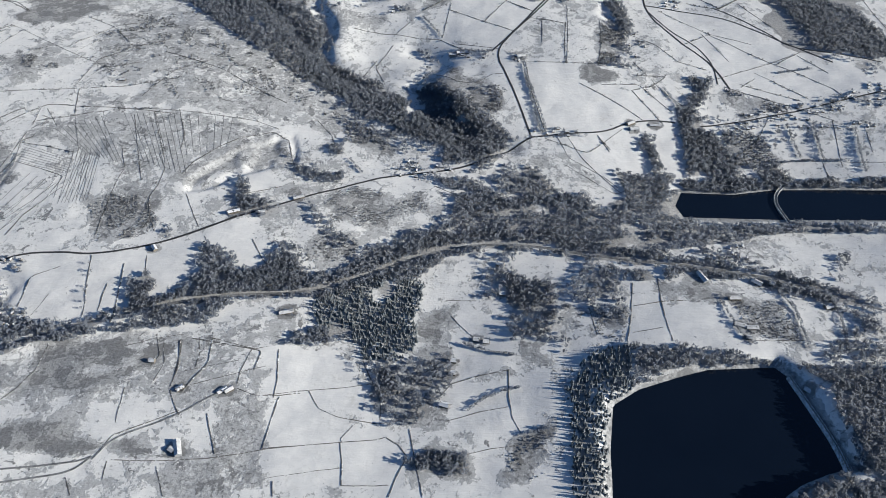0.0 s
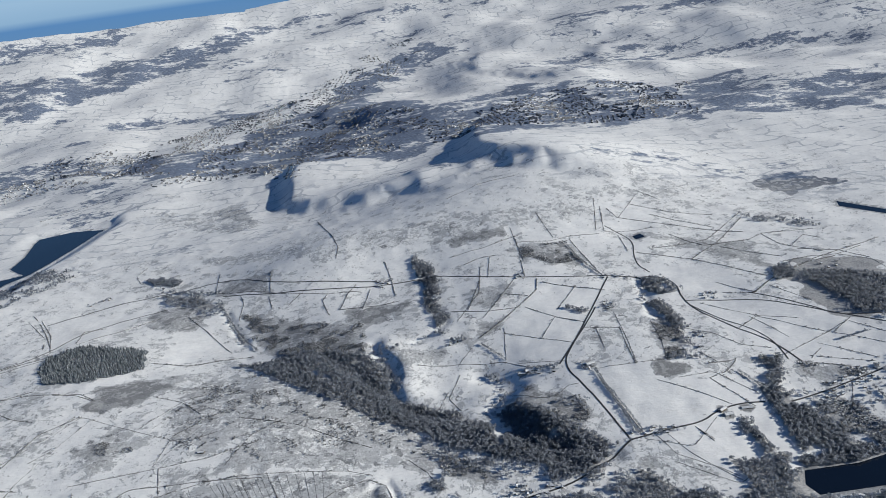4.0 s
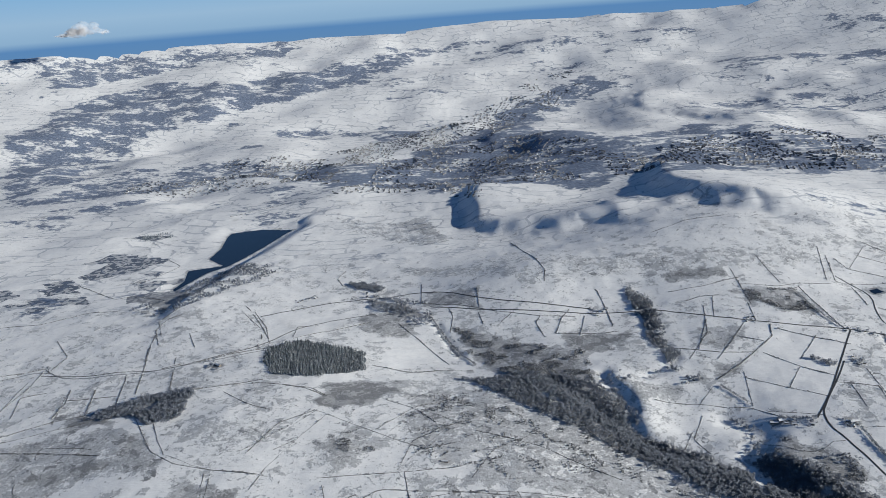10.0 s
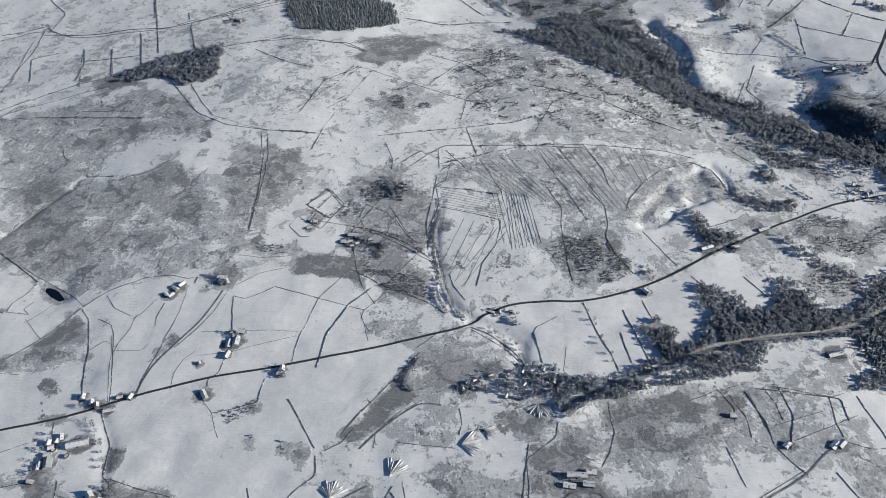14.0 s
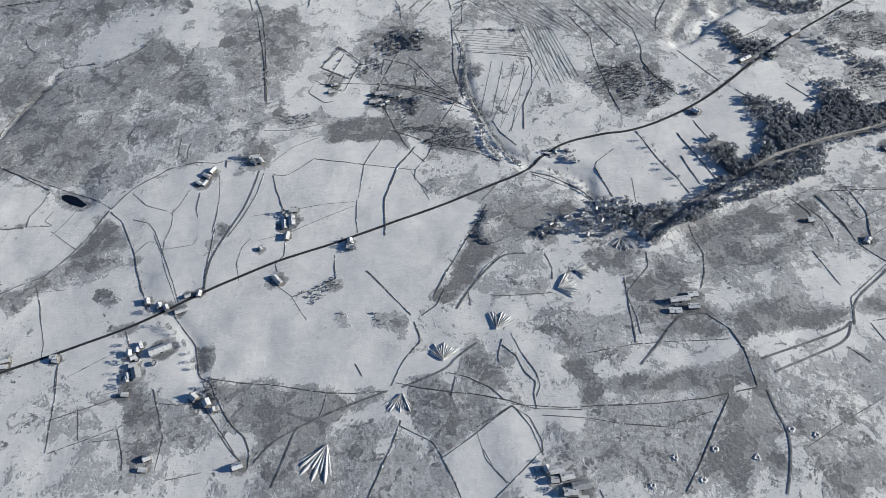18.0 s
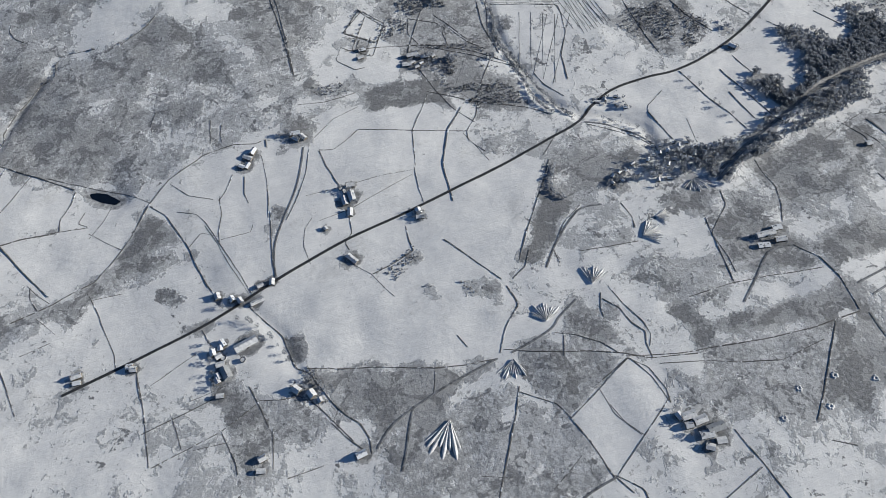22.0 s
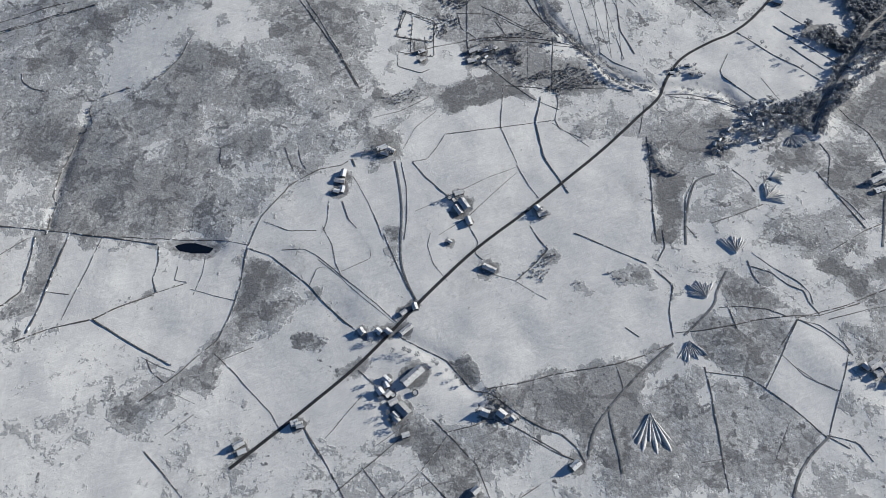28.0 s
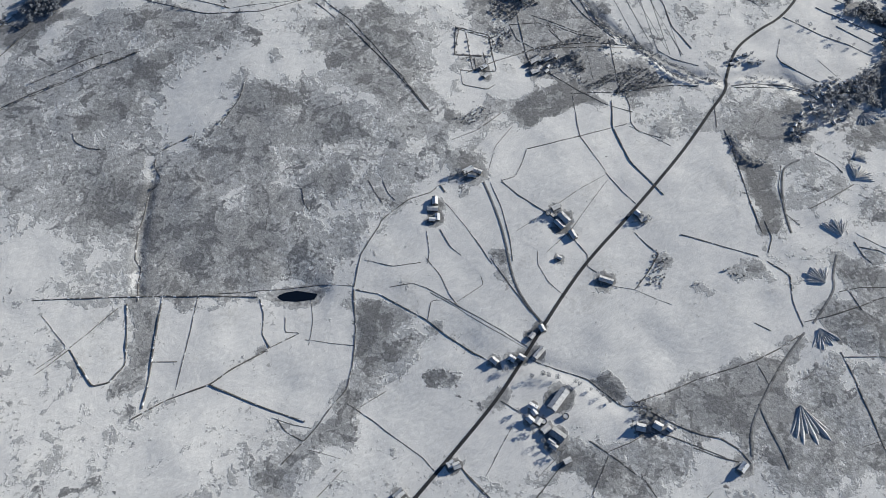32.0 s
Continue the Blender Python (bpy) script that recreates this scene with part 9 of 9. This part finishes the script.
building("house", 27.8, 447.7, 4.9, 4, -14)
building("shed", 35.9, 444.4, 4.8, 4, -7)
building("barn", 283.5, 506.0, 9.6, 5, -41)
building("house", 296.5, 504.6, 4.9, 4.5, -18)
building("house", 335.8, 472.9, 6.8, 5, 14)
building("shed", 250.9, 448.9, 9.1, 4, -20)
building("shed", 260.4, 445.6, 9.5, 4, -4)
building("barn", 235.9, 513.6, 13.5, 5, -70)
building("house", 256.8, 483.8, 10.0, 4, -1)
building("house", 286.8, 383.0, 4.3, 5, -44)
building("house", 253.2, 433.0, 4.5, 4, -17)
building("house", -238.7, 416.6, 4.7, 4, -6)
building("shed", -209.1, 387.6, 6.2, 4, 41)
building("house", 213.3, 756.6, 9.6, 4, 28)
building("barn", 216.0, 747.2, 9.8, 5, 4)
building("shed", 240.8, 755.3, 11.5, 4, -7)
building("barn", 98.3, 880.3, 10.8, 5, 11)
building("house", 14.6, 900.5, 9.2, 4, -8)
building("house", 54.2, 541.0, 7.0, 4.5, -28)
hamlet(14, (-56.3, 690.8), (-26, 695.1), (10.3, 679.7), (-7.7, 666), (-49.4, 668.7))
hamlet(8, (99.5, 742.1), (137.8, 746.3), (161.9, 736.5), (110.9, 727.7))
hamlet(34, (328.4, 768.4), (404.9, 788.9), (473.8, 803), (472.3, 779.8), (395.4, 755.9), (330.4, 749.8))
hamlet(16, (480, 821.6), (523, 817.5), (527.5, 774.9), (469, 770.2))
hamlet(10, (394.6, 753.1), (458.3, 756.6), (490.2, 742.4), (452.7, 740.3))
hamlet(7, (272.5, 572.7), (295.7, 576.9), (289.6, 540.3), (273.5, 540))
hamlet(6, (-378.7, 467.9), (-354.8, 468.3), (-349.1, 454.2), (-366.8, 450.7))
hamlet(5, (-413.5, 541.2), (-394.2, 545.4), (-381.9, 526.5), (-404.1, 521.4))
hamlet(8, (245.5, 936.1), (266.5, 895.2), (248, 870.3), (214.1, 875.5))
hamlet(12, (494.2, 988.5), (562.8, 972.1), (551.8, 890.8), (498, 915.1))
hamlet(7, (-510.1, 721.5), (-486.4, 722.7), (-480, 705), (-506.3, 705.8))
hamlet(6, (-549.9, 643.2), (-528.7, 654.9), (-519.4, 642), (-538, 634.4))
building("house", -206.9, 606.0, 11.9, 4, 18)
building("house", -180.3, 607.5, 7.8, 4, 10)
building("shed", -146.1, 631.2, 10.8, 4, 19)
building("house", -273.5, 556.3, 6.9, 4, -57)
building("shed", -375.3, 826.5, 7.7, 3, -8)
building("house", -718.9, 1096.3, 12.4, 4, -38)
building("house", 26.3, 901.5, 14.0, 5, 9)
hamlet(6, (161.5, 1049.8), (181.3, 1033.3), (169.4, 1009.5), (152, 1018.9))
hamlet(8, (185.2, 1126.3), (258.5, 1106.8), (250.8, 1086.1), (187.8, 1106.3))
hamlet(5, (27, 901.3), (69.1, 892.3), (57.9, 877.9), (24.3, 890.1))
hamlet(4, (-63.9, 1012.7), (-48.7, 1008.1), (-54.9, 993.6), (-66.2, 996.8))
hamlet(4, (52.5, 1169.4), (78.4, 1162.9), (74.4, 1145.3), (53.8, 1153.7))
hamlet(6, (472.9, 1055.6), (539.3, 1049.4), (516.6, 1012.4), (452.8, 1019.6))
hamlet(5, (302.2, 1022.2), (328.2, 1024), (314.6, 1003.2), (300.2, 1007.9))
hamlet(4, (88.7, 884.1), (98.6, 880.9), (93, 869.2), (85.2, 872.1))
hamlet(5, (-680.8, 1390.5), (-620.4, 1399.1), (-611.1, 1353.4), (-660.1, 1346.6))
hamlet(6, (-157.7, 1245.3), (-131.4, 1241.1), (-134.4, 1221.5), (-160.2, 1226.2))
town(2600, (-1230.3, 2804.2), (-1099.5, 2859.6), (-846.6, 2946.8), (-715.6, 3276.7), (-538.7, 3449.3), (-315.7, 3646.9), (-0.5, 4043.5), (122.5, 4143.2), (215.1, 3993.7), (47.6, 3721), (-90.6, 3601.1), (-202.3, 3343.2), (-258.4, 2856.9), (-271.1, 2186.7), (-332.8, 2003.2), (-459.4, 2163), (-716.7, 2204.8), (-945.2, 2475.6))
town(1700, (-254.5, 3013.7), (-33, 2690.7), (74.8, 2430.6), (304.3, 2549.1), (514.8, 2670.1), (706.1, 2700), (939.1, 2553), (704.4, 2062.6), (339.7, 2093.4), (144.3, 2197.2), (-93.2, 2129.2), (-271.1, 2186.7))
town(300, (-1496.8, 2598.8), (-1324.4, 2659), (-1152, 2675.5), (-971.9, 2439), (-1152.9, 2436.6), (-1363, 2418.8))
trees(9, (-737, 447.3), (-725.9, 436.5), (-715.8, 417.7), (-708.7, 397.5))
trees(6, (-638.7, 535), (-627.9, 526.4), (-628, 514.6))
trees(5, (-749.2, 462.4), (-729.6, 457.3))
trees(8, (-761.2, 435.7), (-759.6, 420.6), (-765, 409.4), (-758.9, 390.7))
trees(7, (-702.9, 380.6), (-690.9, 370.4), (-689.8, 363.4))
trees(7, (-487.4, 271.7), (-487.3, 257.3), (-479.8, 241.8))
trees(8, (-416.5, 524.6), (-390.9, 505.1), (-390.3, 490))
trees(8, (-669.7, 606.7), (-650.3, 592.6))
trees(6, (-591.4, 490.4), (-583.7, 476.4))
trees(5, (-374, 372.7), (-353.2, 355.7))
trees(10, (419.2, 751.2), (409.8, 700.7))
trees(10, (464.7, 730.8), (451.1, 675.7))
trees(8, (224.3, 729.6), (231.6, 684.3))
trees(8, (275.7, 718.3), (282.4, 678.2))
trees(6, (-146.7, 478.1), (-126.3, 472.5))
trees(8, (2, 437.3), (3.9, 392.8))
trees(9, (-88.6, 435.4), (-67.9, 410.9), (-57.5, 392.9))
trees(6, (10, 904.3), (62.6, 894.5))
trees(8, (92.3, 730.5), (161.7, 734.6))
trees(8, (40.5, 545.3), (43.8, 504.6))
trees(8, (-510.4, 727.5), (-480, 703.4))
trees(8, (-201.4, 597.3), (-164.7, 616.4))
trees(7, (-327.4, 542.6), (-314.8, 469))
trees(8, (153.5, 1023.7), (178.4, 1024.6))
trees(8, (67.5, 886.4), (12.5, 903.6))
trees(8, (322.1, 850.6), (308.2, 784.6))
cloud(-2320, 4206, 480)
dam((277.8, 397.3), (285.7, 364.5), (292.6, 333), (293.7, 307.1))
causeway((363.2, 662), (347.4, 647.2), (341.9, 632.5), (342.2, 618.3), (346.2, 598.4))
hedge((223.3, 733.3), (234.7, 713), (236.1, 687.9))
hedge((227.7, 742.4), (227.2, 707.4), (232.3, 671))
hedge((-453.5, 668.3), (-458.1, 654.5), (-460.2, 639.9), (-456.4, 620.9), (-452.9, 602.3), (-450.6, 582.7), (-445.1, 560), (-441, 543.8), (-434.2, 535.7))
hedge((-472.3, 490.3), (-487.2, 468.4), (-479.1, 455.5))
hedge((-452.6, 694.1), (-452.2, 671.2), (-461.5, 646.4), (-460.1, 619.8), (-456.4, 595.5), (-458.7, 563.6), (-448.7, 543.4))
hedge((-414.8, 1266.5), (-402.9, 1240.7), (-389.6, 1204.4), (-371.2, 1163), (-341.4, 1101))
hedge((-24.2, 985.9), (-9.6, 960.9), (1.5, 937.2))
hedge((23.8, 907.2), (44.3, 896.8), (61, 895.2))
hedge((99.8, 865.9), (101, 827.2), (107, 771.8), (110.9, 738.1))
hedge((165, 1233), (168.9, 1189.6), (186.2, 1124.1))
hedge((407, 849.7), (431, 852.7), (448.7, 855))
hedge((262, 821.2), (275.3, 784.4), (276.1, 753.5), (292.3, 741))
hedge((-98.6, 694.2), (-84.3, 673.7))
hedge((99.8, 844.5), (106.7, 811.4), (112.8, 772.6), (116.1, 741.9))
hedge((390.6, 755.8), (390.2, 703.1))
hedge((419.9, 758.3), (412.5, 695.8))
hedge((461.3, 743.1), (447.4, 671.2))
hedge((18.1, 370.7), (36.9, 385.5), (60.9, 392.5))
hedge((57.3, 345.3), (70.2, 347), (82.2, 351.1))
hedge((17.2, 443.4), (40.3, 431.2), (59.7, 426.3))
hedge((245.1, 489.5), (245.4, 466.6), (247.9, 437.5), (256.5, 426.3))
hedge((298.7, 497.7), (304.9, 474), (303.8, 452), (299.9, 423.1))
hedge((343.3, 482), (340.3, 452.1), (330.1, 416.7))
scrub(2.6, (-541.3, 653.9), (-515.6, 640.1), (-485.4, 616.1), (-504.6, 584.4), (-520.7, 594.2), (-524.8, 612.1), (-544.6, 625.1), (-552.6, 638.1))
scrub(2.6, (-526, 658.6), (-487, 637.6), (-470.6, 619.2), (-481.1, 645.1), (-507.2, 655.4))
scrub(2.6, (-556.6, 700), (-527.8, 689.8), (-538.2, 666.7), (-554.7, 676.9))
scrub(2.6, (-632.2, 645.6), (-600.4, 643.6), (-586.4, 631.1), (-603.3, 631), (-630.8, 630.9))
scrub(2.6, (-698.2, 388.7), (-693.2, 374.5), (-689.7, 361.5), (-693.5, 359.6), (-699.2, 372.7), (-703.4, 385))
scrub(2.6, (-636, 445.8), (-603.4, 455.9), (-600, 447.3), (-621.5, 433.7))
scrub(2.6, (-605.6, 422.2), (-586.8, 425.9), (-579.3, 426.2), (-600.2, 415.3))
scrub(2.6, (-579.7, 416.1), (-571.3, 396.7), (-565, 392.2), (-576.8, 407.8))
scrub(2.6, (-537, 730.5), (-504.9, 753.3), (-486.2, 733), (-488.2, 694.2), (-515.5, 694.4), (-535.2, 707.1))
scrub(2.6, (-546.9, 702.5), (-526, 697), (-530.8, 668.9), (-546.2, 673.2))
scrub(2.6, (-506.8, 624.9), (-473.8, 609.4), (-463.4, 564.8), (-506, 576.3), (-520.4, 607.3))
scrub(2.6, (-373.6, 1227.7), (-269.5, 1154.7), (-278.8, 1059.9), (-311, 1056.5), (-356.9, 1155.1))
scrub(2.6, (-269.5, 1154.7), (-181.7, 1108.4), (-180.9, 1008.6), (-267, 1016.9), (-278.8, 1059.9))
scrub(4.2, (-428.1, 986.9), (-359.6, 1013.7), (-289.5, 1007.5), (-210.4, 941.7), (-140.9, 850.5), (-90.1, 789.1), (-130.1, 773.5), (-221.8, 853.7), (-308.1, 913.8), (-405.4, 948.5))
scrub(2.6, (-521.5, 873.6), (-482.7, 898.2), (-451.1, 850.8), (-493.2, 842.7))
scrub(2.6, (9.6, 868.3), (65.8, 826.3), (69, 780.5), (48.5, 748.8), (12.6, 803), (-9, 842.4))
scrub(2.6, (73.3, 1248), (168.3, 1247.1), (173.2, 1150.5), (124.7, 1175.9), (86.4, 1215.4))
scrub(2.6, (334.6, 822.1), (402.4, 784.9), (346.4, 771.6), (329.3, 794.8))
scrub(2.6, (206.7, 959.7), (237.2, 937.2), (224.5, 878), (193.2, 861.9))
scrub(2.6, (-353.6, 621.5), (-324, 637.9), (-293.4, 629.1), (-286.6, 574.2), (-335.1, 574.1))
scrub(2.6, (-117.1, 779.8), (-77, 754.9), (-50.6, 716.3), (-69, 711.3), (-100.9, 731.2))
scrub(2.6, (-92.5, 590.2), (-60.5, 631.2), (-26, 640.3), (-11.8, 617.6), (-43, 609.4), (-65, 593.1))
scrub(2.6, (318.9, 749.8), (351.8, 753.5), (368.4, 701.7), (351.3, 684.8), (311.2, 694.6))
scrub(2.6, (-35.6, 425.2), (2.2, 424.8), (0.2, 364), (-26.1, 364.5))
scrub(2.6, (46.8, 324.9), (59.1, 342.6), (76.4, 346.3), (74.9, 318.6), (61.7, 294.9), (46.8, 304.8))
scrub(2.6, (252.9, 482.1), (292.7, 481.6), (298.3, 444.6), (293.1, 430.9), (257.4, 437.4))
scrub(2.6, (128.1, 477.8), (161.1, 471.2), (149.2, 436.9), (132.2, 445.9))
scrub(4.2, (-430.4, 930.4), (-371.7, 980.2), (-298.6, 972.6), (-237.2, 898.5), (-186.8, 843), (-205.1, 817.5), (-292.3, 787.8), (-353.1, 811.4), (-416.7, 848.8))
scrub(2.6, (-520.4, 623.4), (-466.4, 597.3), (-466.2, 561.8), (-507.6, 578.8))
scrub(2.6, (-336.8, 632.2), (-294.4, 628.9), (-272.3, 576.5), (-329.8, 565.7))
scrub(2.6, (-92.8, 653.3), (-52.8, 643.4), (-60.3, 597.5), (-107.9, 596.8), (-120.8, 620.1))
scrub(2.6, (-126, 589.5), (-79.5, 575.7), (-88.3, 541.2), (-132.5, 541.7))
